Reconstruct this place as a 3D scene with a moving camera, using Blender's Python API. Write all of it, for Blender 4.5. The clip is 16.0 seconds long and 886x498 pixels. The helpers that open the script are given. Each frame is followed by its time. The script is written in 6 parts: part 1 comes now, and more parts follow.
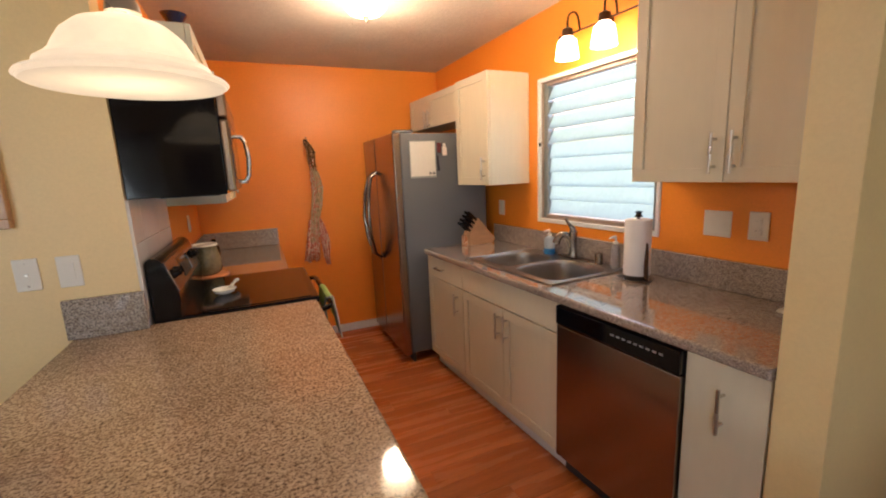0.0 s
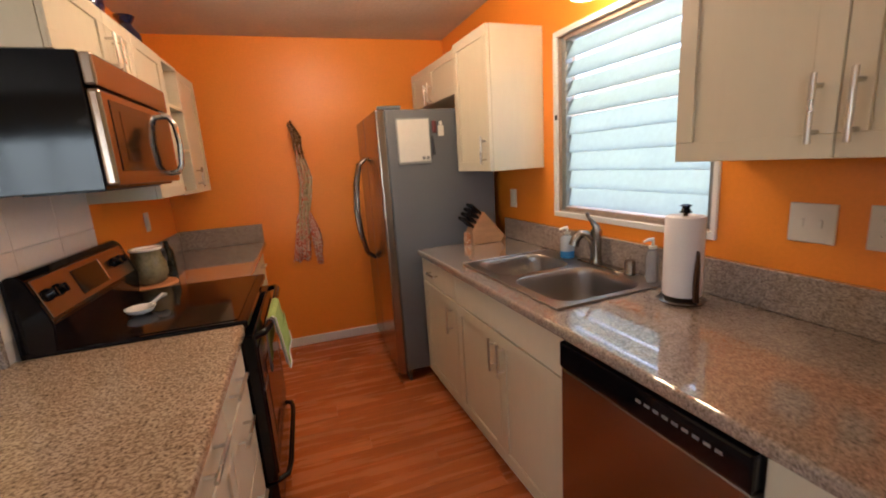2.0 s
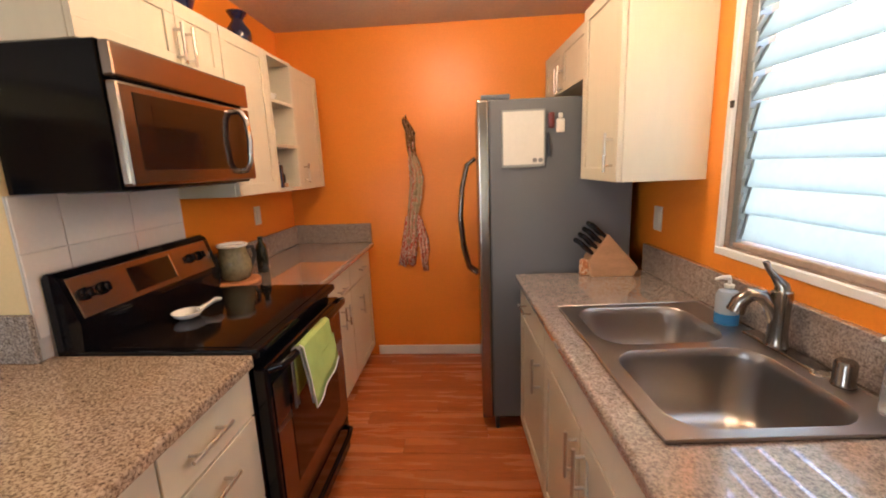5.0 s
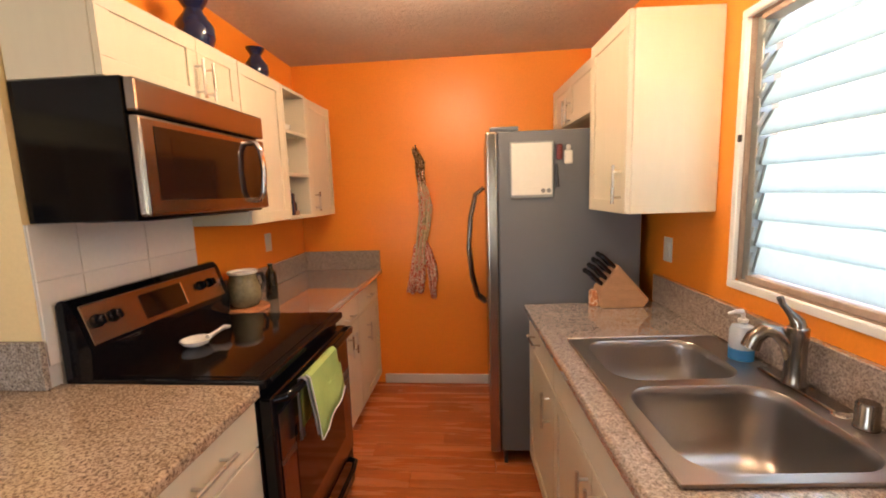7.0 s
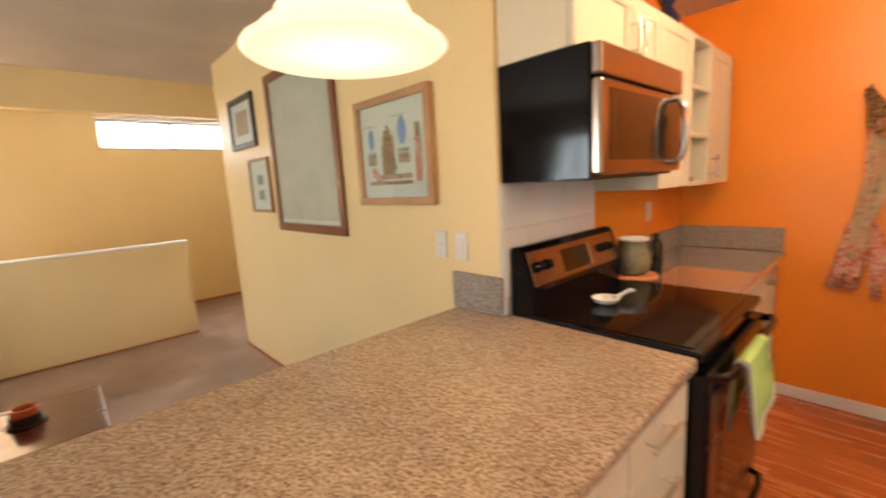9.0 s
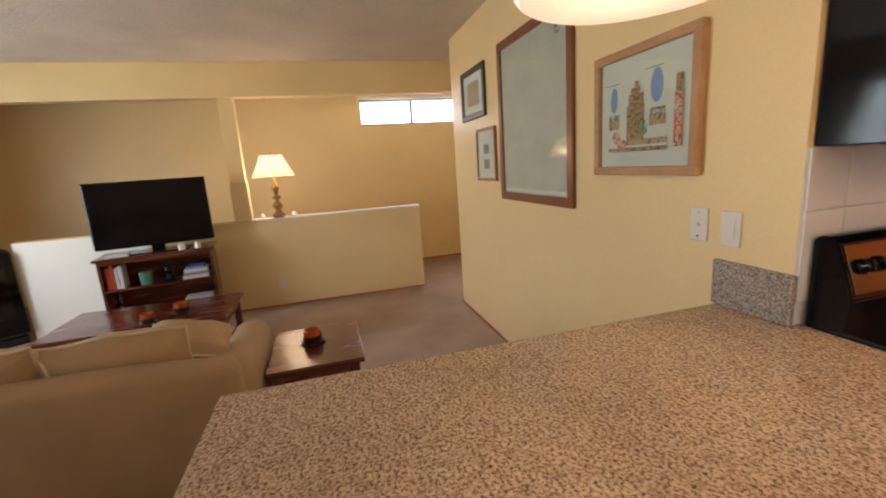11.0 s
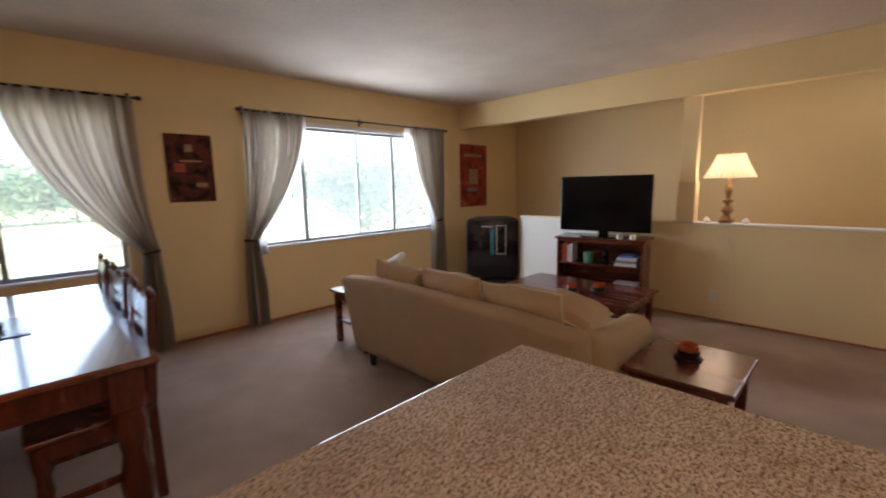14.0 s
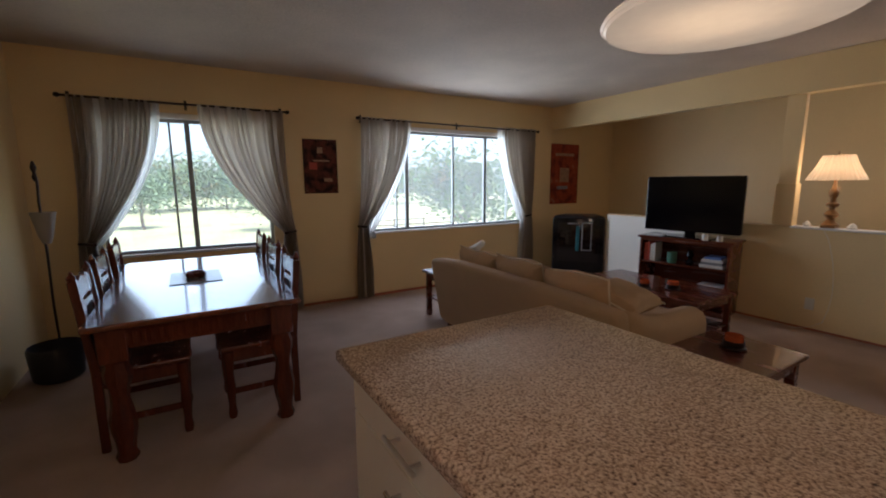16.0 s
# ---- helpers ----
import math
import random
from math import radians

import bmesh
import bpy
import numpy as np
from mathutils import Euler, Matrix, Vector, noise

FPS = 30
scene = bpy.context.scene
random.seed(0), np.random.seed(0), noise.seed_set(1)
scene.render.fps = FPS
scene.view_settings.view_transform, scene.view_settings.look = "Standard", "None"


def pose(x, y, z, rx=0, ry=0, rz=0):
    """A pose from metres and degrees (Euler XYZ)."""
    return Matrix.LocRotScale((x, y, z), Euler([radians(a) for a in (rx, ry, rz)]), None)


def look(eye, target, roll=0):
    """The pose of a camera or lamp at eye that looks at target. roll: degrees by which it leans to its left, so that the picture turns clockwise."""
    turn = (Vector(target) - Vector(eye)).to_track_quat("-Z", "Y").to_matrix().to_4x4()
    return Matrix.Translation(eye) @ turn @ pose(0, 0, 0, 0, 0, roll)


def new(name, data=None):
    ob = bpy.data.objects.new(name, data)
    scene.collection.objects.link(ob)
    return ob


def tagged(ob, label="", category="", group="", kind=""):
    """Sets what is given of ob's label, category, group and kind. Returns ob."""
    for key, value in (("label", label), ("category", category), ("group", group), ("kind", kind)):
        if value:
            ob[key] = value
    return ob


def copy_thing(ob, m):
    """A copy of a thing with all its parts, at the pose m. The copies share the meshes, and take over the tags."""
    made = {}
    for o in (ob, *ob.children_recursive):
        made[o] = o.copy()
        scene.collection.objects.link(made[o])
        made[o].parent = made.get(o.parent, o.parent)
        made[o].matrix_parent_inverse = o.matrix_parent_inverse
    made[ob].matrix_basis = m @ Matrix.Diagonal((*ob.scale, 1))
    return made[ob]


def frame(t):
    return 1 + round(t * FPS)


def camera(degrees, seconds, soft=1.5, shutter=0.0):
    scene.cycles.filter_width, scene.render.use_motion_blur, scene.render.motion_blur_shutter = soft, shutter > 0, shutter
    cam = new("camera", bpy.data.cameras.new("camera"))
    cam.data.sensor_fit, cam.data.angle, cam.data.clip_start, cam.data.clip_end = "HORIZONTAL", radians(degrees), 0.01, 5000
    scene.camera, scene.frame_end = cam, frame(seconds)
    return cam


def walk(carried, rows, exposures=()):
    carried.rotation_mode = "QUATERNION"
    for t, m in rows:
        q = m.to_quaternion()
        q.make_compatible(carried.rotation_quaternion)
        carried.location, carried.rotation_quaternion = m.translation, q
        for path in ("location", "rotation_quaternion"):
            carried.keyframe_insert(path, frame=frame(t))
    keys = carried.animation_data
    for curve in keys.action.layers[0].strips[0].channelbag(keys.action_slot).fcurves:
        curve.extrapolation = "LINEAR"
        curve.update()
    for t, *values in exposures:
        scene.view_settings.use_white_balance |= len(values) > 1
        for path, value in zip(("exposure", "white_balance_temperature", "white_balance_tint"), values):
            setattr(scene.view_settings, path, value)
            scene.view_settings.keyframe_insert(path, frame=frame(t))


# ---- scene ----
cam = camera(93.2, 16.0, 1.9, 0.5)
PATH = [
    (0, (3.124, 2.632, 1.488), (3.899, 4.438, 1.121), -2.5),
    (0.5, (3.208, 2.654, 1.485), (3.895, 4.494, 1.106), -2.8),
    (1, (3.32, 2.766, 1.469), (4.028, 4.595, 1.074), -2.8),
    (1.5, (3.435, 2.916, 1.465), (4.13, 4.75, 1.076), -2.7),
    (2, (3.596, 3.03, 1.453), (4.183, 4.896, 1.039), -3.8),
    (2.5, (3.765, 3.142, 1.45), (4.158, 5.053, 1.008), -2.8),
    (3, (3.853, 3.292, 1.447), (4.172, 5.218, 1.011), -2.7),
    (3.5, (3.913, 3.397, 1.448), (4.056, 5.339, 0.988), -3.5),
    (4, (3.982, 3.453, 1.458), (3.93, 5.4, 1.003), -2.3),
    (4.5, (4.009, 3.472, 1.464), (3.887, 5.421, 1.032), -2.2),
    (7, (4.006, 3.471, 1.488), (3.825, 5.443, 1.214), -1.9),
    (7.5, (4.003, 3.471, 1.486), (3.789, 5.438, 1.2), -2.0),
    (8, (3.965, 3.465, 1.479), (3.391, 5.357, 1.176), -1.9),
    (8.5, (3.826, 3.422, 1.454), (2.751, 5.074, 1.114), -2.2),
    (9, (3.662, 3.364, 1.447), (2.213, 4.706, 1.132), -3.3),
    (9.5, (3.568, 3.284, 1.445), (1.961, 4.438, 1.15), -3.0),
    (10, (3.528, 3.246, 1.429), (1.768, 4.149, 1.131), -1.9),
    (10.2, (3.52, 3.255, 1.445), (1.717, 4.061, 1.132), -2.5),
    (12.3, (3.5, 3.414, 1.454), (1.533, 3.398, 1.092), -2.6),
    (12.5, (3.444, 3.413, 1.418), (1.474, 3.275, 1.098), -2.1),
    (13, (3.409, 3.475, 1.423), (1.511, 2.947, 1.077), -1.6),
    (13.5, (3.416, 3.641, 1.428), (1.768, 2.558, 1.094), -1.8),
    (14, (3.502, 3.745, 1.426), (2.106, 2.345, 1.124), -1.2),
    (14.5, (3.607, 3.891, 1.441), (2.383, 2.346, 1.105), -0.7),
    (15, (3.66, 4.046, 1.435), (2.613, 2.374, 1.105), -0.8),
    (15.5, (3.695, 4.192, 1.437), (2.713, 2.481, 1.112), -0.9),
    (16, (3.708, 4.264, 1.435), (2.684, 2.575, 1.122), -0.3),
]
EXPOSURES = [(0, 2.54, 6050, 18), (2, 2.42, 5950, 18), (3.3, 2.45, 5750, 18), (4.5, 2.72, 5850, 18), (7, 2.92, 6250, 19), (8.5, 3.08, 6500, 16), (9.3, 3.25, 6400, 16), (10, 2.84, 6300, 16), (12.5, 2.75, 6000, 22), (13.5, 2.50, 5900, 20), (14.3, 2.14, 5700, 22), (16, 1.46, 5600, 22)]
walk(cam, [(t, look(eye, target, roll)) for t, eye, target, roll in PATH], EXPOSURES)

# ---- world, sun, large lights, exposure ----
world = bpy.data.worlds.new("sky")
world.use_nodes = True
scene.world = world
wn = world.node_tree
sky = wn.nodes.new("ShaderNodeTexSky")
sky.sky_type, sky.sun_disc = "NISHITA", False
sky.sun_elevation, sky.sun_rotation = radians(58), radians(-20)
sky.air_density, sky.dust_density = 1.0, 2.5
SKY_STRENGTH = 0.15
wn.nodes["Background"].inputs["Strength"].default_value = SKY_STRENGTH
wn.links.new(sky.outputs[0], wn.nodes["Background"].inputs["Color"])

sun = new("sun", bpy.data.lights.new("sun", "SUN"))
sun.data.energy, sun.data.angle, sun.data.color = 5.0, radians(0.6), (1, 0.95, 0.87)
sun_dir = Vector((math.sin(radians(-20)) * math.cos(radians(58)), math.cos(radians(-20)) * math.cos(radians(58)), math.sin(radians(58))))
sun.matrix_world = look(sun_dir * 30, (0, 0, 0))


def area(name, eye, target, w, h, power, colour=(1, 1, 1)):
    ob = new(name, bpy.data.lights.new(name, "AREA"))
    ob.data.shape, ob.data.size, ob.data.size_y, ob.data.energy, ob.data.color = "RECTANGLE", w, h, power, colour
    ob.matrix_world = look(eye, target)
    return ob


def bulb(name, place, power, radius=0.04, colour=(1, 0.74, 0.46)):
    ob = new(name, bpy.data.lights.new(name, "POINT"))
    ob.data.energy, ob.data.shadow_soft_size, ob.data.color = power, radius, colour
    ob.location = place
    return ob


area("daylight_living_window", (0.6, -0.9, 1.45), (0.6, 2, 1.2), 2.5, 1.25, 17, (0.93, 0.97, 1))
area("daylight_dining_window", (3.65, -0.9, 1.45), (3.65, 2, 1.2), 1.6, 1.25, 3.5, (0.93, 0.97, 1))
area("daylight_kitchen_window", (5.55, 4.56, 1.75), (3, 4.56, 1.3), 1.5, 1.5, 2.8, (0.92, 0.98, 1))
area("daylight_clerestory", (-3.0, 4.65, 2.25), (-1.2, 4.55, 0.9), 1.4, 0.33, 7.0, (0.95, 0.98, 1))
bulb("pendant_bulb", (2.892, 3.846, 1.765), 0.42)
bulb("sconce_bulb_a", (4.79, 4.383, 2.10), 0.75)
bulb("sconce_bulb_b", (4.774, 4.643, 2.10), 0.75)
bulb("ceiling_bulb", (3.78, 5.10, 2.28), 4.8, 0.1)
bulb("table_lamp_bulb", (-1.415, 2.80, 1.505), 1.9)

# ---- materials ----


def ramp(nt, fac, stops):
    n = nt.nodes.new("ShaderNodeValToRGB")
    els = n.color_ramp.elements
    while len(els) < len(stops):
        els.new(0.5)
    for e, (p, c) in zip(els, stops):
        e.position, e.color = p, (*c, 1)
    nt.links.new(fac, n.inputs[0])
    return n.outputs[0]


def noise_node(nt, vec, scale, detail=4, rough=0.6, stretch=None):
    if stretch:
        m = nt.nodes.new("ShaderNodeMapping")
        m.inputs["Scale"].default_value = stretch
        nt.links.new(vec, m.inputs[0])
        vec = m.outputs[0]
    n = nt.nodes.new("ShaderNodeTexNoise")
    n.inputs["Scale"].default_value, n.inputs["Detail"].default_value, n.inputs["Roughness"].default_value = scale, detail, rough
    nt.links.new(vec, n.inputs["Vector"])
    return n.outputs[0]


def mix(nt, fac, a, b, mode="MIX"):
    n = nt.nodes.new("ShaderNodeMix")
    n.data_type, n.blend_type = "RGBA", mode
    for s, v in ((n.inputs[0], fac), (n.inputs[6], a), (n.inputs[7], b)):
        if isinstance(v, (int, float)):
            s.default_value = v
        elif isinstance(v, tuple):
            s.default_value = (*v, 1)
        else:
            nt.links.new(v, s)
    return n.outputs[2]


def mat(name, colour, rough=0.5, metal=0.0, vary=0.08, scale=3.0, grain=60.0, bump=0.1, dark=None, stretch=None, coat=0.0, spec=0.5, trans=0.0, random_tint=0.0):
    """A surface with broad and fine variation and fine relief."""
    m = bpy.data.materials.new(name)
    m.use_nodes = True
    nt = m.node_tree
    b = nt.nodes["Principled BSDF"]
    vec = nt.nodes.new("ShaderNodeTexCoord").outputs["Object"]
    info = nt.nodes.new("ShaderNodeObjectInfo")
    add = nt.nodes.new("ShaderNodeVectorMath")
    nt.links.new(vec, add.inputs[0])
    sc = nt.nodes.new("ShaderNodeMath")
    sc.operation = "MULTIPLY"
    sc.inputs[1].default_value = 17.0
    nt.links.new(info.outputs["Random"], sc.inputs[0])
    nt.links.new(sc.outputs[0], add.inputs[1])
    vec = add.outputs[0]
    big = noise_node(nt, vec, scale, 3, 0.5, stretch)
    fine = noise_node(nt, vec, grain, 5, 0.65, stretch)
    dark = dark or tuple(c * (1 - 2.5 * vary) for c in colour)
    lite = tuple(min(1, c * (1 + vary)) for c in colour)
    c1 = ramp(nt, big, [(0.3, dark), (0.7, lite)])
    c2 = ramp(nt, fine, [(0.3, dark), (0.7, lite)])
    col = mix(nt, 0.45, c1, c2)
    if random_tint:
        rt = ramp(nt, info.outputs["Random"], [(0, (1 - random_tint,) * 3), (1, (1, 1, 1))])
        col = mix(nt, 1.0, col, rt, "MULTIPLY")
    nt.links.new(col, b.inputs["Base Color"])
    rr = nt.nodes.new("ShaderNodeMapRange")
    rr.inputs[3].default_value, rr.inputs[4].default_value = max(0.02, rough - 0.07), min(1, rough + 0.07)
    nt.links.new(big, rr.inputs[0])
    nt.links.new(rr.outputs[0], b.inputs["Roughness"])
    b.inputs["Metallic"].default_value = metal
    b.inputs["Specular IOR Level"].default_value = spec
    b.inputs["Coat Weight"].default_value = coat
    b.inputs["Coat Roughness"].default_value = 0.08
    b.inputs["Transmission Weight"].default_value = trans
    if bump:
        bn = nt.nodes.new("ShaderNodeBump")
        bn.inputs["Strength"].default_value, bn.inputs["Distance"].default_value = bump, 0.004
        nt.links.new(fine, bn.inputs["Height"])
        nt.links.new(bn.outputs[0], b.inputs["Normal"])
    return m


def granite(name, pale, mid, deep, cell, rough, coat=0.0):
    m = bpy.data.materials.new(name)
    m.use_nodes = True
    nt = m.node_tree
    b = nt.nodes["Principled BSDF"]
    vec = nt.nodes.new("ShaderNodeTexCoord").outputs["Object"]
    n1 = noise_node(nt, vec, cell, 3, 0.7)
    n2 = noise_node(nt, vec, cell * 0.33, 4, 0.6)
    n3 = noise_node(nt, vec, 2.5, 2, 0.5)
    c = ramp(nt, n1, [(0.34, deep), (0.44, mid), (0.53, pale), (0.66, tuple(min(1, x * 1.25) for x in pale))])
    d = ramp(nt, n2, [(0.38, (0.62, 0.56, 0.5)), (0.55, (1, 1, 1))])
    e = ramp(nt, n3, [(0.35, (0.86, 0.84, 0.82)), (0.65, (1, 1, 1))])
    col = mix(nt, 0.55, c, d, "MULTIPLY")
    col = mix(nt, 1.0, col, e, "MULTIPLY")
    nt.links.new(col, b.inputs["Base Color"])
    b.inputs["Roughness"].default_value = rough
    b.inputs["Specular IOR Level"].default_value = 0.6
    b.inputs["Coat Weight"].default_value = coat
    b.inputs["Coat Roughness"].default_value = 0.05
    return m


def lit(name, colour, strength, base=(0.9, 0.85, 0.74), part_=0.5):
    """Frosted glass or cloth round a bulb."""
    m = sheer(name, base, part_, 0.35, 30)
    b = m.node_tree.nodes["Principled BSDF"]
    b.inputs["Emission Color"].default_value = (*colour, 1)
    b.inputs["Emission Strength"].default_value = strength
    return m


def glow(name, colour, strength, base=(0.9, 0.88, 0.82)):
    m = mat(name, base, 0.35, vary=0.03, bump=0.0)
    b = m.node_tree.nodes["Principled BSDF"]
    b.inputs["Emission Color"].default_value = (*colour, 1)
    b.inputs["Emission Strength"].default_value = strength
    return m


def sheer(name, colour, through_part=0.5, rough=0.8, fine=300):
    """Thin cloth or frosted glass: part of the light goes through, scattered."""
    m = bpy.data.materials.new(name)
    m.use_nodes = True
    nt = m.node_tree
    out, b = nt.nodes["Material Output"], nt.nodes["Principled BSDF"]
    vec = nt.nodes.new("ShaderNodeTexCoord").outputs["Object"]
    n = noise_node(nt, vec, fine, 3, 0.6)
    n2 = noise_node(nt, vec, 4, 3, 0.5)
    c = mix(nt, 0.5, ramp(nt, n, [(0.3, tuple(x * 0.85 for x in colour)), (0.7, colour)]), ramp(nt, n2, [(0.3, tuple(x * 0.9 for x in colour)), (0.7, colour)]))
    nt.links.new(c, b.inputs["Base Color"])
    b.inputs["Roughness"].default_value = rough
    t = nt.nodes.new("ShaderNodeBsdfTranslucent")
    nt.links.new(c, t.inputs[0])
    s = nt.nodes.new("ShaderNodeMixShader")
    s.inputs[0].default_value = through_part
    nt.links.new(b.outputs[0], s.inputs[1])
    nt.links.new(t.outputs[0], s.inputs[2])
    nt.links.new(s.outputs[0], out.inputs[0])
    return m


def pane_glass(name, tint=(0.96, 1, 0.98), veil=0.0):
    m = bpy.data.materials.new(name)
    m.use_nodes = True
    nt = m.node_tree
    nt.nodes.remove(nt.nodes["Principled BSDF"])
    t, g = nt.nodes.new("ShaderNodeBsdfTransparent"), nt.nodes.new("ShaderNodeBsdfGlossy")
    t.inputs[0].default_value, g.inputs["Roughness"].default_value = (*tint, 1), 0.02
    s = nt.nodes.new("ShaderNodeMixShader")
    s.inputs[0].default_value = 0.06
    nt.links.new(t.outputs[0], s.inputs[1])
    nt.links.new(g.outputs[0], s.inputs[2])
    last = s
    # milky translucent share in the glass imitates bright outdoor haze and glare
    if veil:
        tr, d = nt.nodes.new("ShaderNodeBsdfTranslucent"), nt.nodes.new("ShaderNodeMixShader")
        tr.inputs[0].default_value = (0.8, 0.82, 0.8, 1)
        nz = noise_node(nt, nt.nodes.new("ShaderNodeTexCoord").outputs["Object"], 2.5, 4, 0.6)
        mr = nt.nodes.new("ShaderNodeMapRange")
        mr.inputs[3].default_value, mr.inputs[4].default_value = veil * 0.8, veil * 1.2
        nt.links.new(nz, mr.inputs[0])
        nt.links.new(mr.outputs[0], d.inputs[0])
        nt.links.new(s.outputs[0], d.inputs[1])
        nt.links.new(tr.outputs[0], d.inputs[2])
        last = d
    nt.links.new(last.outputs[0], nt.nodes["Material Output"].inputs[0])
    return m


def patterned(name, stops, scale, rough=0.9):
    """Printed cloth: blotches of several colours."""
    m = bpy.data.materials.new(name)
    m.use_nodes = True
    nt = m.node_tree
    b = nt.nodes["Principled BSDF"]
    n = noise_node(nt, nt.nodes.new("ShaderNodeTexCoord").outputs["Object"], scale, 2, 0.5)
    nt.links.new(ramp(nt, n, stops), b.inputs["Base Color"])
    b.inputs["Roughness"].default_value = rough
    b.inputs["Specular IOR Level"].default_value = 0.1
    return m


ORANGE = mat("orange_wall_paint", (0.90, 0.285, 0.020), 0.36, vary=0.05, scale=1.2, grain=90, bump=0.16)
YELLOW = mat("yellow_wall_paint", (0.775, 0.585, 0.292), 0.45, vary=0.04, scale=1.2, grain=90, bump=0.16)
CREAM = mat("cream_wall_paint", (0.80, 0.78, 0.66), 0.5, vary=0.03, scale=1.2, grain=90, bump=0.1)
CEILING = mat("textured_ceiling_paint", (0.60, 0.52, 0.44), 0.85, vary=0.08, scale=2, grain=38, bump=1.6)
WHITE = mat("white_gloss_trim_paint", (0.78, 0.77, 0.74), 0.35, vary=0.03, bump=0.05)
CABINET = mat("cream_painted_cabinet", (0.65, 0.58, 0.43), 0.36, vary=0.025, scale=1.5, grain=30, bump=0.04, stretch=(1, 1, 0.2))
PLASTIC = mat("ivory_plastic", (0.70, 0.66, 0.58), 0.35, vary=0.02, bump=0.02)
BLACK = mat("black_gloss_enamel", (0.004, 0.004, 0.005), 0.08, vary=0.1, bump=0.01, spec=0.3)
BLACKMATT = mat("black_matt_plastic", (0.018, 0.018, 0.02), 0.42, vary=0.1, bump=0.05)
GLASSTOP = mat("black_ceramic_glass", (0.008, 0.005, 0.004), 0.07, vary=0.1, bump=0.0, spec=0.5)
DARKGLASS = mat("smoked_oven_glass", (0.016, 0.006, 0.004), 0.09, vary=0.1, bump=0.0, coat=0.1)
STEEL = mat("brushed_stainless_steel", (0.36, 0.285, 0.23), 0.24, metal=1.0, vary=0.05, scale=2, grain=120, bump=0.05, stretch=(1, 0.04, 1))
STEELV = mat("brushed_stainless_steel_panel", (0.31, 0.265, 0.235), 0.26, metal=1.0, vary=0.05, scale=2, grain=120, bump=0.05, stretch=(1, 0.04, 1))
SINKSTEEL = mat("satin_sink_steel", (0.42, 0.39, 0.36), 0.31, metal=1.0, vary=0.02, scale=3, grain=150, bump=0.0)
FAUCETMETAL = mat("brushed_dark_nickel", (0.28, 0.245, 0.21), 0.22, metal=1.0, vary=0.03, bump=0.0)
CHROME = mat("polished_chrome", (0.75, 0.75, 0.75), 0.10, metal=1.0, vary=0.02, bump=0.0)
NICKEL = mat("satin_nickel_handle", (0.62, 0.58, 0.52), 0.28, metal=1.0, vary=0.03, bump=0.0)
FRIDGESIDE = mat("grey_textured_fridge_side", (0.13, 0.135, 0.14), 0.42, vary=0.05, scale=2, grain=260, bump=0.2)
GRAN_PEN = granite("speckled_tan_granite", (0.51, 0.385, 0.27), (0.31, 0.21, 0.14), (0.08, 0.054, 0.04), 128, 0.06)
GRAN_GREY = granite("grey_speckled_granite_upstand", (0.42, 0.37, 0.32), (0.24, 0.205, 0.175), (0.085, 0.07, 0.06), 135, 0.1)
GRAN_R = granite("mottled_grey_brown_granite", (0.375, 0.31, 0.265), (0.27, 0.22, 0.182), (0.15, 0.12, 0.098), 170, 0.05, 1.0)
TILE = mat("glazed_white_tile", (0.80, 0.76, 0.70), 0.2, vary=0.03, bump=0.02, random_tint=0.04)
GROUT = mat("pale_grout", (0.66, 0.64, 0.60), 0.8, vary=0.05, bump=0.2)
PLANK = mat("reddish_oak_laminate", (0.62, 0.185, 0.05), 0.27, vary=0.14, scale=2.5, grain=26, bump=0.05, dark=(0.36, 0.10, 0.027), stretch=(0.6, 7, 7), random_tint=0.16)
CARPET = mat("pale_mauve_beige_carpet", (0.43, 0.315, 0.24), 0.95, vary=0.14, scale=2.2, grain=420, bump=0.9, spec=0.1)
CHERRY = mat("dark_cherry_wood", (0.125, 0.026, 0.010), 0.26, vary=0.2, scale=3, grain=24, bump=0.04, dark=(0.052, 0.011, 0.005), stretch=(5, 0.6, 5), coat=0.35)
TABLEWOOD = mat("red_brown_sheesham_wood", (0.17, 0.045, 0.018), 0.22, vary=0.2, scale=3, grain=22, bump=0.06, dark=(0.07, 0.02, 0.009), stretch=(6, 0.5, 6), coat=1.0)
LEGWOOD = mat("carved_red_brown_wood", (0.125, 0.027, 0.011), 0.25, vary=0.2, scale=4, grain=30, bump=0.3, dark=(0.05, 0.012, 0.006), stretch=(5, 5, 0.6))
SOFA = mat("tan_woven_upholstery", (0.42, 0.275, 0.145), 0.9, vary=0.07, scale=3, grain=340, bump=0.7, spec=0.15)
PIPING = mat("pale_piping_cord", (0.60, 0.48, 0.32), 0.85, vary=0.04, bump=0.1, spec=0.1)
CUSHION = mat("tan_cushion_fabric", (0.45, 0.295, 0.155), 0.9, vary=0.08, scale=4, grain=340, bump=0.7, spec=0.15)
CURTAIN = sheer("taupe_curtain_cloth", (0.47, 0.40, 0.325), 0.46)
LAMPCONE = sheer("dull_cream_glass_cone", (0.40, 0.36, 0.31), 0.3)
SHEER = sheer("white_sheer_cloth", (0.82, 0.82, 0.80), 0.6)
LOUVRE = sheer("frosted_louvre_glass", (0.57, 0.625, 0.61), 0.93, 0.5, 40)
HIGHPANE = sheer("bright_frosted_pane", (0.70, 0.72, 0.72), 0.85, 0.3, 40)
# the panes carry a slight white veil that stands in for haze outside
GLASS = pane_glass("dusty_window_glass", veil=0.05)
PICGLASS = pane_glass("picture_glass")
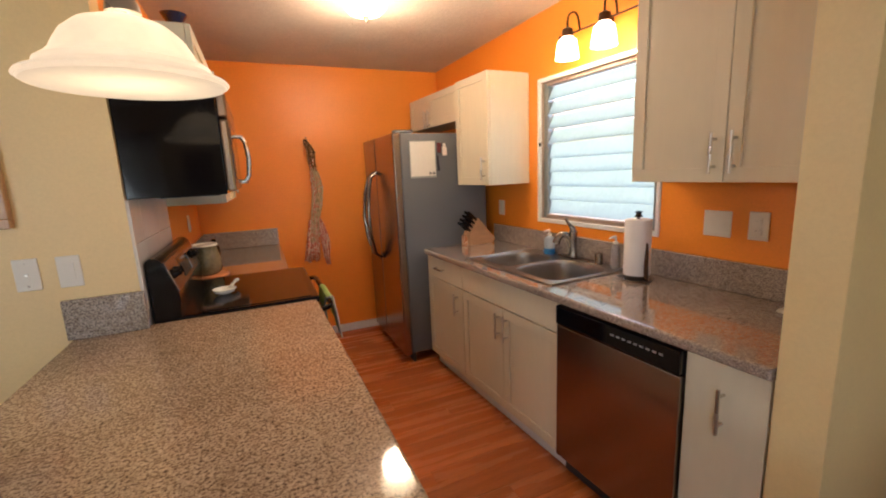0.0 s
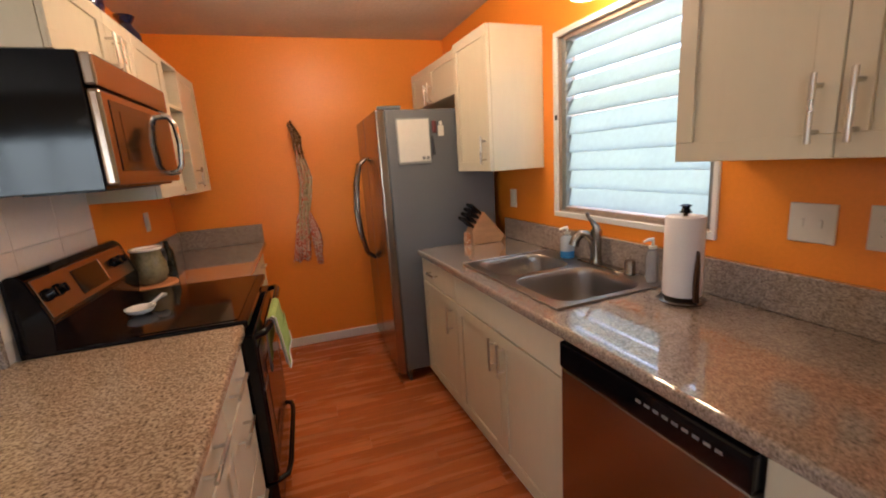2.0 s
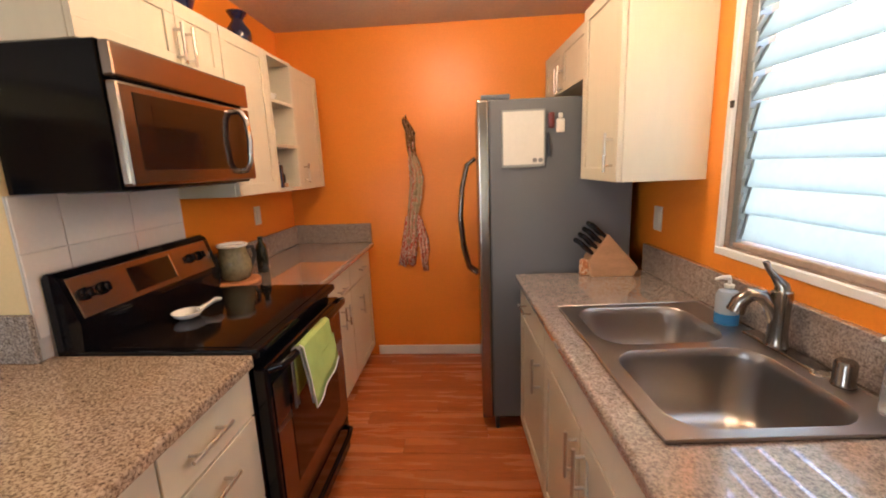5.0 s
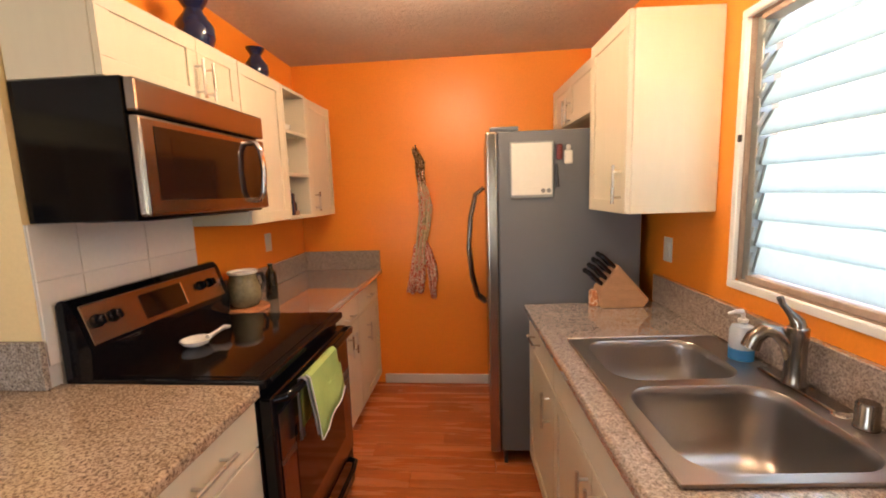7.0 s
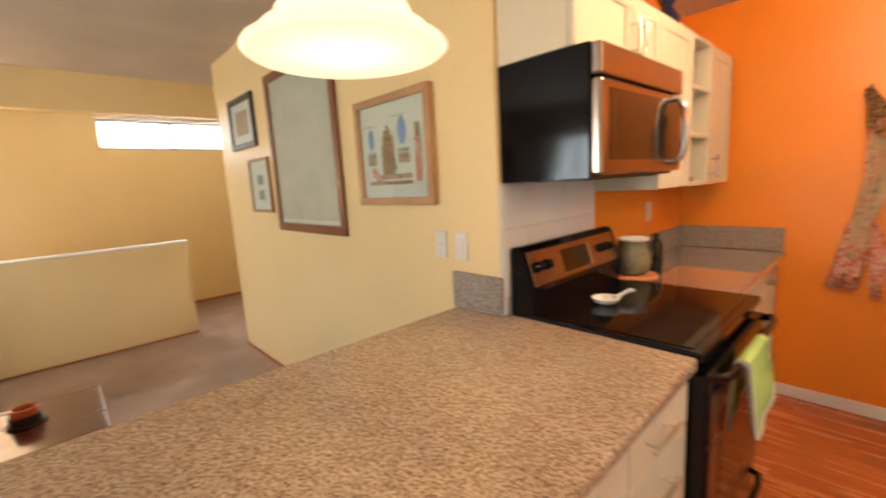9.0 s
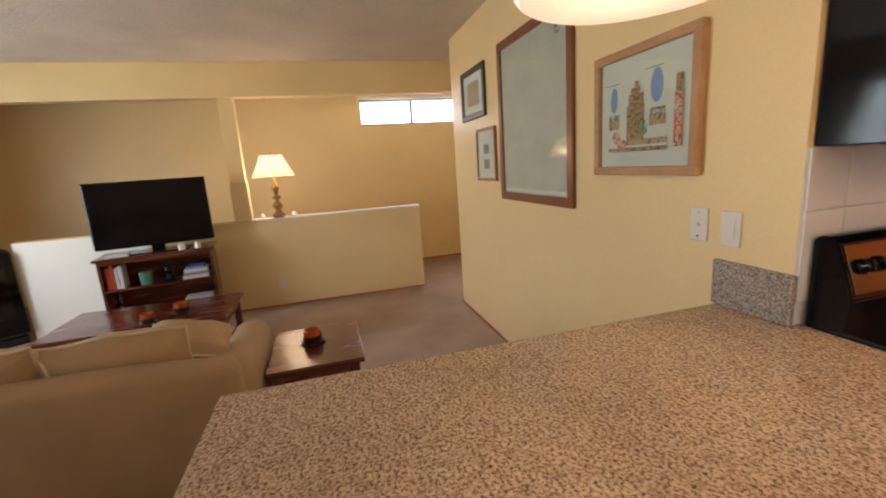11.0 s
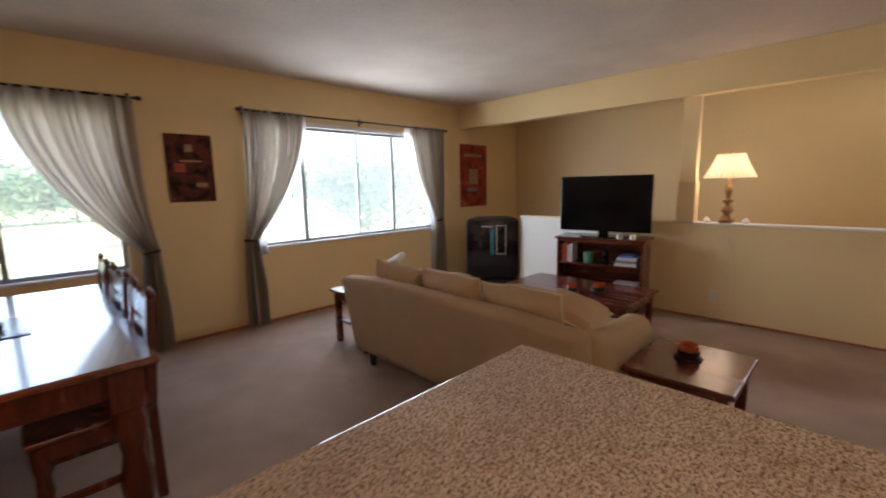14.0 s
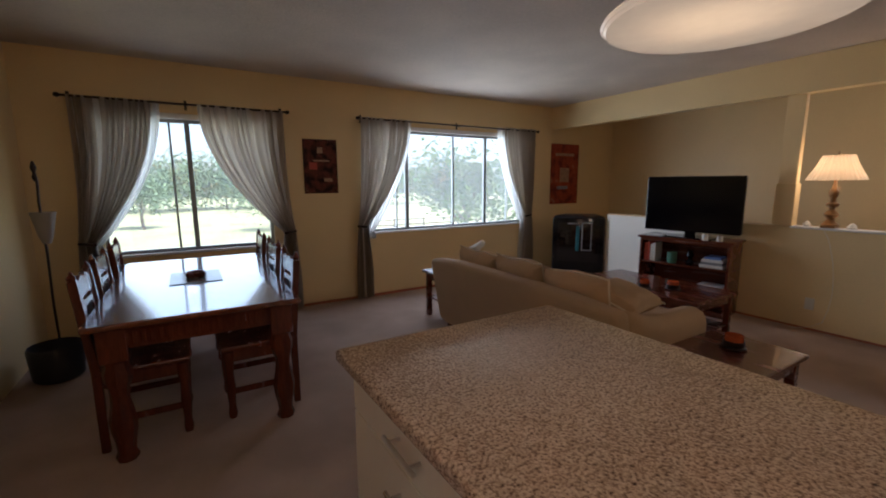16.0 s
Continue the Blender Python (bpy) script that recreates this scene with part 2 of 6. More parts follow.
ALU = mat("aged_aluminium", (0.30, 0.32, 0.31), 0.45, metal=0.6, vary=0.08, bump=0.05)
IRON = mat("dark_bronze_iron", (0.035, 0.022, 0.015), 0.4, metal=0.6, vary=0.15, bump=0.1)
BRONZE = mat("oil_rubbed_bronze", (0.10, 0.05, 0.028), 0.35, metal=0.8, vary=0.15, bump=0.05)
LAMPBRASS = mat("antique_gold_lamp_base", (0.42, 0.24, 0.10), 0.35, metal=0.6, vary=0.25, scale=20, bump=0.1)
PENDGLASS = lit("lit_alabaster_glass", (1, 0.82, 0.58), 0.11, (0.50, 0.455, 0.37), 0.4)
SCONCEGLASS = lit("lit_white_glass", (1, 0.80, 0.50), 2.0)
SHADEGLOW = lit("lit_pleated_lampshade", (1, 0.70, 0.38), 0.10, (0.50, 0.40, 0.26), 0.35)
BULBGLOW = glow("bulb_glow", (1, 0.86, 0.6), 4.0)
FRAMEWOOD = mat("red_brown_picture_frame", (0.22, 0.075, 0.03), 0.3, vary=0.15, scale=6, grain=40, stretch=(4, 4, 0.5), bump=0.05)
FRAMEPALE = mat("honey_wood_picture_frame", (0.38, 0.19, 0.085), 0.35, vary=0.12, scale=6, grain=40, bump=0.05)
FRAMEHONEY = mat("honey_wood_deep_frame", (0.46, 0.255, 0.12), 0.35, vary=0.12, scale=6, grain=40, bump=0.05)
FRAMEDARK = mat("near_black_picture_frame", (0.03, 0.02, 0.015), 0.35, vary=0.12, bump=0.05)
PAPER = mat("off_white_paper", (0.62, 0.60, 0.54), 0.7, vary=0.03, bump=0.02)
MAPPAPER = mat("faded_chart_paper", (0.50, 0.455, 0.38), 0.65, vary=0.08, scale=5, grain=30, bump=0.0)
MINT = mat("lime_green_tea_towel", (0.40, 0.52, 0.16), 0.9, vary=0.12, scale=8, grain=300, bump=0.5, spec=0.1)
CLOTHW = mat("white_cloth", (0.72, 0.70, 0.64), 0.9, vary=0.05, bump=0.3, spec=0.1)
PAPERTOWEL = mat("white_paper_towel", (0.80, 0.76, 0.74), 0.95, vary=0.03, grain=150, bump=0.4, spec=0.1)
CERAMIC = mat("white_glazed_ceramic", (0.80, 0.77, 0.70), 0.15, vary=0.02, bump=0.0, coat=0.3)
STONEWARE = mat("olive_brown_stoneware", (0.21, 0.175, 0.095), 0.2, vary=0.25, scale=12, grain=60, bump=0.1, coat=0.3)
COBALT = mat("dark_cobalt_glaze", (0.012, 0.014, 0.05), 0.10, vary=0.2, bump=0.0, coat=0.5)
BLOCKWOOD = mat("pale_beech_wood", (0.50, 0.27, 0.13), 0.4, vary=0.12, scale=5, grain=40, stretch=(1, 5, 5), bump=0.05)
CORK = mat("terracotta_disc", (0.55, 0.22, 0.08), 0.7, vary=0.12, scale=10, bump=0.2)
BLUELIQ = mat("blue_soap_liquid", (0.05, 0.25, 0.55), 0.15, vary=0.05, bump=0.0, trans=0.3)
CLEARP = mat("translucent_bottle_plastic", (0.66, 0.74, 0.80), 0.22, vary=0.02, bump=0.0, trans=0.55)
APRON = patterned("floral_apron_cloth", [(0.34, (0.38, 0.31, 0.17)), (0.42, (0.58, 0.47, 0.29)), (0.55, (0.64, 0.50, 0.31)), (0.6, (0.72, 0.28, 0.15)), (0.68, (0.70, 0.60, 0.45))], 24)
NECKCLOTH = patterned("dark_floral_neck_cloth", [(0.40, (0.09, 0.045, 0.02)), (0.47, (0.40, 0.22, 0.09)), (0.55, (0.14, 0.06, 0.025)), (0.62, (0.50, 0.32, 0.18))], 60)
APRONRED = patterned("rust_red_spotted_cloth", [(0.42, (0.62, 0.12, 0.06)), (0.47, (0.74, 0.30, 0.18)), (0.51, (0.84, 0.74, 0.60)), (0.57, (0.84, 0.74, 0.60)), (0.61, (0.64, 0.13, 0.06))], 62)
PALEBLUE = mat("blue_sky_wash", (0.20, 0.30, 0.52), 0.65, vary=0.1, scale=30, bump=0.0)
SANDWASH = patterned("sandy_wash", [(0.36, (0.16, 0.09, 0.06)), (0.46, (0.36, 0.22, 0.13)), (0.56, (0.50, 0.38, 0.27)), (0.66, (0.28, 0.15, 0.09))], 45, 0.65)
SAGE = patterned("sage_green_wash", [(0.38, (0.07, 0.12, 0.08)), (0.48, (0.20, 0.24, 0.18)), (0.56, (0.58, 0.56, 0.50)), (0.66, (0.24, 0.30, 0.34))], 50, 0.65)
ROSEWASH = patterned("rose_red_wash", [(0.40, (0.52, 0.07, 0.04)), (0.48, (0.56, 0.20, 0.14)), (0.56, (0.62, 0.56, 0.48)), (0.64, (0.30, 0.28, 0.18))], 70, 0.65)
POSTER_D = patterned("dark_red_brown_poster_print", [(0.38, (0.025, 0.012, 0.010)), (0.48, (0.09, 0.03, 0.02)), (0.58, (0.15, 0.04, 0.025)), (0.68, (0.10, 0.035, 0.02)), (0.76, (0.24, 0.13, 0.08))], 10, 0.45)
POSTER_R = patterned("brick_red_poster_print", [(0.35, (0.16, 0.03, 0.02)), (0.5, (0.32, 0.055, 0.025)), (0.62, (0.36, 0.07, 0.03)), (0.72, (0.40, 0.17, 0.10))], 7, 0.45)
PRINT_O = mat("ochre_print", (0.42, 0.24, 0.12), 0.6, vary=0.2, scale=20, bump=0.0)
RED = mat("red_print", (0.50, 0.07, 0.03), 0.5, vary=0.15, bump=0.0)
BLUE = mat("blue_print", (0.12, 0.22, 0.50), 0.5, vary=0.15, bump=0.0)
GREEN = mat("green_print", (0.08, 0.22, 0.14), 0.5, vary=0.15, bump=0.0)
GREY = mat("grey_print", (0.22, 0.22, 0.22), 0.6, vary=0.15, bump=0.0)
ORCANDLE = mat("orange_candle_glass", (0.40, 0.075, 0.02), 0.2, vary=0.1, bump=0.0)
TVGLASS = mat("black_screen_glass", (0.002, 0.002, 0.003), 0.16, vary=0.1, bump=0.0, spec=0.25)
GRASS = mat("dry_lawn", (0.34, 0.34, 0.18), 0.95, vary=0.2, scale=0.25, grain=6, bump=0.5, spec=0.1)
LEAF = mat("tree_foliage", (0.09, 0.17, 0.05), 0.6, vary=0.2, scale=1.5, grain=8, bump=0.0)
# far leaves: greyer green, with the haze of distance mixed into the colour
LEAFHAZE = mat("pale_distant_foliage", (0.12, 0.19, 0.08), 0.7, vary=0.2, scale=0.3, grain=2, bump=0.0)
LEAFNEAR = mat("sunlit_green_foliage", (0.12, 0.22, 0.05), 0.55, vary=0.25, scale=1.5, grain=8, bump=0.0)
BARK = mat("tree_bark", (0.13, 0.10, 0.07), 0.9, vary=0.2, scale=6, grain=30, bump=0.6)
SIDING = mat("outer_wall_render", (0.6, 0.56, 0.48), 0.8, vary=0.05, bump=0.2)

# ---- building helpers ----
BASE = {}


def thing(name, base, label, category, group=""):
    e = new(name)
    e.location = base
    e.empty_display_size = 0.1
    BASE[e.name] = Vector(base)
    return tagged(e, label, category, group)


def part(name, bm, material, parent=None, label="", category="", group="", kind="", smooth=False):
    """Links a bmesh as one mesh object: under a thing or a part, or as a thing of its own."""
    me = bpy.data.meshes.new(name)
    if parent is None:
        if kind == "structure":
            base = Vector((0, 0, 0))
        else:
            xs = [v.co for v in bm.verts]
            base = Vector(((min(c.x for c in xs) + max(c.x for c in xs)) / 2, (min(c.y for c in xs) + max(c.y for c in xs)) / 2, min(c.z for c in xs)))
    else:
        base = BASE[parent.name]
    bmesh.ops.translate(bm, verts=bm.verts, vec=-base)
    bmesh.ops.recalc_face_normals(bm, faces=bm.faces)
    if smooth:
        for f in bm.faces:
            f.smooth = True
    bm.to_mesh(me)
    bm.free()
    me.materials.append(material)
    if smooth:
        me.set_sharp_from_angle(angle=radians(38))
    ob = new(name, me)
    if parent is None:
        ob.location = base
    else:
        ob.parent = parent
    BASE[ob.name] = base
    return tagged(ob, label, category, group, kind)


def box(x0, x1, y0, y1, z0, z1, bevel=0.0, seg=1, bm=None, m=None):
    """A box between two corners, its edges rounded by bevel."""
    b = bmesh.new()
    vs = [b.verts.new((x, y, z)) for x in (x0, x1) for y in (y0, y1) for z in (z0, z1)]
    for f in ((0, 1, 3, 2), (4, 6, 7, 5), (0, 4, 5, 1), (2, 3, 7, 6), (0, 2, 6, 4), (1, 5, 7, 3)):
        b.faces.new([vs[i] for i in f])
    if bevel:
        bmesh.ops.bevel(b, geom=b.edges[:], offset=min(bevel, 0.49 * min(abs(x1 - x0), abs(y1 - y0), abs(z1 - z0))), segments=seg, affect="EDGES", profile=0.5)
    if m is not None:
        bmesh.ops.transform(b, matrix=m, verts=b.verts)
    return join(bm, b)


def join(bm, b):
    if bm is None:
        return b
    tmp = bpy.data.meshes.new("tmp")
    b.to_mesh(tmp)
    b.free()
    bm.from_mesh(tmp)
    bpy.data.meshes.remove(tmp)
    return bm


def lathe(profile, at=(0, 0, 0), n=24, bm=None, m=None, wave=0.0, waves=8):
    """Turns a profile of (radius, height) round the upright axis."""
    b = bmesh.new()
    rings = []
    for r, z in profile:
        ring = []
        for i in range(n):
            a = 2 * math.pi * i / n
            rr = r * (1 + wave * math.cos(waves * a))
            ring.append(b.verts.new((rr * math.cos(a), rr * math.sin(a), z)))
        rings.append(ring)
    for p, q in zip(rings, rings[1:]):
        for i in range(n):
            b.faces.new((p[i], p[(i + 1) % n], q[(i + 1) % n], q[i]))
    for ring in (rings[0], rings[-1]):
        b.faces.new(ring)
    if m is not None:
        bmesh.ops.transform(b, matrix=m, verts=b.verts)
    bmesh.ops.translate(b, verts=b.verts, vec=at)
    return join(bm, b)


def tube(points, r, n=8, bm=None, flat=1.0):
    """A round bar along points; r a number or one for each point."""
    b = bmesh.new()
    pts = [Vector(p) for p in points]
    rs = r if isinstance(r, (list, tuple)) else [r] * len(pts)
    rings, up = [], None
    for i, p in enumerate(pts):
        d = (pts[min(i + 1, len(pts) - 1)] - pts[max(i - 1, 0)]).normalized()
        if up is None:
            up = d.orthogonal().normalized()
        up = (up - d * up.dot(d)).normalized()
        side = d.cross(up)
        rings.append([b.verts.new(p + (up * math.cos(2 * math.pi * k / n) + side * math.sin(2 * math.pi * k / n) * flat) * rs[i]) for k in range(n)])
    for p, q in zip(rings, rings[1:]):
        for k in range(n):
            b.faces.new((p[k], p[(k + 1) % n], q[(k + 1) % n], q[k]))
    b.faces.new(rings[0])
    b.faces.new(rings[-1])
    return join(bm, b)


def wall_with(axis, at, thick, a0, a1, z0, z1, holes=()):
    """A wall across axis from at to at + thick, from a0 to a1 along the other, with openings (a0, a1, z0, z1)."""
    b = None
    acuts = sorted({a0, a1, *[h[0] for h in holes], *[h[1] for h in holes]})
    for s, e in zip(acuts, acuts[1:]):
        inside = [h for h in holes if h[0] <= s and h[1] >= e]
        spans = [(z0, z1)]
        if inside:
            spans = [(z0, inside[0][2]), (inside[0][3], z1)]
        for lo, hi in spans:
            if hi - lo < 1e-4:
                continue
            if axis == "x":
                b = box(at, at + thick, s, e, lo, hi, bm=b)
            else:
                b = box(s, e, at, at + thick, lo, hi, bm=b)
    bmesh.ops.remove_doubles(b, verts=b.verts, dist=1e-5)
    return b


def arc(a, b, c, n=8):
    """Points on a smooth bend from a by b to c."""
    a, b, c = Vector(a), Vector(b), Vector(c)
    return [a * (1 - t) ** 2 + b * 2 * t * (1 - t) + c * t * t for t in [i / n for i in range(n + 1)]]

# ---- large structure ----
KX0, KX1, KY0, KY1 = 2.65, 4.886, 4.60, 6.57
LX0, LY0, LZ, KZ = -2.80, -0.68, 2.585, 2.44


def structure(name, bm, material, label=""):
    return part(name, bm, material, label=label, kind="structure")


structure("ground", box(-150, 150, -150, 150, -2.82, -2.80), GRASS, "dry green lawn outside")
floor = structure("floor", box(LX0 - 0.1, 5.25, LY0 - 0.1, 6.7, -0.12, -0.012), GROUT, "subfloor under carpet and laminate")
carpet_bm = box(LX0, KX1, LY0, 3.03, -0.012, 0.0)
carpet_bm = box(LX0, 2.42, 3.03, KY0, -0.012, 0.0, bm=carpet_bm)
carpet_bm = box(LX0, -0.55, KY0, 6.6, -0.012, 0.0, bm=carpet_bm)
structure("carpet", carpet_bm, CARPET, "pale mauve-beige short pile carpet")
structure("ceiling", box(LX0, KX1 + 0.35, LY0, KY0, LZ, LZ + 0.1), CEILING, "off-white textured living room ceiling")
structure("ceiling_hall", box(LX0, 2.57, KY0, 6.6, LZ, LZ + 0.1), CEILING, "off-white textured hall ceiling")
kc = bmesh.new()
vs = [kc.verts.new(p) for p in ((2.6, KY0, 2.47), (5.25, KY0, 2.47), (5.25, 6.6, 2.42), (2.6, 6.6, 2.42), (2.6, KY0, 2.70), (5.25, KY0, 2.70), (5.25, 6.6, 2.70), (2.6, 6.6, 2.70))]
for f in ((0, 1, 2, 3), (4, 5, 6, 7), (0, 1, 5, 4), (1, 2, 6, 5), (2, 3, 7, 6), (3, 0, 4, 7)):
    kc.faces.new([vs[i] for i in f])
structure("ceiling_kitchen", kc, CEILING, "off-white textured kitchen ceiling")

structure("wall_north", box(2.57, KX1 + 0.1, KY1, KY1 + 0.1, 0, 2.6), ORANGE, "orange painted kitchen end wall")
KW = (4.13, 5.045, 1.122, 2.04)
structure("wall_east_kitchen", wall_with("x", KX1, 0.12, 3.12, KY1, 0, 2.6, [KW]), ORANGE, "orange painted wall with louvred window")
structure("wall_east_living", wall_with("x", KX1, 0.12, LY0, 3.15, 0, 2.65), YELLOW, "yellow painted side wall")
structure("wall_stub", box(4.262, KX1 + 0.05, 3.165, 3.287, 0, 2.60), YELLOW, "yellow painted wall end beside the counter")
structure("wall_west_kitchen", box(2.53, KX0, KY0 + 0.1205, KY1, 0, 2.6), ORANGE, "orange painted wall behind the range")
structure("wall_pictures", box(-0.55, 2.6495, KY0, KY0 + 0.12, 0, 2.6), YELLOW, "yellow painted wall hung with pictures")
W1 = (2.90, 4.40, 0.76, 2.06)
W2 = (-0.72, 1.82, 0.82, 2.09)
structure("wall_south", wall_with("y", LY0 - 0.12, 0.12, LX0, KX1, 0, 2.65, [W1, W2]), YELLOW, "yellow painted window wall")
CL = (3.93, 5.37, 2.06, 2.41)
structure("wall_west", wall_with("x", LX0 - 0.12, 0.12, LY0, 6.6, 0, 2.65, [CL]), YELLOW, "yellow painted far wall with high window")
structure("wall_hall_end", box(LX0, -0.4, 6.6, 6.7, 0, 2.65), YELLOW, "yellow painted hall end wall")
structure("wall_hall_side", box(-0.55, -0.43, KY0 + 0.12, 6.6, 0, 2.6), YELLOW, "yellow painted hall side wall")
structure("header_beam", box(-1.44, -1.32, LY0, 6.6, 2.25, LZ), YELLOW, "yellow painted dropped beam")
structure("half_wall", box(-1.48, -1.37, 1.5, 4.362, 0, 0.975), YELLOW, "low yellow wall in front of the stair")
structure("half_wall_cap", box(-1.50, -1.35, 2.52, 4.377, 0.977, 0.997, 0.004), WHITE, "white painted cap of the low wall")
structure("half_wall_cap", box(-1.48, -1.37, 0.39, 2.52, 0.977, 0.989, 0.002), YELLOW, "painted cap of the low wall")
structure("half_wall_panel", box(-1.48, -1.37, 0.39, 1.498, 0, 0.975), CREAM, "white painted low wall by the television")
structure("post", box(-1.45, -1.38, 2.37, 2.52, 0.991, 2.25, 0.004), YELLOW, "yellow painted post on the low wall")
structure("post_block", box(-1.47, -1.36, 2.36, 2.53, 0.998, 1.41, 0.004), YELLOW, "yellow painted block at the foot of the post")

# thin wooden strip where walls meet the carpet, and white kitchen baseboards
RUST = mat("rust_stained_wood_base_strip", (0.42, 0.12, 0.05), 0.6, vary=0.15, bump=0.1)
structure("baseboard", box(-1.368, -1.358, 0.39, 4.362, 0, 0.018), RUST, "narrow rust-brown base strip")
structure("baseboard", box(-0.55, 2.40, KY0 - 0.011, KY0 - 0.002, 0, 0.02), RUST, "narrow rust-brown base strip")
structure("baseboard", box(LX0, KX1, LY0 + 0.002, LY0 + 0.012, 0, 0.03), RUST, "narrow rust-brown base strip")
structure("baseboard", box(LX0 + 0.002, LX0 + 0.012, LY0, 6.6, 0, 0.03), RUST, "narrow rust-brown base strip")
structure("baseboard", box(3.235, 4.85, KY1 - 0.018, KY1 - 0.002, 0, 0.075, 0.005), WHITE, "white painted kitchen baseboard")


def window(name, x0, x1, z0, z1, bars, label):
    """A metal framed sliding window in the south wall."""
    w = thing(name, ((x0 + x1) / 2, LY0 - 0.06, z0), label, "window")
    w["kind"] = "structure"
    b = box(x0, x1, LY0 - 0.09, LY0 - 0.04, z0, z0 + 0.035)
    b = box(x0, x1, LY0 - 0.09, LY0 - 0.04, z1 - 0.035, z1, bm=b)
    b = box(x0, x0 + 0.035, LY0 - 0.09, LY0 - 0.04, z0 + 0.035, z1 - 0.035, bm=b)
    b = box(x1 - 0.035, x1, LY0 - 0.09, LY0 - 0.04, z0 + 0.035, z1 - 0.035, bm=b)
    part("window_frame", b, ALU, w)
    part("window_sill", box(x0, x1, LY0 - 0.038, LY0 + 0.012, z0 - 0.022, z0 + 0.004, 0.004), WHITE, w)
    part("window_head", box(x0, x1, LY0 - 0.038, LY0 + 0.008, z1 - 0.002, z1 + 0.05, 0.004), WHITE, w)
    for i, (bx, bw) in enumerate(bars):
        part("mullion", box(bx - bw / 2, bx + bw / 2, LY0 - 0.085, LY0 - 0.045, z0 + 0.036, z1 - 0.036, 0.003), ALU, w)
    edges = [x0 + 0.035, *[bx for bx, _ in bars], x1 - 0.035]
    edges.sort()
    for s, e in zip(edges, edges[1:]):
        p = part("pane", box(s + 0.004, e - 0.004, LY0 - 0.068, LY0 - 0.064, z0 + 0.036, z1 - 0.036), GLASS, w)
        p.visible_shadow = False
    return w


window("window_1", *W1, [(3.65, 0.045), (3.80, 0.02)], "aluminium framed sliding window above the dining table")
window("window_2", *W2, [(1.23, 0.05), (0.51, 0.025), (-0.04, 0.045), (1.38, 0.015), (-0.46, 0.015)], "wide aluminium framed sliding window behind the sofa")

cw = thing("window_3", (LX0 - 0.06, 4.65, CL[2]), "narrow high window with two bright panes", "window")
cw["kind"] = "structure"
b = box(LX0 - 0.08, LX0 - 0.03, CL[0], CL[1], CL[2], CL[2] + 0.025)
b = box(LX0 - 0.08, LX0 - 0.03, CL[0], CL[1], CL[3] - 0.025, CL[3], bm=b)
b = box(LX0 - 0.08, LX0 - 0.03, 4.655, 4.695, CL[2] + 0.025, CL[3] - 0.025, bm=b)
part("window_frame", b, ALU, cw)
part("window_head", box(LX0 - 0.02, LX0 + 0.02, CL[0] - 0.03, CL[1] + 0.03, CL[3], CL[3] + 0.03, 0.004), WHITE, cw)
for s, e in ((CL[0], 4.66), (4.69, CL[1])):
    p = part("pane", box(LX0 - 0.058, LX0 - 0.054, s + 0.003, e - 0.003, CL[2] + 0.026, CL[3] - 0.026), HIGHPANE, cw)
    p.visible_shadow = False

# louvred kitchen window
kw = thing("window_4", (KX1, 4.56, KW[2]), "louvred kitchen window with frosted glass slats above the sink", "window")
kw["kind"] = "structure"
y0, y1, z0, z1 = KW
REVEAL = mat("worn_grey_brown_frame", (0.42, 0.31, 0.24), 0.5, vary=0.12, scale=8, grain=60, bump=0.1)
t = 0.016
b = box(KX1 - 0.012, KX1 + 0.006, y0 - 0.005, y1 + 0.012, z0 - 0.012, z0 + t, 0.003)
b = box(KX1 - 0.012, KX1 + 0.006, y0 - 0.005, y1 + 0.012, z1 - t, z1 + 0.012, 0.003, bm=b)
b = box(KX1 - 0.012, KX1 + 0.006, y1 - t, y1 + 0.012, z0 + t, z1 - t, 0.003, bm=b)
b = box(KX1 - 0.012, KX1 + 0.006, y0 - 0.005, y0 + t, z0 + t, z1 - t, 0.003, bm=b)
part("window_frame", b, WHITE, kw, "white painted timber frame")
b = box(KX1 + 0.007, KX1 + 0.11, y1 - 0.02, y1 - 0.001, z0 + 0.02, z1 - 0.02)
b = box(KX1 + 0.007, KX1 + 0.11, y0 + 0.001, y0 + 0.02, z0 + 0.02, z1 - 0.02, bm=b)
b = box(KX1 + 0.007, KX1 + 0.11, y0 + 0.021, y1 - 0.021, z0 + 0.001, z0 + 0.02, bm=b)
b = box(KX1 + 0.007, KX1 + 0.11, y0 + 0.021, y1 - 0.021, z1 - 0.02, z1 - 0.001, bm=b)
part("reveal", b, REVEAL, kw, "grey-brown worn inner frame")
b = box(KX1 + 0.02, KX1 + 0.06, y1 - 0.055, y1 - 0.022, z0 + 0.022, z1 - 0.022)
b = box(KX1 + 0.02, KX1 + 0.06, y0 + 0.022, y0 + 0.05, z0 + 0.022, z1 - 0.022, bm=b)
for za, zb in ((z0 + 0.021, z0 + 0.043), (z1 - 0.04, z1 - 0.021)):
    part("track", box(KX1 + 0.008, KX1 + 0.07, y0 + 0.05, y1 - 0.055, za, zb, 0.003), REVEAL, kw, "grey-brown aged window track")
part("channel", b, ALU, kw, "grey aluminium louvre channel")
NL = 9
pitch = (z1 - z0 - 0.09) / NL
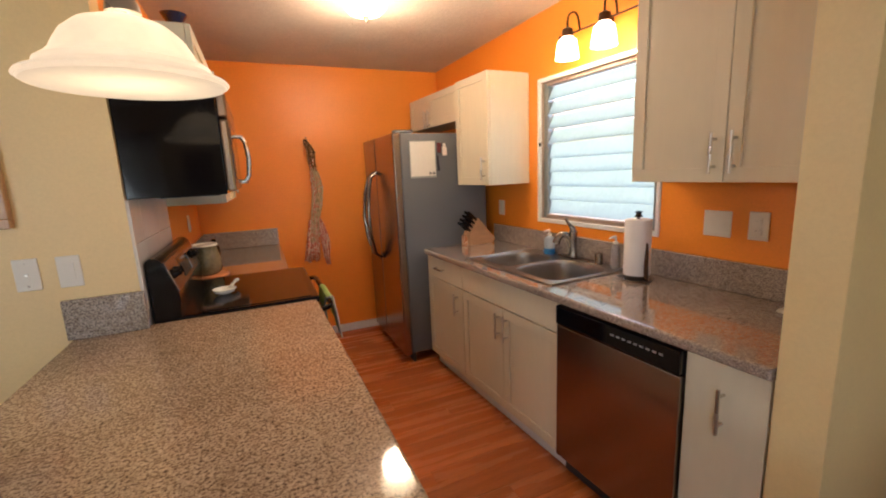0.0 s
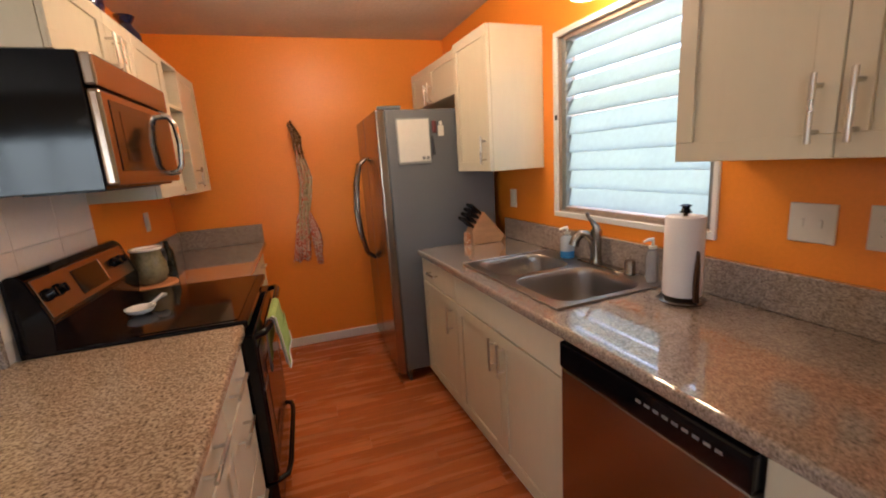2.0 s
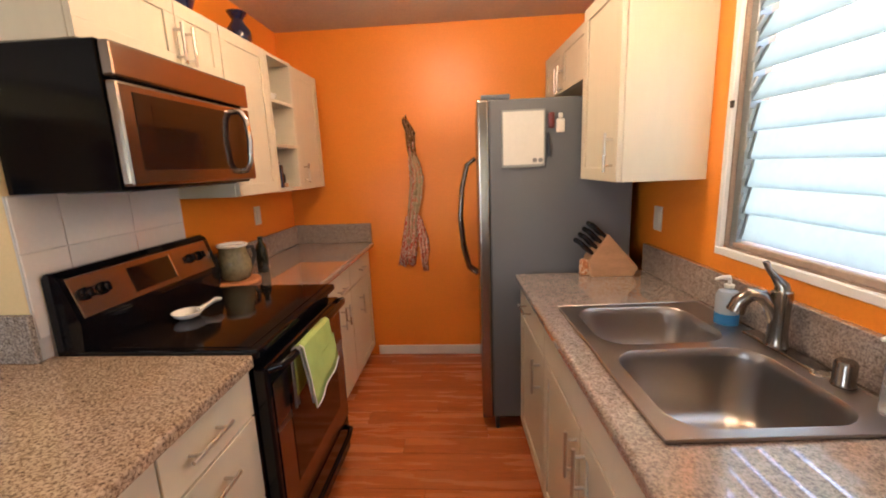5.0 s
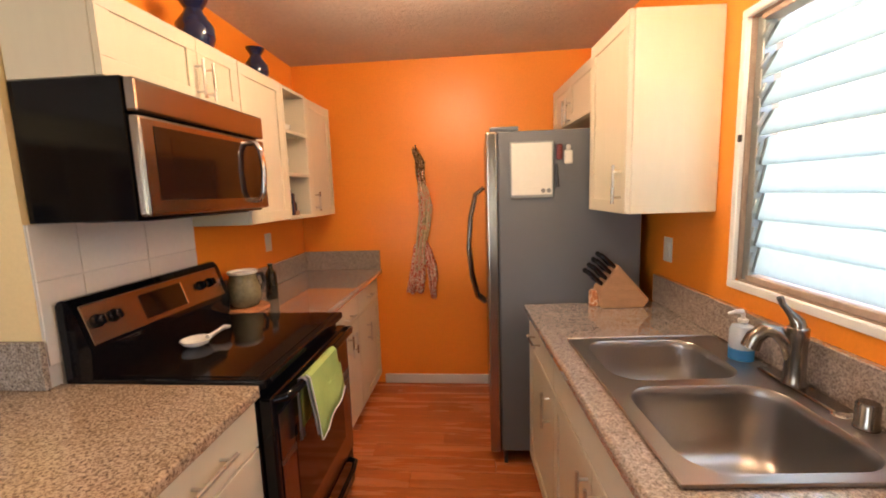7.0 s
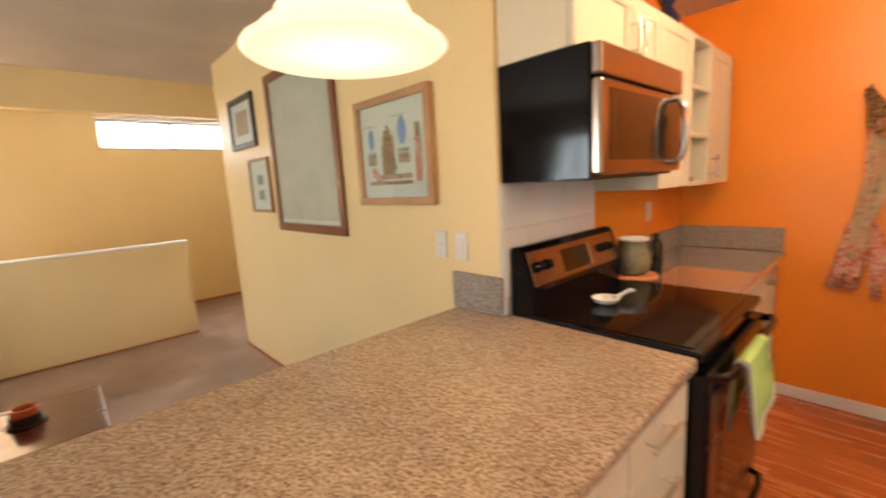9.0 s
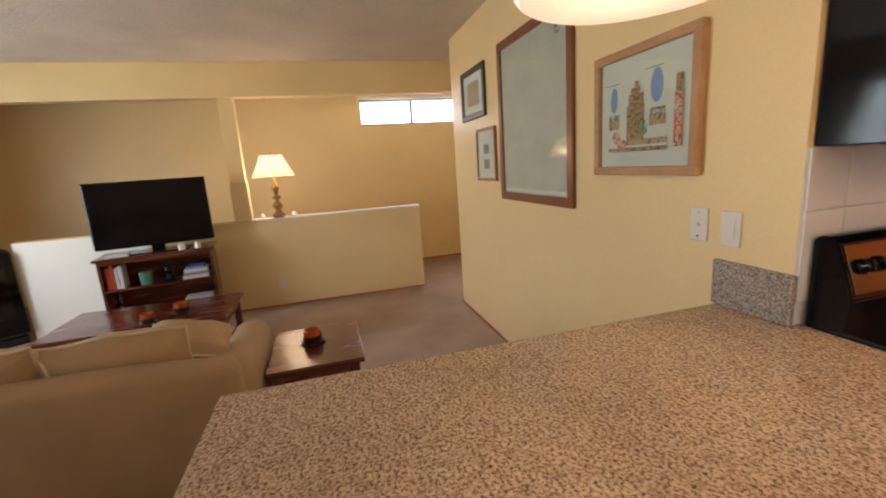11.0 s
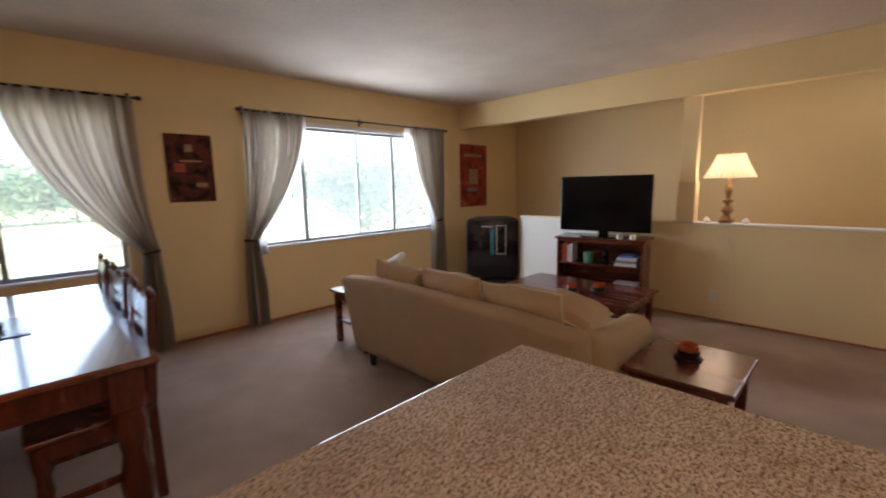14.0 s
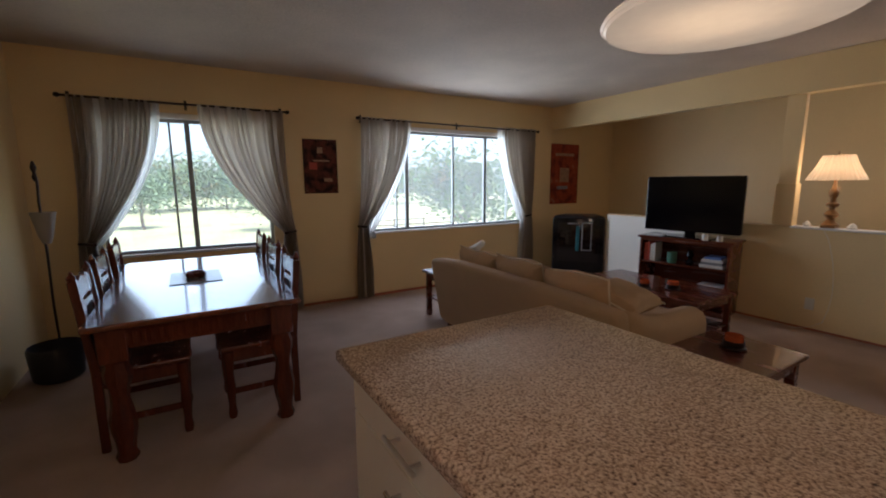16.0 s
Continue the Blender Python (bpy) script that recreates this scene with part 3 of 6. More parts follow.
for i in range(NL):
    zc = z0 + 0.05 + pitch * (i + 0.5)
    tilt = 62 if i > 4 else 78
    m = pose(KX1 + 0.045, 0, zc, 0, -tilt + 90, 0)
    s = box(-0.003, 0.003, y0 + 0.052, y1 - 0.06, -pitch * 0.515, pitch * 0.515, m=m)
    o = part("slat", s, LOUVRE, kw)
    o.visible_shadow = False
    cl = box(-0.006, 0.008, y1 - 0.062, y1 - 0.048, -pitch * 0.5, pitch * 0.45, m=m)
    cl = box(-0.035, -0.02, y1 - 0.075, y1 - 0.06, -0.03, 0.02, 0.003, bm=cl, m=m)
    part("slat_clip", cl, ALU, kw)
part("operator_rod", tube([(KX1 + 0.012, y1 - 0.066, z0 + 0.03), (KX1 + 0.012, y1 - 0.066, z1 - 0.05)], 0.004), ALU, kw)
kw_latch = box(KX1 - 0.02, KX1 - 0.012, y1 - 0.03, y1 - 0.012, 1.62, 1.645, 0.003)
part("latch", kw_latch, IRON, kw)

# ---- kitchen cabinets ----


def handle(p, c, along, length=0.15, out=(1, 0, 0), r=0.006):
    """A bar handle with two stand-offs."""
    c, out = Vector(c), Vector(out)
    a = Vector((0, 1, 0)) if along == "y" else Vector((0, 0, 1))
    b = tube([c + out * 0.032 - a * length / 2, c + out * 0.032 + a * length / 2], r, 10)
    for s in (-1, 1):
        b = tube([c + a * s * length * 0.33, c + out * 0.03 + a * s * length * 0.33], r * 0.85, 8, bm=b)
    return part("handle", b, NICKEL, p, "satin nickel bar handle", smooth=True)


def front(p, xf, sgn, y0, y1, z0, z1, name="door", shaker=True, hand=None, along="z", length=0.15):
    """A cabinet front at x = xf that faces sgn, with a raised border, and its handle."""
    g, th = 0.0018, 0.019
    xa, xb = sorted((xf, xf - sgn * th))
    if shaker and (y1 - y0) > 0.15 and (z1 - z0) > 0.2:
        w = 0.055
        ia, ib = sorted((xf - sgn * 0.0085, xf - sgn * th))
        d = part(name, box(ia, ib, y0 + g, y1 - g, z0 + g, z1 - g), CABINET, p)
        ja, jb = sorted((xf, xf - sgn * 0.0084))
        part("rail", box(ja, jb, y0 + g, y1 - g, z0 + g, z0 + w, 0.0012), CABINET, d)
        part("rail", box(ja, jb, y0 + g, y1 - g, z1 - w, z1 - g, 0.0012), CABINET, d)
        part("stile", box(ja, jb, y0 + g, y0 + w, z0 + w + 0.0003, z1 - w - 0.0003, 0.0012), CABINET, d)
        part("stile", box(ja, jb, y1 - w, y1 - g, z0 + w + 0.0003, z1 - w - 0.0003, 0.0012), CABINET, d)
    else:
        d = part(name, box(xa, xb, y0 + g, y1 - g, z0 + g, z1 - g, 0.002), CABINET, p)
    if hand:
        handle(d, (xf, hand[0], hand[1]), along, length, (sgn, 0, 0))
    return d


def carcass(p, x0, x1, y0, y1, z0, z1, kick=None):
    b = box(x0, x1, y0 + 0.001, y1 - 0.001, z0, z1, 0.002)
    part("body", b, CABINET, p)
    if kick:
        part("toe_kick", box(*kick, y0 + 0.001, y1 - 0.001, 0, z0 - 0.001), WHITE, p)


def base_right(y0, y1, label):
    c = thing("base_cabinet", (4.56, (y0 + y1) / 2, 0), label, "kitchen cabinet", "right-hand base cabinets")
    return c


XR = 4.27
c = base_right(5.05, 5.54, "cream shaker base cabinet with one drawer beside the fridge")
carcass(c, XR + 0.02, 4.88, 5.05, 5.57, 0.10, 0.872, (XR + 0.06, 4.88))
front(c, XR, -1, 5.05, 5.57, 0.72, 0.87, "drawer", False, (5.36, 0.80), "y", 0.16)
front(c, XR, -1, 5.05, 5.57, 0.105, 0.716, hand=(5.12, 0.60))
c = base_right(4.152, 5.048, "cream shaker sink base cabinet with two doors")
b = box(XR + 0.02, 4.88, 4.153, 5.047, 0.10, 0.60, 0.002)
b = box(XR + 0.02, XR + 0.04, 4.153, 5.047, 0.60, 0.872, 0.002, bm=b)
part("body", b, CABINET, c)
part("toe_kick", box(XR + 0.06, 4.88, 4.153, 5.047, 0, 0.099), WHITE, c)
front(c, XR, -1, 4.152, 5.048, 0.72, 0.87, "false_drawer", False)
front(c, XR, -1, 4.152, 4.60, 0.105, 0.716, hand=(4.557, 0.61))
front(c, XR, -1, 4.60, 5.048, 0.105, 0.716, hand=(4.632, 0.61))
c = base_right(3.295, 3.545, "narrow cream pull-out base cabinet against the wall end")
carcass(c, XR + 0.02, 4.88, 3.295, 3.545, 0.10, 0.872, (XR + 0.06, 4.88))
front(c, XR, -1, 3.297, 3.545, 0.105, 0.87, shaker=False, hand=(3.42, 0.72), length=0.15)

# dishwasher
d = thing("dishwasher", (4.57, 3.83, 0), "stainless steel dishwasher with a black control strip", "dishwasher")
part("body", box(4.29, 4.86, 3.548, 4.148, 0.09, 0.868, 0.003), BLACKMATT, d)
part("door", box(4.252, 4.288, 3.55, 4.146, 0.11, 0.775, 0.006, 2), STEELV, d, "brushed stainless steel door")
cp = part("control_panel", box(4.244, 4.288, 3.55, 4.146, 0.779, 0.868, 0.008, 2), BLACK, d, "black control strip")
for i in range(9):
    part("button", box(4.2425, 4.2445, 3.61 + i * 0.026, 3.626 + i * 0.026, 0.828, 0.836, 0.0005), GREY, cp)
part("kick_plate", box(4.32, 4.34, 3.55, 4.146, 0.002, 0.088), BLACKMATT, d)

# right worktop with its sink opening
CT = 0.915
SX0, SX1, SY0, SY1 = 4.325, 4.855, 4.26, 5.055


def slab(x0, x1, y0, y1, bm=None, z0=0.876, z1=CT):
    return box(x0, x1, y0, y1, z0, z1, bm=bm)


def rounded_slab(x0, x1, y0, y1, z0, z1, r, sides):
    """A slab whose named free sides have a rounded nose."""
    b = box(x0, x1, y0, y1, z0, z1)
    pick = []
    for e in b.edges:
        a, c = e.verts[0].co, e.verts[1].co
        for ax, v in sides:
            if abs(a[ax] - v) < 1e-6 and abs(c[ax] - v) < 1e-6:
                pick.append(e)
                break
    bmesh.ops.bevel(b, geom=pick, offset=r, segments=3, affect="EDGES", profile=0.5)
    return b


b = bmesh.new()
outer, inner = ((4.243, 3.292), (4.900, 3.292), (4.900, 5.58), (4.243, 5.58)), ((SX0 + 0.01, SY0 + 0.01), (SX1 - 0.01, SY0 + 0.01), (SX1 - 0.01, SY1 - 0.01), (SX0 + 0.01, SY1 - 0.01))
rings_ = [[b.verts.new((x, y, z)) for x, y in loop] for loop, z in ((outer, 0.876), (outer, CT), (inner, CT), (inner, 0.876))]
for k in range(4):
    p_, q_ = rings_[k], rings_[(k + 1) % 4]
    for i in range(4):
        b.faces.new((p_[i], p_[(i + 1) % 4], q_[(i + 1) % 4], q_[i]))
nose = [e for e in b.edges if all(abs(v.co.x - 4.243) < 1e-6 for v in e.verts) or all(abs(v.co.y - 5.58) < 1e-6 for v in e.verts)]
bmesh.ops.bevel(b, geom=nose, offset=0.012, segments=3, affect="EDGES", profile=0.5)
wt = thing("worktop", (4.55, 4.37, 0.876), "mottled grey-brown granite worktop along the sink wall", "worktop")
part("slab", b, GRAN_R, wt)
part("upstand", box(4.878, 4.904, 3.292, 5.58, CT + 0.001, 1.05, 0.003), GRAN_R, wt, "granite upstand against the wall")

# sink


def bowl(x0, x1, y0, y1, depth, r, n=6):
    """The lining of a basin with rounded corners and a rolled lip."""
    b = bmesh.new()

    def ring(inset, z, rad):
        pts = []
        for cx, cy, a0 in ((x1, y1, 0), (x0, y1, 90), (x0, y0, 180), (x1, y0, 270)):
            sx, sy = (-1 if cx == x1 else 1), (-1 if cy == y1 else 1)
            ox, oy = cx + sx * (rad + inset), cy + sy * (rad + inset)
            for i in range(n + 1):
                a = radians(a0 + 90 * i / n)
                pts.append(b.verts.new((ox + rad * math.cos(a), oy + rad * math.sin(a), z)))
        return pts
    rs = [ring(-0.006, CT + 0.0075, r + 0.006), ring(0, CT + 0.008, r), ring(0.004, CT + 0.002, r), ring(0.006, CT - 0.02, r - 0.002), ring(0.012, CT - depth * 0.5, r - 0.004), ring(0.020, CT - depth + 0.055, r - 0.006), ring(0.028, CT - depth + 0.032, r - 0.01), ring(0.044, CT - depth + 0.013, r - 0.018), ring(0.066, CT - depth + 0.004, r - 0.03), ring(0.095, CT - depth + 0.001, max(0.015, r - 0.05)), ring(0.135, CT - depth, 0.012)]
    for p, q in zip(rs, rs[1:]):
        k = len(p)
        for i in range(k):
            b.faces.new((p[i], p[(i + 1) % k], q[(i + 1) % k], q[i]))
    b.faces.new(rs[-1])
    return b


sk = thing("sink", (4.6, 4.63, CT), "double bowl stainless steel sink set in the granite worktop", "sink")
B1, B2 = (4.368, 4.755, 4.70, 5.02), (4.366, 4.775, 4.29, 4.66)
zt = CT + 0.007
b = None
for x0, x1, y0, y1 in ((SX0, SX1, SY0, B2[2]), (SX0, SX1, B2[3], B1[2]), (SX0, SX1, B1[3], SY1), (SX0, B2[0], B2[2], B2[3]), (B2[1], SX1, B2[2], B2[3]), (SX0, B1[0], B1[2], B1[3]), (B1[1], SX1, B1[2], B1[3])):
    b = box(x0, x1, y0, y1, CT + 0.0012, zt, bm=b)
for x0, x1, y0, y1 in ((*B1,), (*B2,)):
    for cx, cy, sx, sy in ((x0, y0, 1, 1), (x1, y0, -1, 1), (x0, y1, 1, -1), (x1, y1, -1, -1)):
        f = bmesh.new()
        pts = [f.verts.new((cx, cy, zt))]
        for i in range(7):
            a = radians(90 * i / 6)
            pts.append(f.verts.new((cx + sx * 0.075 * (1 - math.sin(a)), cy + sy * 0.075 * (1 - math.cos(a)), zt)))
        f.faces.new(pts)
        join(b, f)
part("rim", b, SINKSTEEL, sk)
lip = tube([(SX0, SY0, zt), (SX1, SY0, zt), (SX1, SY1, zt), (SX0, SY1, zt), (SX0, SY0, zt)], 0.0035, 6)
part("rim_edge", lip, SINKSTEEL, sk, smooth=True)
for q, dep in ((B1, 0.16), (B2, 0.20)):
    bw = part("bowl", bowl(*q, dep, 0.085), SINKSTEEL, sk, smooth=True)
    cx, cy = (q[0] + q[1]) / 2 + 0.03, (q[2] + q[3]) / 2
    part("drain", lathe([(0.045, 0), (0.045, 0.004), (0.034, 0.005), (0.03, 0.001)], (cx, cy, CT - dep + 0.001), 20), CHROME, bw, "chrome drain strainer", smooth=True)

fa = thing("faucet", (4.832, 4.646, zt), "brushed nickel single lever faucet on the sink deck", "faucet")
part("deck_plate", box(4.812, 4.862, 4.50, 4.76, zt + 0.001, zt + 0.010, 0.004, 2), FAUCETMETAL, fa)
part("body", lathe([(0.031, 0), (0.028, 0.008), (0.025, 0.04), (0.024, 0.11), (0.026, 0.14), (0.025, 0.158), (0.012, 0.166)], (4.832, 4.646, zt + 0.010), 24), FAUCETMETAL, fa, smooth=True)
part("spout", tube([(4.829, 4.648, 0.985), (4.815, 4.656, 1.04), (4.792, 4.666, 1.072), (4.765, 4.676, 1.074), (4.745, 4.684, 1.052), (4.737, 4.688, 1.022)], [0.018, 0.019, 0.020, 0.021, 0.022, 0.024], 16), FAUCETMETAL, fa, smooth=True)
part("lever", tube([(4.833, 4.645, 1.075), (4.829, 4.647, 1.108), (4.813, 4.654, 1.130), (4.797, 4.660, 1.152), (4.790, 4.663, 1.172)], [0.024, 0.017, 0.010, 0.008, 0.009], 12), FAUCETMETAL, fa, smooth=True)
part("air_gap_cap", lathe([(0.024, 0), (0.025, 0.003), (0.0225, 0.008), (0.0225, 0.056), (0.019, 0.062)], (4.832, 4.44, zt + 0.001), 20), FAUCETMETAL, label="small chrome air gap cap beside the faucet", category="sink fitting", smooth=True)
part("sink_hole_cover", lathe([(0.022, 0), (0.02, 0.004), (0.006, 0.006)], (4.83, 4.53 - 0.03, zt + 0.0005), 20), CHROME, label="low round chrome cover on the sink deck", category="sink fitting", smooth=True)


SOAPGREY = mat("smoky_bottle_plastic", (0.66, 0.68, 0.72), 0.15, vary=0.05, bump=0.0, trans=0.8)


def soap_bottle(x, y, z, r, h, liquid, label):
    s = thing("soap_dispenser", (x, y, z), label, "soap dispenser")
    part("bottle", lathe([(r * 0.92, 0), (r, 0.006), (r, h * 0.72), (r * 0.8, h * 0.82), (0.013, h * 0.86), (0.013, h * 0.9)], (x, y, z), 22), CLEARP if liquid else SOAPGREY, s, smooth=True)
    if liquid:
        part("liquid", lathe([(r * 1.004, 0.001), (r * 1.008, 0.01), (r * 1.006, h * 0.28)], (x, y, z), 22), BLUELIQ, s, "blue soap at the bottom", smooth=True)
    b = lathe([(0.014, h * 0.9), (0.015, h * 0.97), (0.006, h * 0.98), (0.005, h * 1.13)], (x, y, z), 14)
    b = tube([(x, y, z + h * 1.14), (x - 0.02, y + 0.004, z + h * 1.15), (x - 0.042, y + 0.008, z + h * 1.10)], [0.009, 0.007, 0.004], 8, bm=b)
    part("pump", b, PLASTIC, s, "white pump head", smooth=True)


soap_bottle(4.818, 4.84, zt + 0.001, 0.036, 0.135, True, "clear pump bottle with blue liquid soap beside the faucet")
soap_bottle(4.825, 4.32, zt + 0.001, 0.024, 0.15, False, "clear pump bottle of dish soap behind the large bowl")

# paper towel on its stand
pt = thing("paper_towel_holder", (4.750, 4.125, CT + 0.001), "chrome paper towel stand with a full white roll", "paper towel holder")
part("base", lathe([(0.075, 0), (0.078, 0.006), (0.06, 0.012), (0.01, 0.016)], (4.750, 4.125, CT + 0.001), 28), FAUCETMETAL, pt, smooth=True)
part("rod", tube([(4.750, 4.125, 0.925), (4.750, 4.125, 1.235)], 0.007), BRONZE, pt, smooth=True)
part("knob", lathe([(0.006, 0), (0.02, 0.006), (0.014, 0.014), (0.012, 0.022), (0.02, 0.028), (0.01, 0.034)], (4.750, 4.125, 1.222), 16), BLACK, pt, "black finial knob", smooth=True)
part("roll", lathe([(0.02, 0), (0.060, 0), (0.062, 0.003), (0.062, 0.272), (0.060, 0.275), (0.02, 0.275)], (4.750, 4.125, 0.94), 32), PAPERTOWEL, pt, "white paper roll", smooth=True)
part("tension_arm", tube([(4.735, 4.055, 0.93), (4.730, 4.053, 1.0), (4.732, 4.055, 1.06), (4.735, 4.060, 1.10), (4.728, 4.055, 1.06), (4.720, 4.053, 1.0), (4.725, 4.055, 0.935)], 0.007), BRONZE, pt, smooth=True)

# knife block
kb = thing("knife_block", (4.73, 5.51, CT + 0.001), "pale beech knife block full of black handled knives beside the fridge", "knife block")
m = bmesh.new()
prof = [(-0.075, 0.0), (0.12, 0.0), (0.145, 0.038), (0.0, 0.205), (-0.085, 0.085)]
fr = [m.verts.new((4.665 + px, 5.46, CT + 0.001 + pz)) for px, pz in prof]
bk = [m.verts.new((4.665 + px, 5.56, CT + 0.001 + pz)) for px, pz in prof]
m.faces.new(fr)
m.faces.new(bk)
for i in range(5):
    m.faces.new((fr[i], fr[(i + 1) % 5], bk[(i + 1) % 5], bk[i]))
bmesh.ops.bevel(m, geom=m.edges[:], offset=0.004, segments=2, affect="EDGES")
part("block", m, BLOCKWOOD, kb)
for i in range(8):
    col, row = i % 4, i // 4
    f = 0.2 + col * 0.22
    sx, sz = 4.665 - 0.085 + f * 0.09, CT + 0.088 + f * 0.12
    y = 5.485 + row * 0.05
    ln = 0.075 + 0.012 * ((i * 3) % 3)
    k = part("knife", tube([(sx + 0.005, y, sz - 0.004), (sx - ln * 0.3, y, sz + ln * 0.26), (sx - ln * 0.62, y, sz + ln * 0.60), (sx - ln * 0.9, y, sz + ln * 0.80), (sx - ln, y, sz + ln * 0.84)], [0.010, 0.0125, 0.011, 0.014, 0.008], 10, flat=0.7), BLACK, kb, "black knife handle", smooth=True)
part("figurine", lathe([(0.026, 0), (0.029, 0.006), (0.027, 0.022), (0.030, 0.036), (0.026, 0.05), (0.029, 0.062), (0.024, 0.074), (0.010, 0.078)], (4.580, 5.53, CT + 0.001), 18), patterned("orange_white_carving", [(0.42, (0.45, 0.17, 0.07)), (0.52, (0.62, 0.30, 0.14)), (0.58, (0.72, 0.62, 0.48)), (0.66, (0.40, 0.14, 0.06))], 60, 0.5), label="small carved orange-brown trinket beside the knife block", category="ornament", smooth=True)

# fridge
FY0, FY1 = 5.592, 6.49
fdg = thing("refrigerator", (4.46, 6.02, 0), "stainless side-by-side refrigerator with grey sides", "refrigerator")
part("body", box(4.099, 4.79, FY0, FY1, 0.08, 1.765, 0.006, 2), FRIDGESIDE, fdg, "grey textured cabinet")
part("hinge_cover", box(4.06, 4.20, FY0 + 0.01, FY0 + 0.08, 1.767, 1.79, 0.006, 2), FRIDGESIDE, fdg)
part("kick_grille", box(4.11, 4.13, FY0 + 0.01, FY1 - 0.01, 0.003, 0.079), BLACKMATT, fdg)
for y0, y1, hy in ((FY0, 6.10, 6.07), (6.105, FY1, 6.135)):
    b = box(4.038, 4.098, y0 + 0.001, y1 - 0.001, 0.065, 1.77, 0.012, 3)
    dr = part("door", b, STEEL, fdg, "brushed stainless steel door")
    bow = -1 if hy < 6.1 else 1
    hb = tube([(4.03, hy, 0.78), (3.978, hy, 0.82), (3.945, hy + 0.03 * bow, 0.96), (3.930, hy + 0.045 * bow, 1.14), (3.945, hy + 0.03 * bow, 1.32), (3.978, hy, 1.46), (4.03, hy, 1.50)], [0.013, 0.015, 0.015, 0.014, 0.015, 0.015, 0.013], 10)
    part("handle", hb, FAUCETMETAL, dr, "curved steel handle", smooth=True)
wb = thing("whiteboard", (4.26, FY0, 1.44), "small magnetic whiteboard in a grey frame on the fridge side", "whiteboard")
b = box(4.155, 4.365, FY0 - 0.012, FY0 - 0.001, 1.44, 1.712, 0.002)
part("frame", b, ALU, wb)
part("board", box(4.163, 4.357, FY0 - 0.0145, FY0 - 0.0125, 1.455, 1.704), PAPER, wb)
for x in (4.315, 4.342):
    part("button_magnet", lathe([(0.011, 0), (0.010, 0.004)], n=14, m=pose(x, FY0 - 0.015, 1.474, 90, 0, 0)), GREY, wb)
part("magnet", box(4.378, 4.408, FY0 - 0.02, FY0 - 0.001, 1.62, 1.695, 0.012, 2), mat("dark_red_magnet", (0.16, 0.02, 0.015), 0.35, vary=0.2, bump=0.05), label="dark red clip magnet on the fridge", category="magnet")
b = box(4.416, 4.456, FY0 - 0.015, FY0 - 0.001, 1.60, 1.665, 0.01, 2)
b = box(4.426, 4.446, FY0 - 0.015, FY0 - 0.001, 1.666, 1.69, 0.004, 2, bm=b)
part("magnet", b, PLASTIC, label="white bottle-shaped magnet on the fridge", category="magnet")
part("marker_pen", tube([(4.378, FY0 - 0.012, 1.60), (4.386, FY0 - 0.012, 1.49)], [0.006, 0.008]), BLACKMATT, label="black marker pen on the fridge side", category="pen", smooth=True)

# upper cabinets, sink wall


def upper_right(y0, y1, z0, z1, label, doors, xf=4.595, filler=True):
    c = thing("wall_cabinet", (4.74, (y0 + y1) / 2, z0), label, "kitchen cabinet", "wall cabinets over the sink side")
    part("body", box(xf + 0.021, 4.884, y0, y1, z0, z1, 0.002), CABINET, c)
    for a, e, h in doors:
        front(c, xf, -1, a, e, z0, z1, hand=h, length=0.15)
    return c


upper_right(5.155, 5.585, 1.376, 2.118, "cream shaker wall cabinet beside the window", [(5.155, 5.585, (5.20, 1.49))], xf=4.54)
upper_right(5.59, 6.565, 1.86, 2.13, "cream shaker cabinet above the fridge", [(5.59, 6.165, (6.13, 1.93)), (6.165, 6.565, (6.20, 1.93))])
upper_right(3.292, 4.07, 1.400, 2.20, "cream two-door shaker wall cabinet above the worktop", [(3.28, 3.672, (3.636, 1.51)), (3.672, 4.07, (3.708, 1.51))])

# range side
XL = 2.953
u = thing("wall_cabinet", (2.81, 5.0, 1.85), "cream two-door cabinet above the microwave", "kitchen cabinet", "wall cabinets over the range side")
part("body", box(2.652, XL - 0.021, 4.620, 5.322, 1.845, 2.09, 0.002), CABINET, u)
front(u, XL, 1, 4.620, 5.05, 1.845, 2.09, hand=(5.035, 1.935), length=0.14)
front(u, XL, 1, 5.05, 5.322, 1.845, 2.09, hand=(5.095, 1.935), length=0.14)
u = thing("wall_cabinet", (2.81, 5.53, 1.36), "cream single-door cabinet beside the microwave", "kitchen cabinet", "wall cabinets over the range side")
part("body", box(2.652, XL - 0.021, 5.326, 5.73, 1.36, 2.09, 0.002), CABINET, u)
front(u, XL, 1, 5.326, 5.73, 1.36, 2.09)
u = thing("open_shelf_unit", (2.81, 5.885, 1.355), "cream open shelf unit with three compartments, sparsely filled", "shelf")
for n_, q in (("back", (2.652, 2.662, 5.732, 6.038, 1.355, 2.085)), ("side_panel", (2.663, XL, 5.732, 5.750, 1.355, 2.085)), ("side_panel", (2.663, XL, 6.020, 6.038, 1.355, 2.085)), ("shelf", (2.663, XL, 5.751, 6.019, 1.355, 1.373)), ("shelf", (2.663, XL, 5.751, 6.019, 1.60, 1.616)), ("shelf", (2.663, XL, 5.751, 6.019, 1.835, 1.851)), ("top", (2.663, XL, 5.751, 6.019, 2.068, 2.085))):
    part(n_, box(*q, 0.001), CABINET, u)
u = thing("wall_cabinet", (2.81, 6.25, 1.35), "narrow cream cabinet at the end of the range wall", "kitchen cabinet", "wall cabinets over the range side")
part("body", box(2.652, XL - 0.021, 6.04, 6.45, 1.35, 2.08, 0.002), CABINET, u)
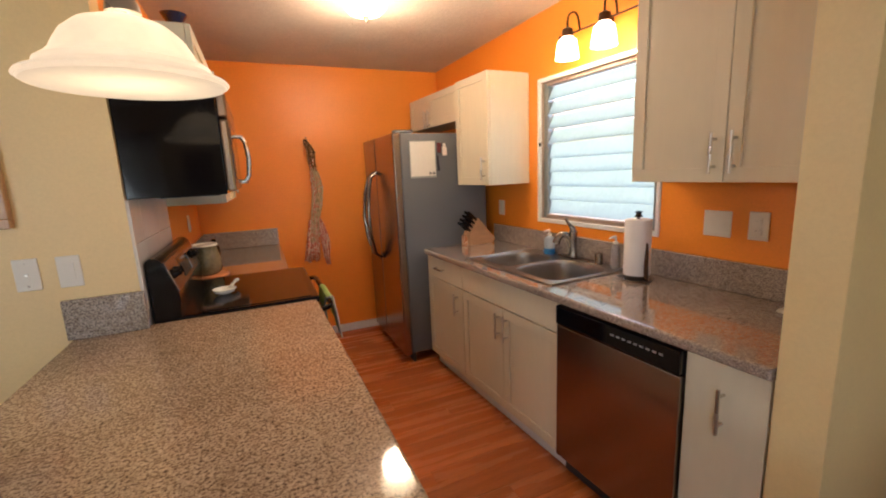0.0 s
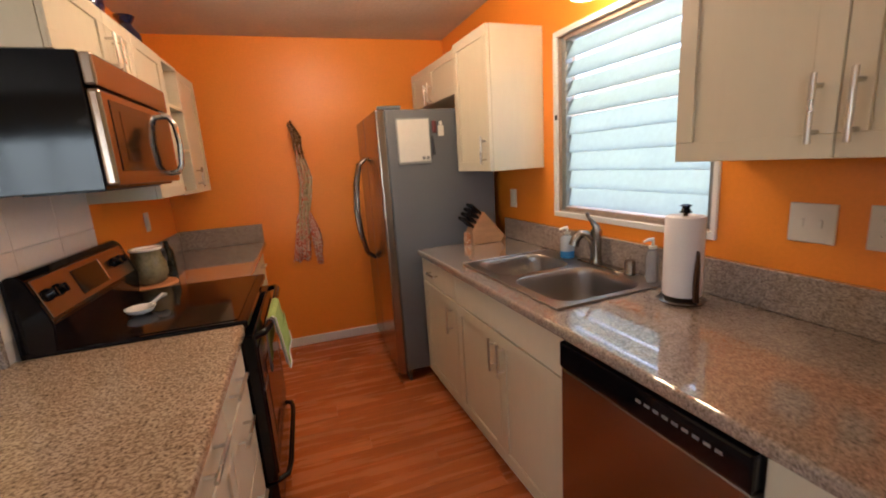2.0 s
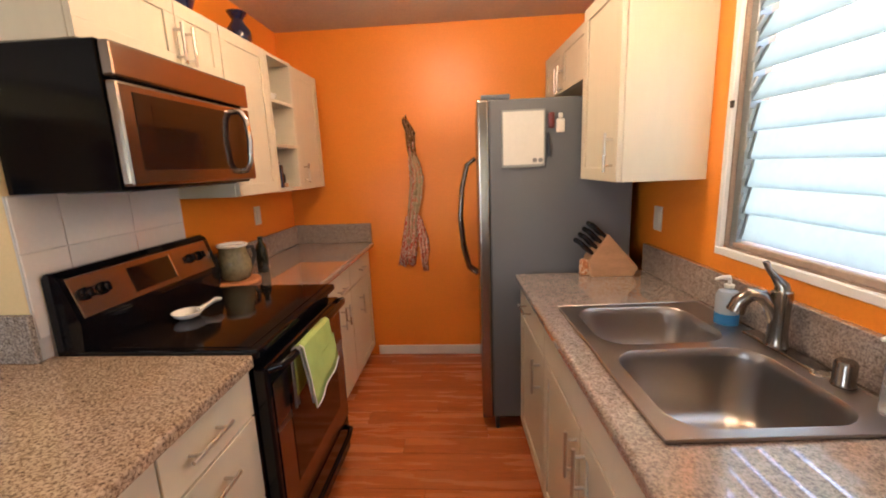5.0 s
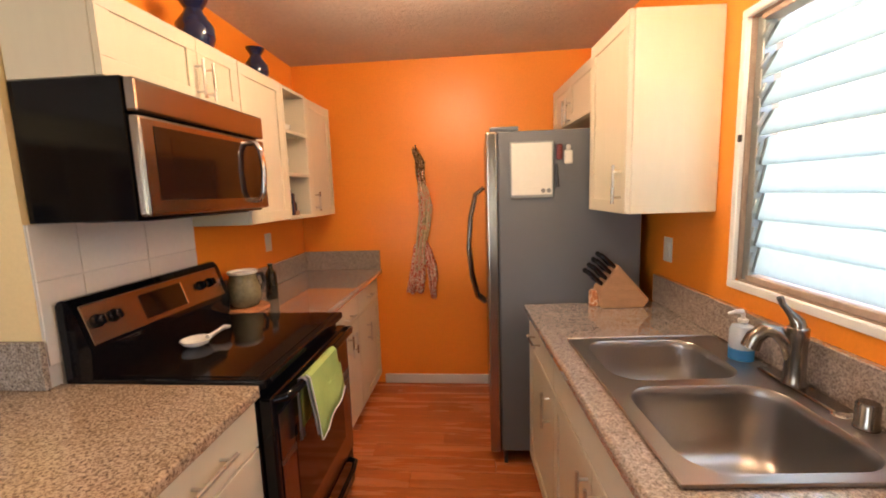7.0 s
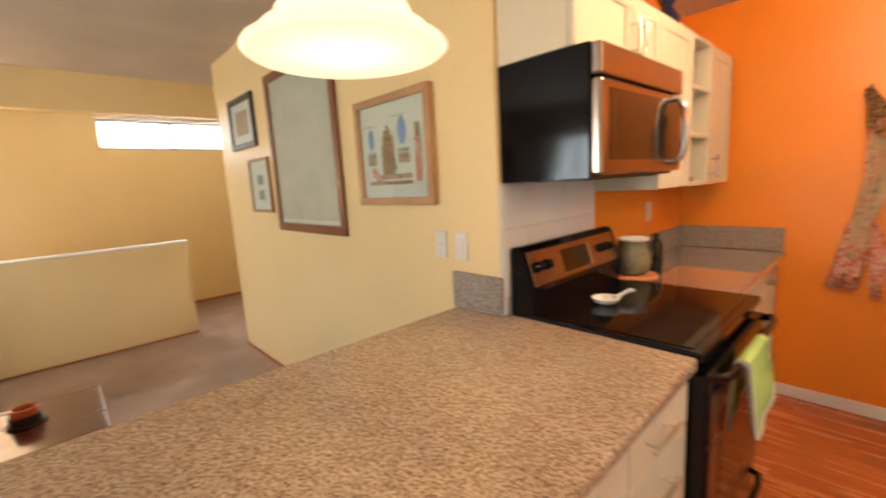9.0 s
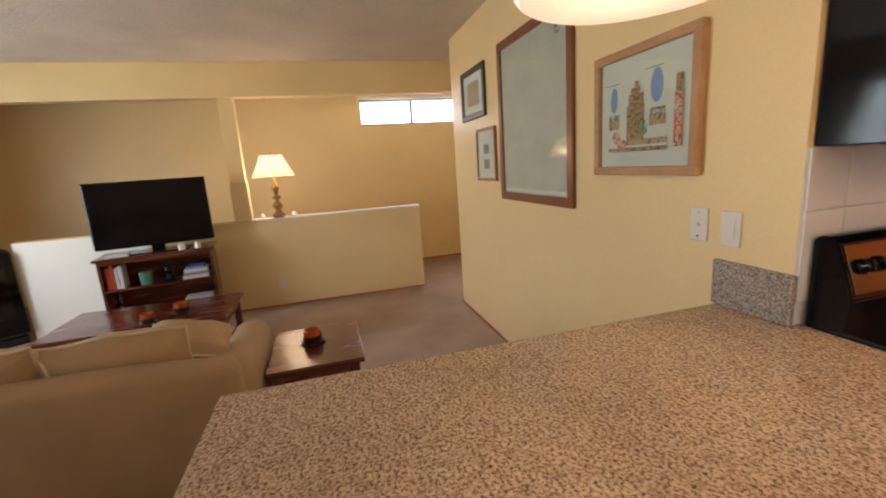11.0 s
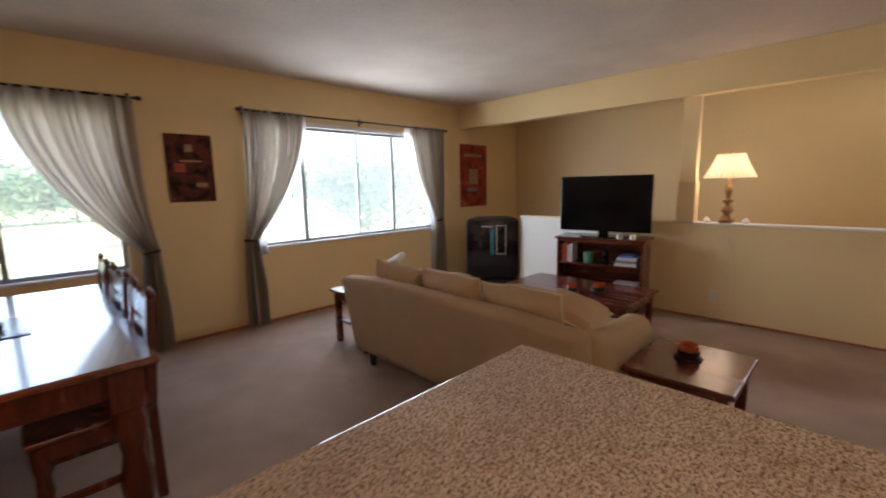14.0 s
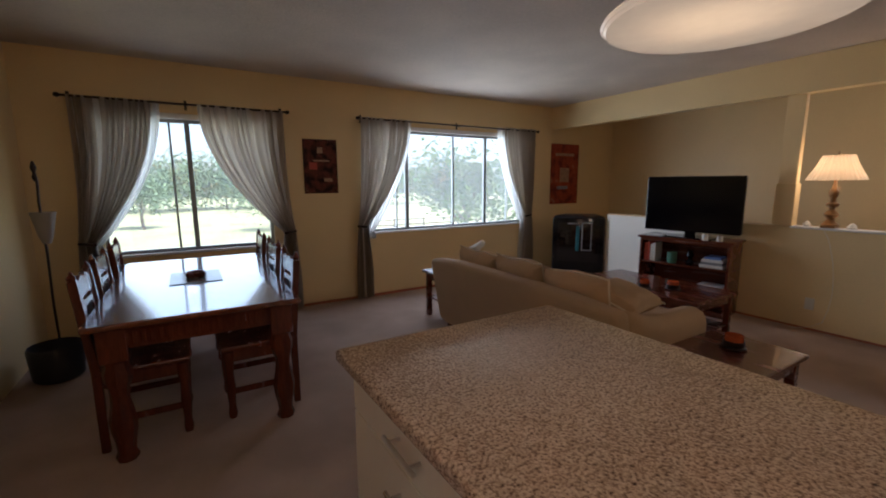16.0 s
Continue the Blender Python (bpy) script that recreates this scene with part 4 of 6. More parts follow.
front(u, XL, 1, 6.04, 6.45, 1.35, 2.08, hand=(6.10, 1.45), length=0.12)
bw = part("bowl", lathe([(0.03, 0), (0.035, 0.01), (0.075, 0.05), (0.08, 0.09), (0.075, 0.09), (0.03, 0.015)], (2.81, 5.885, 1.617), 24), CERAMIC, label="white bowl on the open shelf", category="bowl", smooth=True)
part("dish", lathe([(0.05, 0), (0.09, 0.02), (0.10, 0.045), (0.09, 0.045), (0.04, 0.01)], (2.815, 5.885, 1.852), 24), CERAMIC, label="pale shallow dish on the top shelf", category="dish", smooth=True)
for i, (y, h, mt, lb) in enumerate(((5.80, 0.12, CERAMIC, "white book on the lowest shelf"), (5.835, 0.15, BLACKMATT, "black book on the lowest shelf"), (5.87, 0.13, COBALT, "dark blue book on the lowest shelf"))):
    part("book", box(2.78, 2.915, y - 0.012, y + 0.012, 1.374, 1.374 + h, 0.002), mt, label=lb, category="book")
part("jar", lathe([(0.03, 0), (0.032, 0.01), (0.032, 0.07), (0.02, 0.085), (0.022, 0.10)], (2.86, 5.95, 1.374), 18), BLACK, label="small black jar on the lowest shelf", category="jar", smooth=True)
part("small_box", box(2.84, 2.92, 5.895, 5.925, 1.374, 1.40, 0.002), PRINT_O, label="small yellow packet on the lowest shelf", category="box")


def vase(x, y, z, s, label):
    part("vase", lathe([(0.035 * s, 0), (0.05 * s, 0.01 * s), (0.068 * s, 0.06 * s), (0.066 * s, 0.10 * s), (0.035 * s, 0.145 * s), (0.03 * s, 0.16 * s), (0.05 * s, 0.19 * s), (0.054 * s, 0.20 * s), (0.045 * s, 0.197 * s), (0.02 * s, 0.16 * s)], (x, y, z), 28), COBALT, label=label, category="vase", smooth=True)


vase(2.835, 5.235, 2.092, 1.1, "larger dark cobalt glazed vase on the wall cabinet")
vase(2.835, 5.72, 2.092, 0.88, "dark cobalt glazed vase with flared lip on the wall cabinet")
part("glass_bottle", lathe([(0.014, 0), (0.016, 0.01), (0.015, 0.05), (0.005, 0.07), (0.005, 0.11)], (2.82, 5.84, 2.087), 14), CLEARP, label="small clear glass bottle on the wall cabinet", category="bottle", smooth=True)

# microwave
mw = thing("microwave", (2.86, 5.0, 1.43), "stainless steel over-the-range microwave with black sides", "microwave")
part("body", box(2.652, 3.005, 4.618, 5.332, 1.430, 1.842, 0.003), BLACK, mw, "black enamel case")
part("vent_panel", box(3.007, 3.042, 4.620, 5.330, 1.742, 1.838, 0.008, 2), STEEL, mw, "brushed steel vent strip")
dr = part("door", box(3.007, 3.042, 4.620, 5.330, 1.440, 1.735, 0.010, 2), STEEL, mw, "brushed steel door")
part("window", box(3.0422, 3.044, 4.675, 5.295, 1.487, 1.708, 0.0008), DARKGLASS, dr, "smoked glass window")
part("mesh_panel", box(3.0442, 3.0448, 4.74, 5.12, 1.52, 1.68), GLASSTOP, dr)
hb = tube([(3.042, 5.205, 1.475), (3.070, 5.205, 1.478), (3.088, 5.205, 1.51), (3.095, 5.205, 1.60), (3.088, 5.205, 1.68), (3.070, 5.205, 1.712), (3.042, 5.205, 1.715)], 0.012, 12)
part("handle", hb, CHROME, dr, "bowed chrome handle", smooth=True)
part("grease_filter", box(2.75, 2.97, 4.70, 5.28, 1.424, 1.4295), BLACKMATT, mw)

# range
rg = thing("range", (3.02, 5.01, 0), "black electric range with stainless front and backguard", "stove")
RY0, RY1 = 4.637, 5.377
part("body", box(2.69, 3.30, RY0, RY1, 0.02, 0.895, 0.004), BLACK, rg)
part("cooktop", box(2.73, 3.335, RY0 - 0.001, RY1 + 0.001, 0.898, 0.928, 0.007, 2), BLACK, rg, "black enamel cooktop rim")
part("ceramic_glass", box(2.83, 3.30, RY0 + 0.025, RY1 - 0.025, 0.9285, 0.9305, 0.0008), GLASSTOP, rg, "glossy black ceramic glass")
bg = bmesh.new()
pr = [(2.665, 0.90), (2.765, 0.90), (2.775, 1.02), (2.728, 1.165), (2.708, 1.185), (2.68, 1.185), (2.665, 1.17)]
fr = [bg.verts.new((x, RY0, z)) for x, z in pr]
bk = [bg.verts.new((x, RY1, z)) for x, z in pr]
bg.faces.new(fr)
bg.faces.new(bk)
for i in range(len(pr)):
    bg.faces.new((fr[i], fr[(i + 1) % len(pr)], bk[(i + 1) % len(pr)], bk[i]))
bmesh.ops.bevel(bg, geom=bg.edges[:], offset=0.004, segments=2, affect="EDGES")
guard = part("backguard", bg, BLACK, rg, "black enamel backguard")
sl = math.degrees(math.atan2(0.047, 0.145))
mp = pose(2.7515, 0, 1.0925, 0, -sl, 0)
part("control_panel", box(-0.001, 0.004, RY0 + 0.014, RY1 - 0.035, -0.062, 0.074, 0.002, m=mp), STEELV, guard, "brushed steel control panel")
part("display", box(0.0042, 0.006, 4.875, 5.09, -0.042, 0.052, 0.001, m=mp), GLASSTOP, guard, "black glass clock display")
part("display_trim", box(0.0042, 0.0065, 5.091, 5.099, -0.042, 0.052, 0.001, m=mp), CHROME, guard)
for y in (4.69, 4.755, 5.205, 5.265):
    k = lathe([(0.021, 0), (0.022, 0.006), (0.017, 0.01), (0.015, 0.026), (0.012, 0.028)], n=20, m=mp @ pose(0.0045, y, 0.012, 0, 90, 0))
    k = box(-0.004, 0.004, y - 0.004, y + 0.004, -0.016, 0.016, 0.001, bm=k, m=mp @ pose(0.032, 0, 0.012, 0, 0, 0))
    part("knob", k, BLACK, guard, "black control knob", smooth=True)
od = part("oven_door", box(3.302, 3.350, RY0 + 0.004, RY1 - 0.004, 0.235, 0.865, 0.008, 2), BLACK, rg, "black edged oven door")
part("door_skin", box(3.3505, 3.3545, RY0 + 0.03, RY1 - 0.03, 0.25, 0.80, 0.002), STEELV, od, "stainless steel door skin")
part("oven_window", box(3.3548, 3.3565, RY0 + 0.13, RY1 - 0.13, 0.36, 0.70, 0.0008), DARKGLASS, od, "smoked oven window")
hb = tube([(3.345, RY0 + 0.03, 0.850), (3.380, RY0 + 0.04, 0.858), (3.393, RY0 + 0.09, 0.86), (3.396, 5.0, 0.86), (3.393, RY1 - 0.09, 0.86), (3.380, RY1 - 0.04, 0.858), (3.345, RY1 - 0.03, 0.850)], 0.014, 10)
part("handle", hb, BLACK, od, "black bar handle", smooth=True)
dw = part("drawer", box(3.302, 3.345, RY0 + 0.004, RY1 - 0.004, 0.05, 0.228, 0.006, 2), BLACK, rg, "black storage drawer")
hb = tube([(3.342, RY0 + 0.06, 0.200), (3.378, RY0 + 0.08, 0.204), (3.388, RY0 + 0.15, 0.206), (3.388, RY1 - 0.15, 0.206), (3.378, RY1 - 0.08, 0.204), (3.342, RY1 - 0.06, 0.200)], 0.012, 10)
part("handle", hb, BLACK, dw, smooth=True)


def draped(x0, y0, y1, ztop, zf, zb, material, name, label, hem=0.0, hemmed=False):
    """A cloth folded over the oven handle at x0."""
    b = bmesh.new()
    rows = [(x0 - 0.020, zb)] + [(x0 - 0.019, ztop - 0.03), (x0 - 0.012, ztop), (x0 + 0.004, ztop + 0.006), (x0 + 0.018, ztop - 0.004), (x0 + 0.024, ztop - 0.05)] + [(x0 + 0.026 + 0.004 * k, ztop - 0.05 - (ztop - 0.05 - zf) * k / 5) for k in range(1, 6)]
    n = 14
    grid = []
    for x, z in rows:
        row = []
        for i in range(n + 1):
            u_ = i / n
            y = y0 + (y1 - y0) * u_
            wob = 0.006 * math.sin(u_ * 11) * (ztop - z) * 3
            row.append(b.verts.new((x + wob, y + 0.02 * (ztop - z) * math.sin(3 * u_), z - (hem * u_ if z < ztop - 0.1 else 0))))
        grid.append(row)
    for p, q in zip(grid, grid[1:]):
        for i in range(n):
            b.faces.new((p[i], p[i + 1], q[i + 1], q[i]))
    front_ = [v.co.copy() for v in grid[-1]]
    side_ = [row[0].co.copy() for row in grid[3:]]
    o = part(name, b, material, label=label, category="tea towel", smooth=True)
    md = o.modifiers.new("thickness", "SOLIDIFY")
    md.thickness = 0.003
    if hemmed:
        out_ = Vector((0.0025, 0, 0))
        part("hem", tube([c + out_ for c in front_], 0.0028, 6), CLOTHW, o, "white stitched hem", smooth=True)
        part("hem", tube([c + out_ for c in side_], 0.0028, 6), CLOTHW, o, "white stitched hem", smooth=True)
    return o


draped(3.396, 4.78, 5.05, 0.876, 0.645, 0.69, MINT, "tea_towel", "lime green checked tea towel with white hem over the oven handle", -0.065, True)
draped(3.391, 4.765, 4.80, 0.873, 0.67, 0.65, GREY, "tea_towel", "folded grey and white under-towel on the oven handle", 0.0)

sr = thing("spoon_rest", (2.95, 4.95, 0.932), "white ceramic spoon rest on the cooktop", "spoon rest")
b = lathe([(0.02, 0), (0.045, 0.012), (0.055, 0.028), (0.05, 0.028), (0.03, 0.008)], (2.915, 4.92, 0.932), 22)
b = tube([(2.935, 4.955, 0.950), (2.95, 4.99, 0.962), (2.962, 5.02, 0.972), (2.97, 5.045, 0.966)], [0.024, 0.016, 0.018, 0.012], 10, bm=b, flat=0.45)
part("dish", b, CERAMIC, sr, smooth=True)

# tiles behind the range
ts = box(KX0 + 0.0005, KX0 + 0.004, 4.601, 5.333, 0.90, 1.428)
splash = structure("backsplash", ts, GROUT, "grouted white tile panel behind the range")
tile_edges = [4.603, 4.757, 5.043, 5.331]
for ya, yb in zip(tile_edges, tile_edges[1:]):
    ya, yb = ya + 0.0015, yb - 0.0015
    for za, zb in ((0.985, 1.252), (1.255, 1.426)):
        o = part("tile", box(KX0 + 0.0042, KX0 + 0.010, ya, yb, za, zb, 0.0015), TILE, splash)

# worktop beyond the range
XW = 3.222
c = thing("base_cabinet", (2.96, 5.68, 0), "cream base cabinet with a drawer over two doors beyond the range", "kitchen cabinet", "base cabinets on the range side")
carcass(c, 2.655, XW - 0.021, 5.385, 5.985, 0.10, 0.872, (2.655, XW - 0.06))
front(c, XW, 1, 5.385, 5.985, 0.72, 0.87, "drawer", False, (5.78, 0.77), "y", 0.14)
front(c, XW, 1, 5.385, 5.80, 0.105, 0.716, hand=(5.76, 0.60), length=0.13)
front(c, XW, 1, 5.80, 5.985, 0.105, 0.716, shaker=False, hand=(5.84, 0.60), length=0.13)
c = thing("base_cabinet", (2.96, 6.27, 0), "narrow cream base cabinet in the corner beyond the range", "kitchen cabinet", "base cabinets on the range side")
carcass(c, 2.655, XW - 0.021, 5.987, 6.565, 0.10, 0.872, (2.655, XW - 0.06))
front(c, XW, 1, 5.99, 6.50, 0.72, 0.87, "drawer", False, (6.24, 0.79), "y", 0.12)
front(c, XW, 1, 5.99, 6.50, 0.105, 0.716, hand=(6.17, 0.56), length=0.13)
wl = thing("worktop", (2.97, 5.97, 0.876), "grey-brown granite worktop beyond the range with upstands", "worktop")
part("slab", rounded_slab(2.654, 3.25, 5.382, 6.566, 0.876, CT, 0.012, [(0, 3.25)]), GRAN_R, wl)
part("upstand", box(2.654, 2.674, 5.382, 6.545, CT + 0.001, 1.06, 0.003), GRAN_R, wl)
part("upstand", box(2.654, 3.24, 6.546, 6.566, CT + 0.001, 1.06, 0.003), GRAN_R, wl)
part("trivet", lathe([(0.112, 0), (0.118, 0.008), (0.112, 0.018)], (2.79, 5.475, CT + 0.001), 28), CORK, label="round terracotta trivet under the jug", category="trivet", smooth=True)
jg = thing("jug", (2.79, 5.475, CT + 0.02), "olive-brown stoneware utensil jug on a round trivet", "jug")
part("body", lathe([(0.056, 0), (0.072, 0.012), (0.084, 0.055), (0.082, 0.10), (0.070, 0.135), (0.066, 0.16), (0.071, 0.18), (0.062, 0.178), (0.056, 0.14)], (2.79, 5.475, CT + 0.02), 30), STONEWARE, jg, smooth=True)
part("rim", lathe([(0.0715, 0.172), (0.074, 0.178), (0.071, 0.184), (0.062, 0.182), (0.060, 0.174)], (2.79, 5.475, CT + 0.02), 30), CERAMIC, jg, "pale glazed rim", smooth=True)
part("handle", tube([(2.820, 5.540, CT + 0.172), (2.832, 5.585, CT + 0.168), (2.835, 5.597, CT + 0.12), (2.828, 5.570, CT + 0.075), (2.82, 5.550, CT + 0.06)], 0.011, 8), BLACKMATT, jg, smooth=True)
part("oil_bottle", lathe([(0.030, 0), (0.032, 0.008), (0.032, 0.13), (0.025, 0.155), (0.014, 0.17), (0.013, 0.19), (0.015, 0.20)], (2.82, 5.70, CT + 0.001), 20), mat("dark_olive_bottle_glass", (0.018, 0.018, 0.010), 0.12, vary=0.1, bump=0, coat=0.4), label="dark olive oil bottle behind the jug", category="bottle", smooth=True)

# peninsula
PX0, PX1, PY0 = 2.412, 3.322, 3.005
pen = thing("worktop", (2.87, 3.8, 0.876), "speckled tan granite peninsula worktop with rounded nosing", "worktop")
b = rounded_slab(PX0, PX1, PY0, 4.632, 0.876, CT, 0.009, [(0, PX0), (0, PX1), (1, PY0)])
for v in b.verts:
    if v.co.x > 3.2:
        v.co.x += (4.632 - v.co.y) * 0.016
part("slab", b, GRAN_PEN, pen)
part("upstand", box(2.402, 2.662, KY0 - 0.022, KY0 - 0.002, CT + 0.001, 1.07, 0.002), GRAN_GREY, pen, "granite upstand against the yellow wall")
XP = 3.30
for y0, y1, kind in ((4.237, 4.632, "drawers"), (3.83, 4.235, "doors"), (3.03, 3.828, "drawers")):
    c = thing("base_cabinet", (2.87, (y0 + y1) / 2, 0), "cream three-drawer base cabinet under the peninsula" if kind == "drawers" else "cream base cabinet with a drawer and a door under the peninsula", "kitchen cabinet", "base cabinets under the peninsula")
    carcass(c, 2.47, XP - 0.021, y0, y1 if y1 < 4.6 else 4.596, 0.10, 0.872, (2.49, XP - 0.06))
    yc = (y0 + y1) / 2 - (0.045 if y1 > 4.6 else 0)
    if kind == "drawers":
        for za, zb in ((0.715, 0.87), (0.42, 0.711), (0.105, 0.416)):
            front(c, XP, 1, y0, y1, za, zb, "drawer", False, (yc, zb - 0.075), "y", 0.17)
    else:
        front(c, XP, 1, y0, y1, 0.715, 0.87, "drawer", False, (yc, 0.795), "y", 0.17)
        front(c, XP, 1, y0, y1, 0.105, 0.711, hand=(y0 + 0.04, 0.6))

# ---- fittings on the kitchen walls ----


def plate(name, axis, at, a, z, w, h, label, bits, out, cat="switch"):
    """A switch or socket plate and its inserts, on a wall."""
    p = thing(name, (at, a, z) if axis == "x" else (a, at, z), label, cat)
    d0, d1 = sorted((at + out * 0.0005, at + out * 0.006))

    def q(u0, u1, v0, v1, e0, e1, bev):
        lo, hi = sorted((at + out * e0, at + out * e1))
        return box(lo, hi, u0, u1, v0, v1, bev) if axis == "x" else box(u0, u1, lo, hi, v0, v1, bev)
    part("plate", q(a - w / 2, a + w / 2, z - h / 2, z + h / 2, 0.0005, 0.007, 0.002), PLASTIC, p)
    for (du, dv, bw_, bh, nm, mt) in bits:
        part(nm, q(a + du - bw_ / 2, a + du + bw_ / 2, z + dv - bh / 2, z + dv + bh / 2, 0.0072, 0.011, 0.0008), mt, p)
    return p


DECORA = [(0, 0, 0.033, 0.066, "rocker", PLASTIC)]
SOCK = [(0, 0.020, 0.030, 0.026, "socket", PLASTIC), (0, -0.020, 0.030, 0.026, "socket", PLASTIC), (-0.006, 0.021, 0.002, 0.008, "slot", BLACKMATT), (0.006, 0.021, 0.002, 0.008, "slot", BLACKMATT), (-0.006, -0.019, 0.002, 0.008, "slot", BLACKMATT), (0.006, -0.019, 0.002, 0.008, "slot", BLACKMATT)]
SOCK = [(a_, b_, c_, d_, n_, m_) for a_, b_, c_, d_, n_, m_ in SOCK[:2]] + [(a_, b_, 0.003, 0.009, n_, m_) for a_, b_, c_, d_, n_, m_ in SOCK[2:]]
plate("double_switch", "x", KX1 + 0.021, 3.84, 1.205, 0.118, 0.115, "ivory double toggle switch plate on the orange wall", [(-0.023, 0, 0.010, 0.024, "toggle", PLASTIC), (0.023, 0, 0.010, 0.024, "toggle", PLASTIC)], -1)
plate("outlet", "x", KX1 + 0.021, 3.675, 1.208, 0.075, 0.118, "ivory duplex outlet on the orange wall", SOCK, -1, "outlet")
plate("outlet", "x", KX1 + 0.021, 5.495, 1.183, 0.072, 0.115, "white outlet plate near the knife block", DECORA, -1, "outlet")
plate("outlet", "x", KX0, 6.02, 1.20, 0.072, 0.115, "white outlet plate on the orange wall beyond the range", DECORA, 1, "outlet")
plate("cable_socket", "y", KY0, 2.322, 1.18, 0.072, 0.118, "white cable plate with a centre jack beside the switch", [(0, 0, 0.012, 0.012, "jack", NICKEL), (0, 0.042, 0.006, 0.006, "screw", NICKEL), (0, -0.042, 0.006, 0.006, "screw", NICKEL)], -1)
plate("light_switch", "y", KY0, 2.445, 1.178, 0.072, 0.118, "white rocker light switch on the yellow wall", DECORA, -1)
plate("outlet", "x", -1.37, 2.745, 0.255, 0.072, 0.115, "white outlet low on the half wall", SOCK, 1, "outlet")

# lights
sc = thing("wall_light", (KX1, 4.5, 2.2), "bronze two-arm wall light with lit glass shades above the window", "wall light")
part("backplate", lathe([(0.055, 0), (0.055, 0.012), (0.03, 0.022)], n=24, m=pose(KX1 - 0.001, 4.50, 2.22, 0, -90, 0)), BRONZE, sc, smooth=True)
part("bar", tube([(4.84, 4.24, 2.235), (4.84, 4.80, 2.235)], 0.006), BRONZE, sc, smooth=True)
for y in (4.235, 4.805):
    part("finial", lathe([(0.002, -0.014), (0.012, -0.006), (0.014, 0), (0.012, 0.006), (0.002, 0.014)], (4.84, y, 2.235), 14), BRONZE, sc, smooth=True)
part("stem", tube([(4.884, 4.50, 2.22), (4.84, 4.50, 2.235)], 0.007), BRONZE, sc, smooth=True)
for y in (4.39, 4.65):
    part("arm", tube(arc((4.84, y, 2.235), (4.83, y, 2.36), (4.765, y, 2.31)) + arc((4.765, y, 2.31), (4.745, y, 2.29), (4.75, y, 2.235))[1:], 0.006), BRONZE, sc, smooth=True)
    part("shade_holder", lathe([(0.012, 0.04), (0.028, 0.03), (0.032, 0.0), (0.03, -0.012)], (4.75, y, 2.20), 20), BRONZE, sc, smooth=True)
    o = part("glass_shade", lathe([(0.030, 0.0), (0.050, -0.02), (0.058, -0.06), (0.066, -0.115), (0.062, -0.115), (0.052, -0.05), (0.025, -0.004)], (4.75, y, 2.19), 28), SCONCEGLASS, sc, "glowing frosted glass shade", smooth=True)
    o.visible_shadow = False

pl = thing("pendant_light", (2.892, 3.846, 1.706), "hanging lamp with a wide lit alabaster glass bowl over the peninsula", "pendant light")
PZ = 1.714
pts = [(0.205, 0.0), (0.209, 0.004), (0.205, 0.010), (0.186, 0.018), (0.175, 0.026), (0.172, 0.036), (0.156, 0.047), (0.144, 0.058), (0.136, 0.074), (0.120, 0.100), (0.092, 0.124), (0.05, 0.140), (0.025, 0.145)]
o = part("shade", lathe([(r_ * 0.965, z_) for r_, z_ in [*pts, *[(max(r - 0.006, 0.01), z - 0.004) for r, z in reversed(pts)]]], (2.886, 3.852, PZ), 56), PENDGLASS, pl, "glowing alabaster glass shade", smooth=True)
o.visible_shadow = False
part("bulb", lathe([(0.004, -0.045), (0.022, -0.036), (0.030, -0.012), (0.024, 0.02), (0.014, 0.045)], (2.892, 3.846, PZ + 0.062), 20), BULBGLOW, pl, "lit bulb", smooth=True).visible_shadow = False
part("socket_cup", lathe([(0.035, 0.150), (0.032, 0.17), (0.018, 0.20), (0.008, 0.215)], (2.892, 3.846, PZ), 20), NICKEL, pl, smooth=True)
part("stem", tube([(2.892, 3.846, PZ + 0.21), (2.892, 3.846, LZ - 0.02)], 0.006), NICKEL, pl, smooth=True)
part("canopy", lathe([(0.065, 0.0), (0.06, -0.012), (0.02, -0.03)], (2.892, 3.846, LZ - 0.001), 24), NICKEL, pl, smooth=True)

cl = thing("ceiling_light", (3.78, 5.10, 2.35), "flush ceiling light with a lit glass dome and bronze knob", "ceiling light")
part("pan", lathe([(0.135, 0.0), (0.135, -0.02), (0.12, -0.028)], (3.78, 5.10, 2.452), 36), NICKEL, cl, smooth=True)
o = part("glass_dome", lathe([(0.125, 0), (0.118, -0.03), (0.09, -0.058), (0.05, -0.072), (0.012, -0.077)], (3.78, 5.10, 2.422), 36), SCONCEGLASS, cl, "glowing glass dome", smooth=True)
o.visible_shadow = False
part("knob", lathe([(0.014, -0.074), (0.018, -0.082), (0.012, -0.092), (0.007, -0.097), (0.003, -0.108)], (3.78, 5.10, 2.422), 16), BRONZE, cl, smooth=True)

# apron on a hook
ap = thing("apron", (3.58, KY1 - 0.02, 0.72), "floral apron with rust-red ties hanging on the orange wall", "apron")
part("hook", tube([(3.55, KY1 - 0.001, 1.80), (3.55, KY1 - 0.035, 1.795), (3.55, KY1 - 0.045, 1.82)], 0.005), IRON, ap, smooth=True)


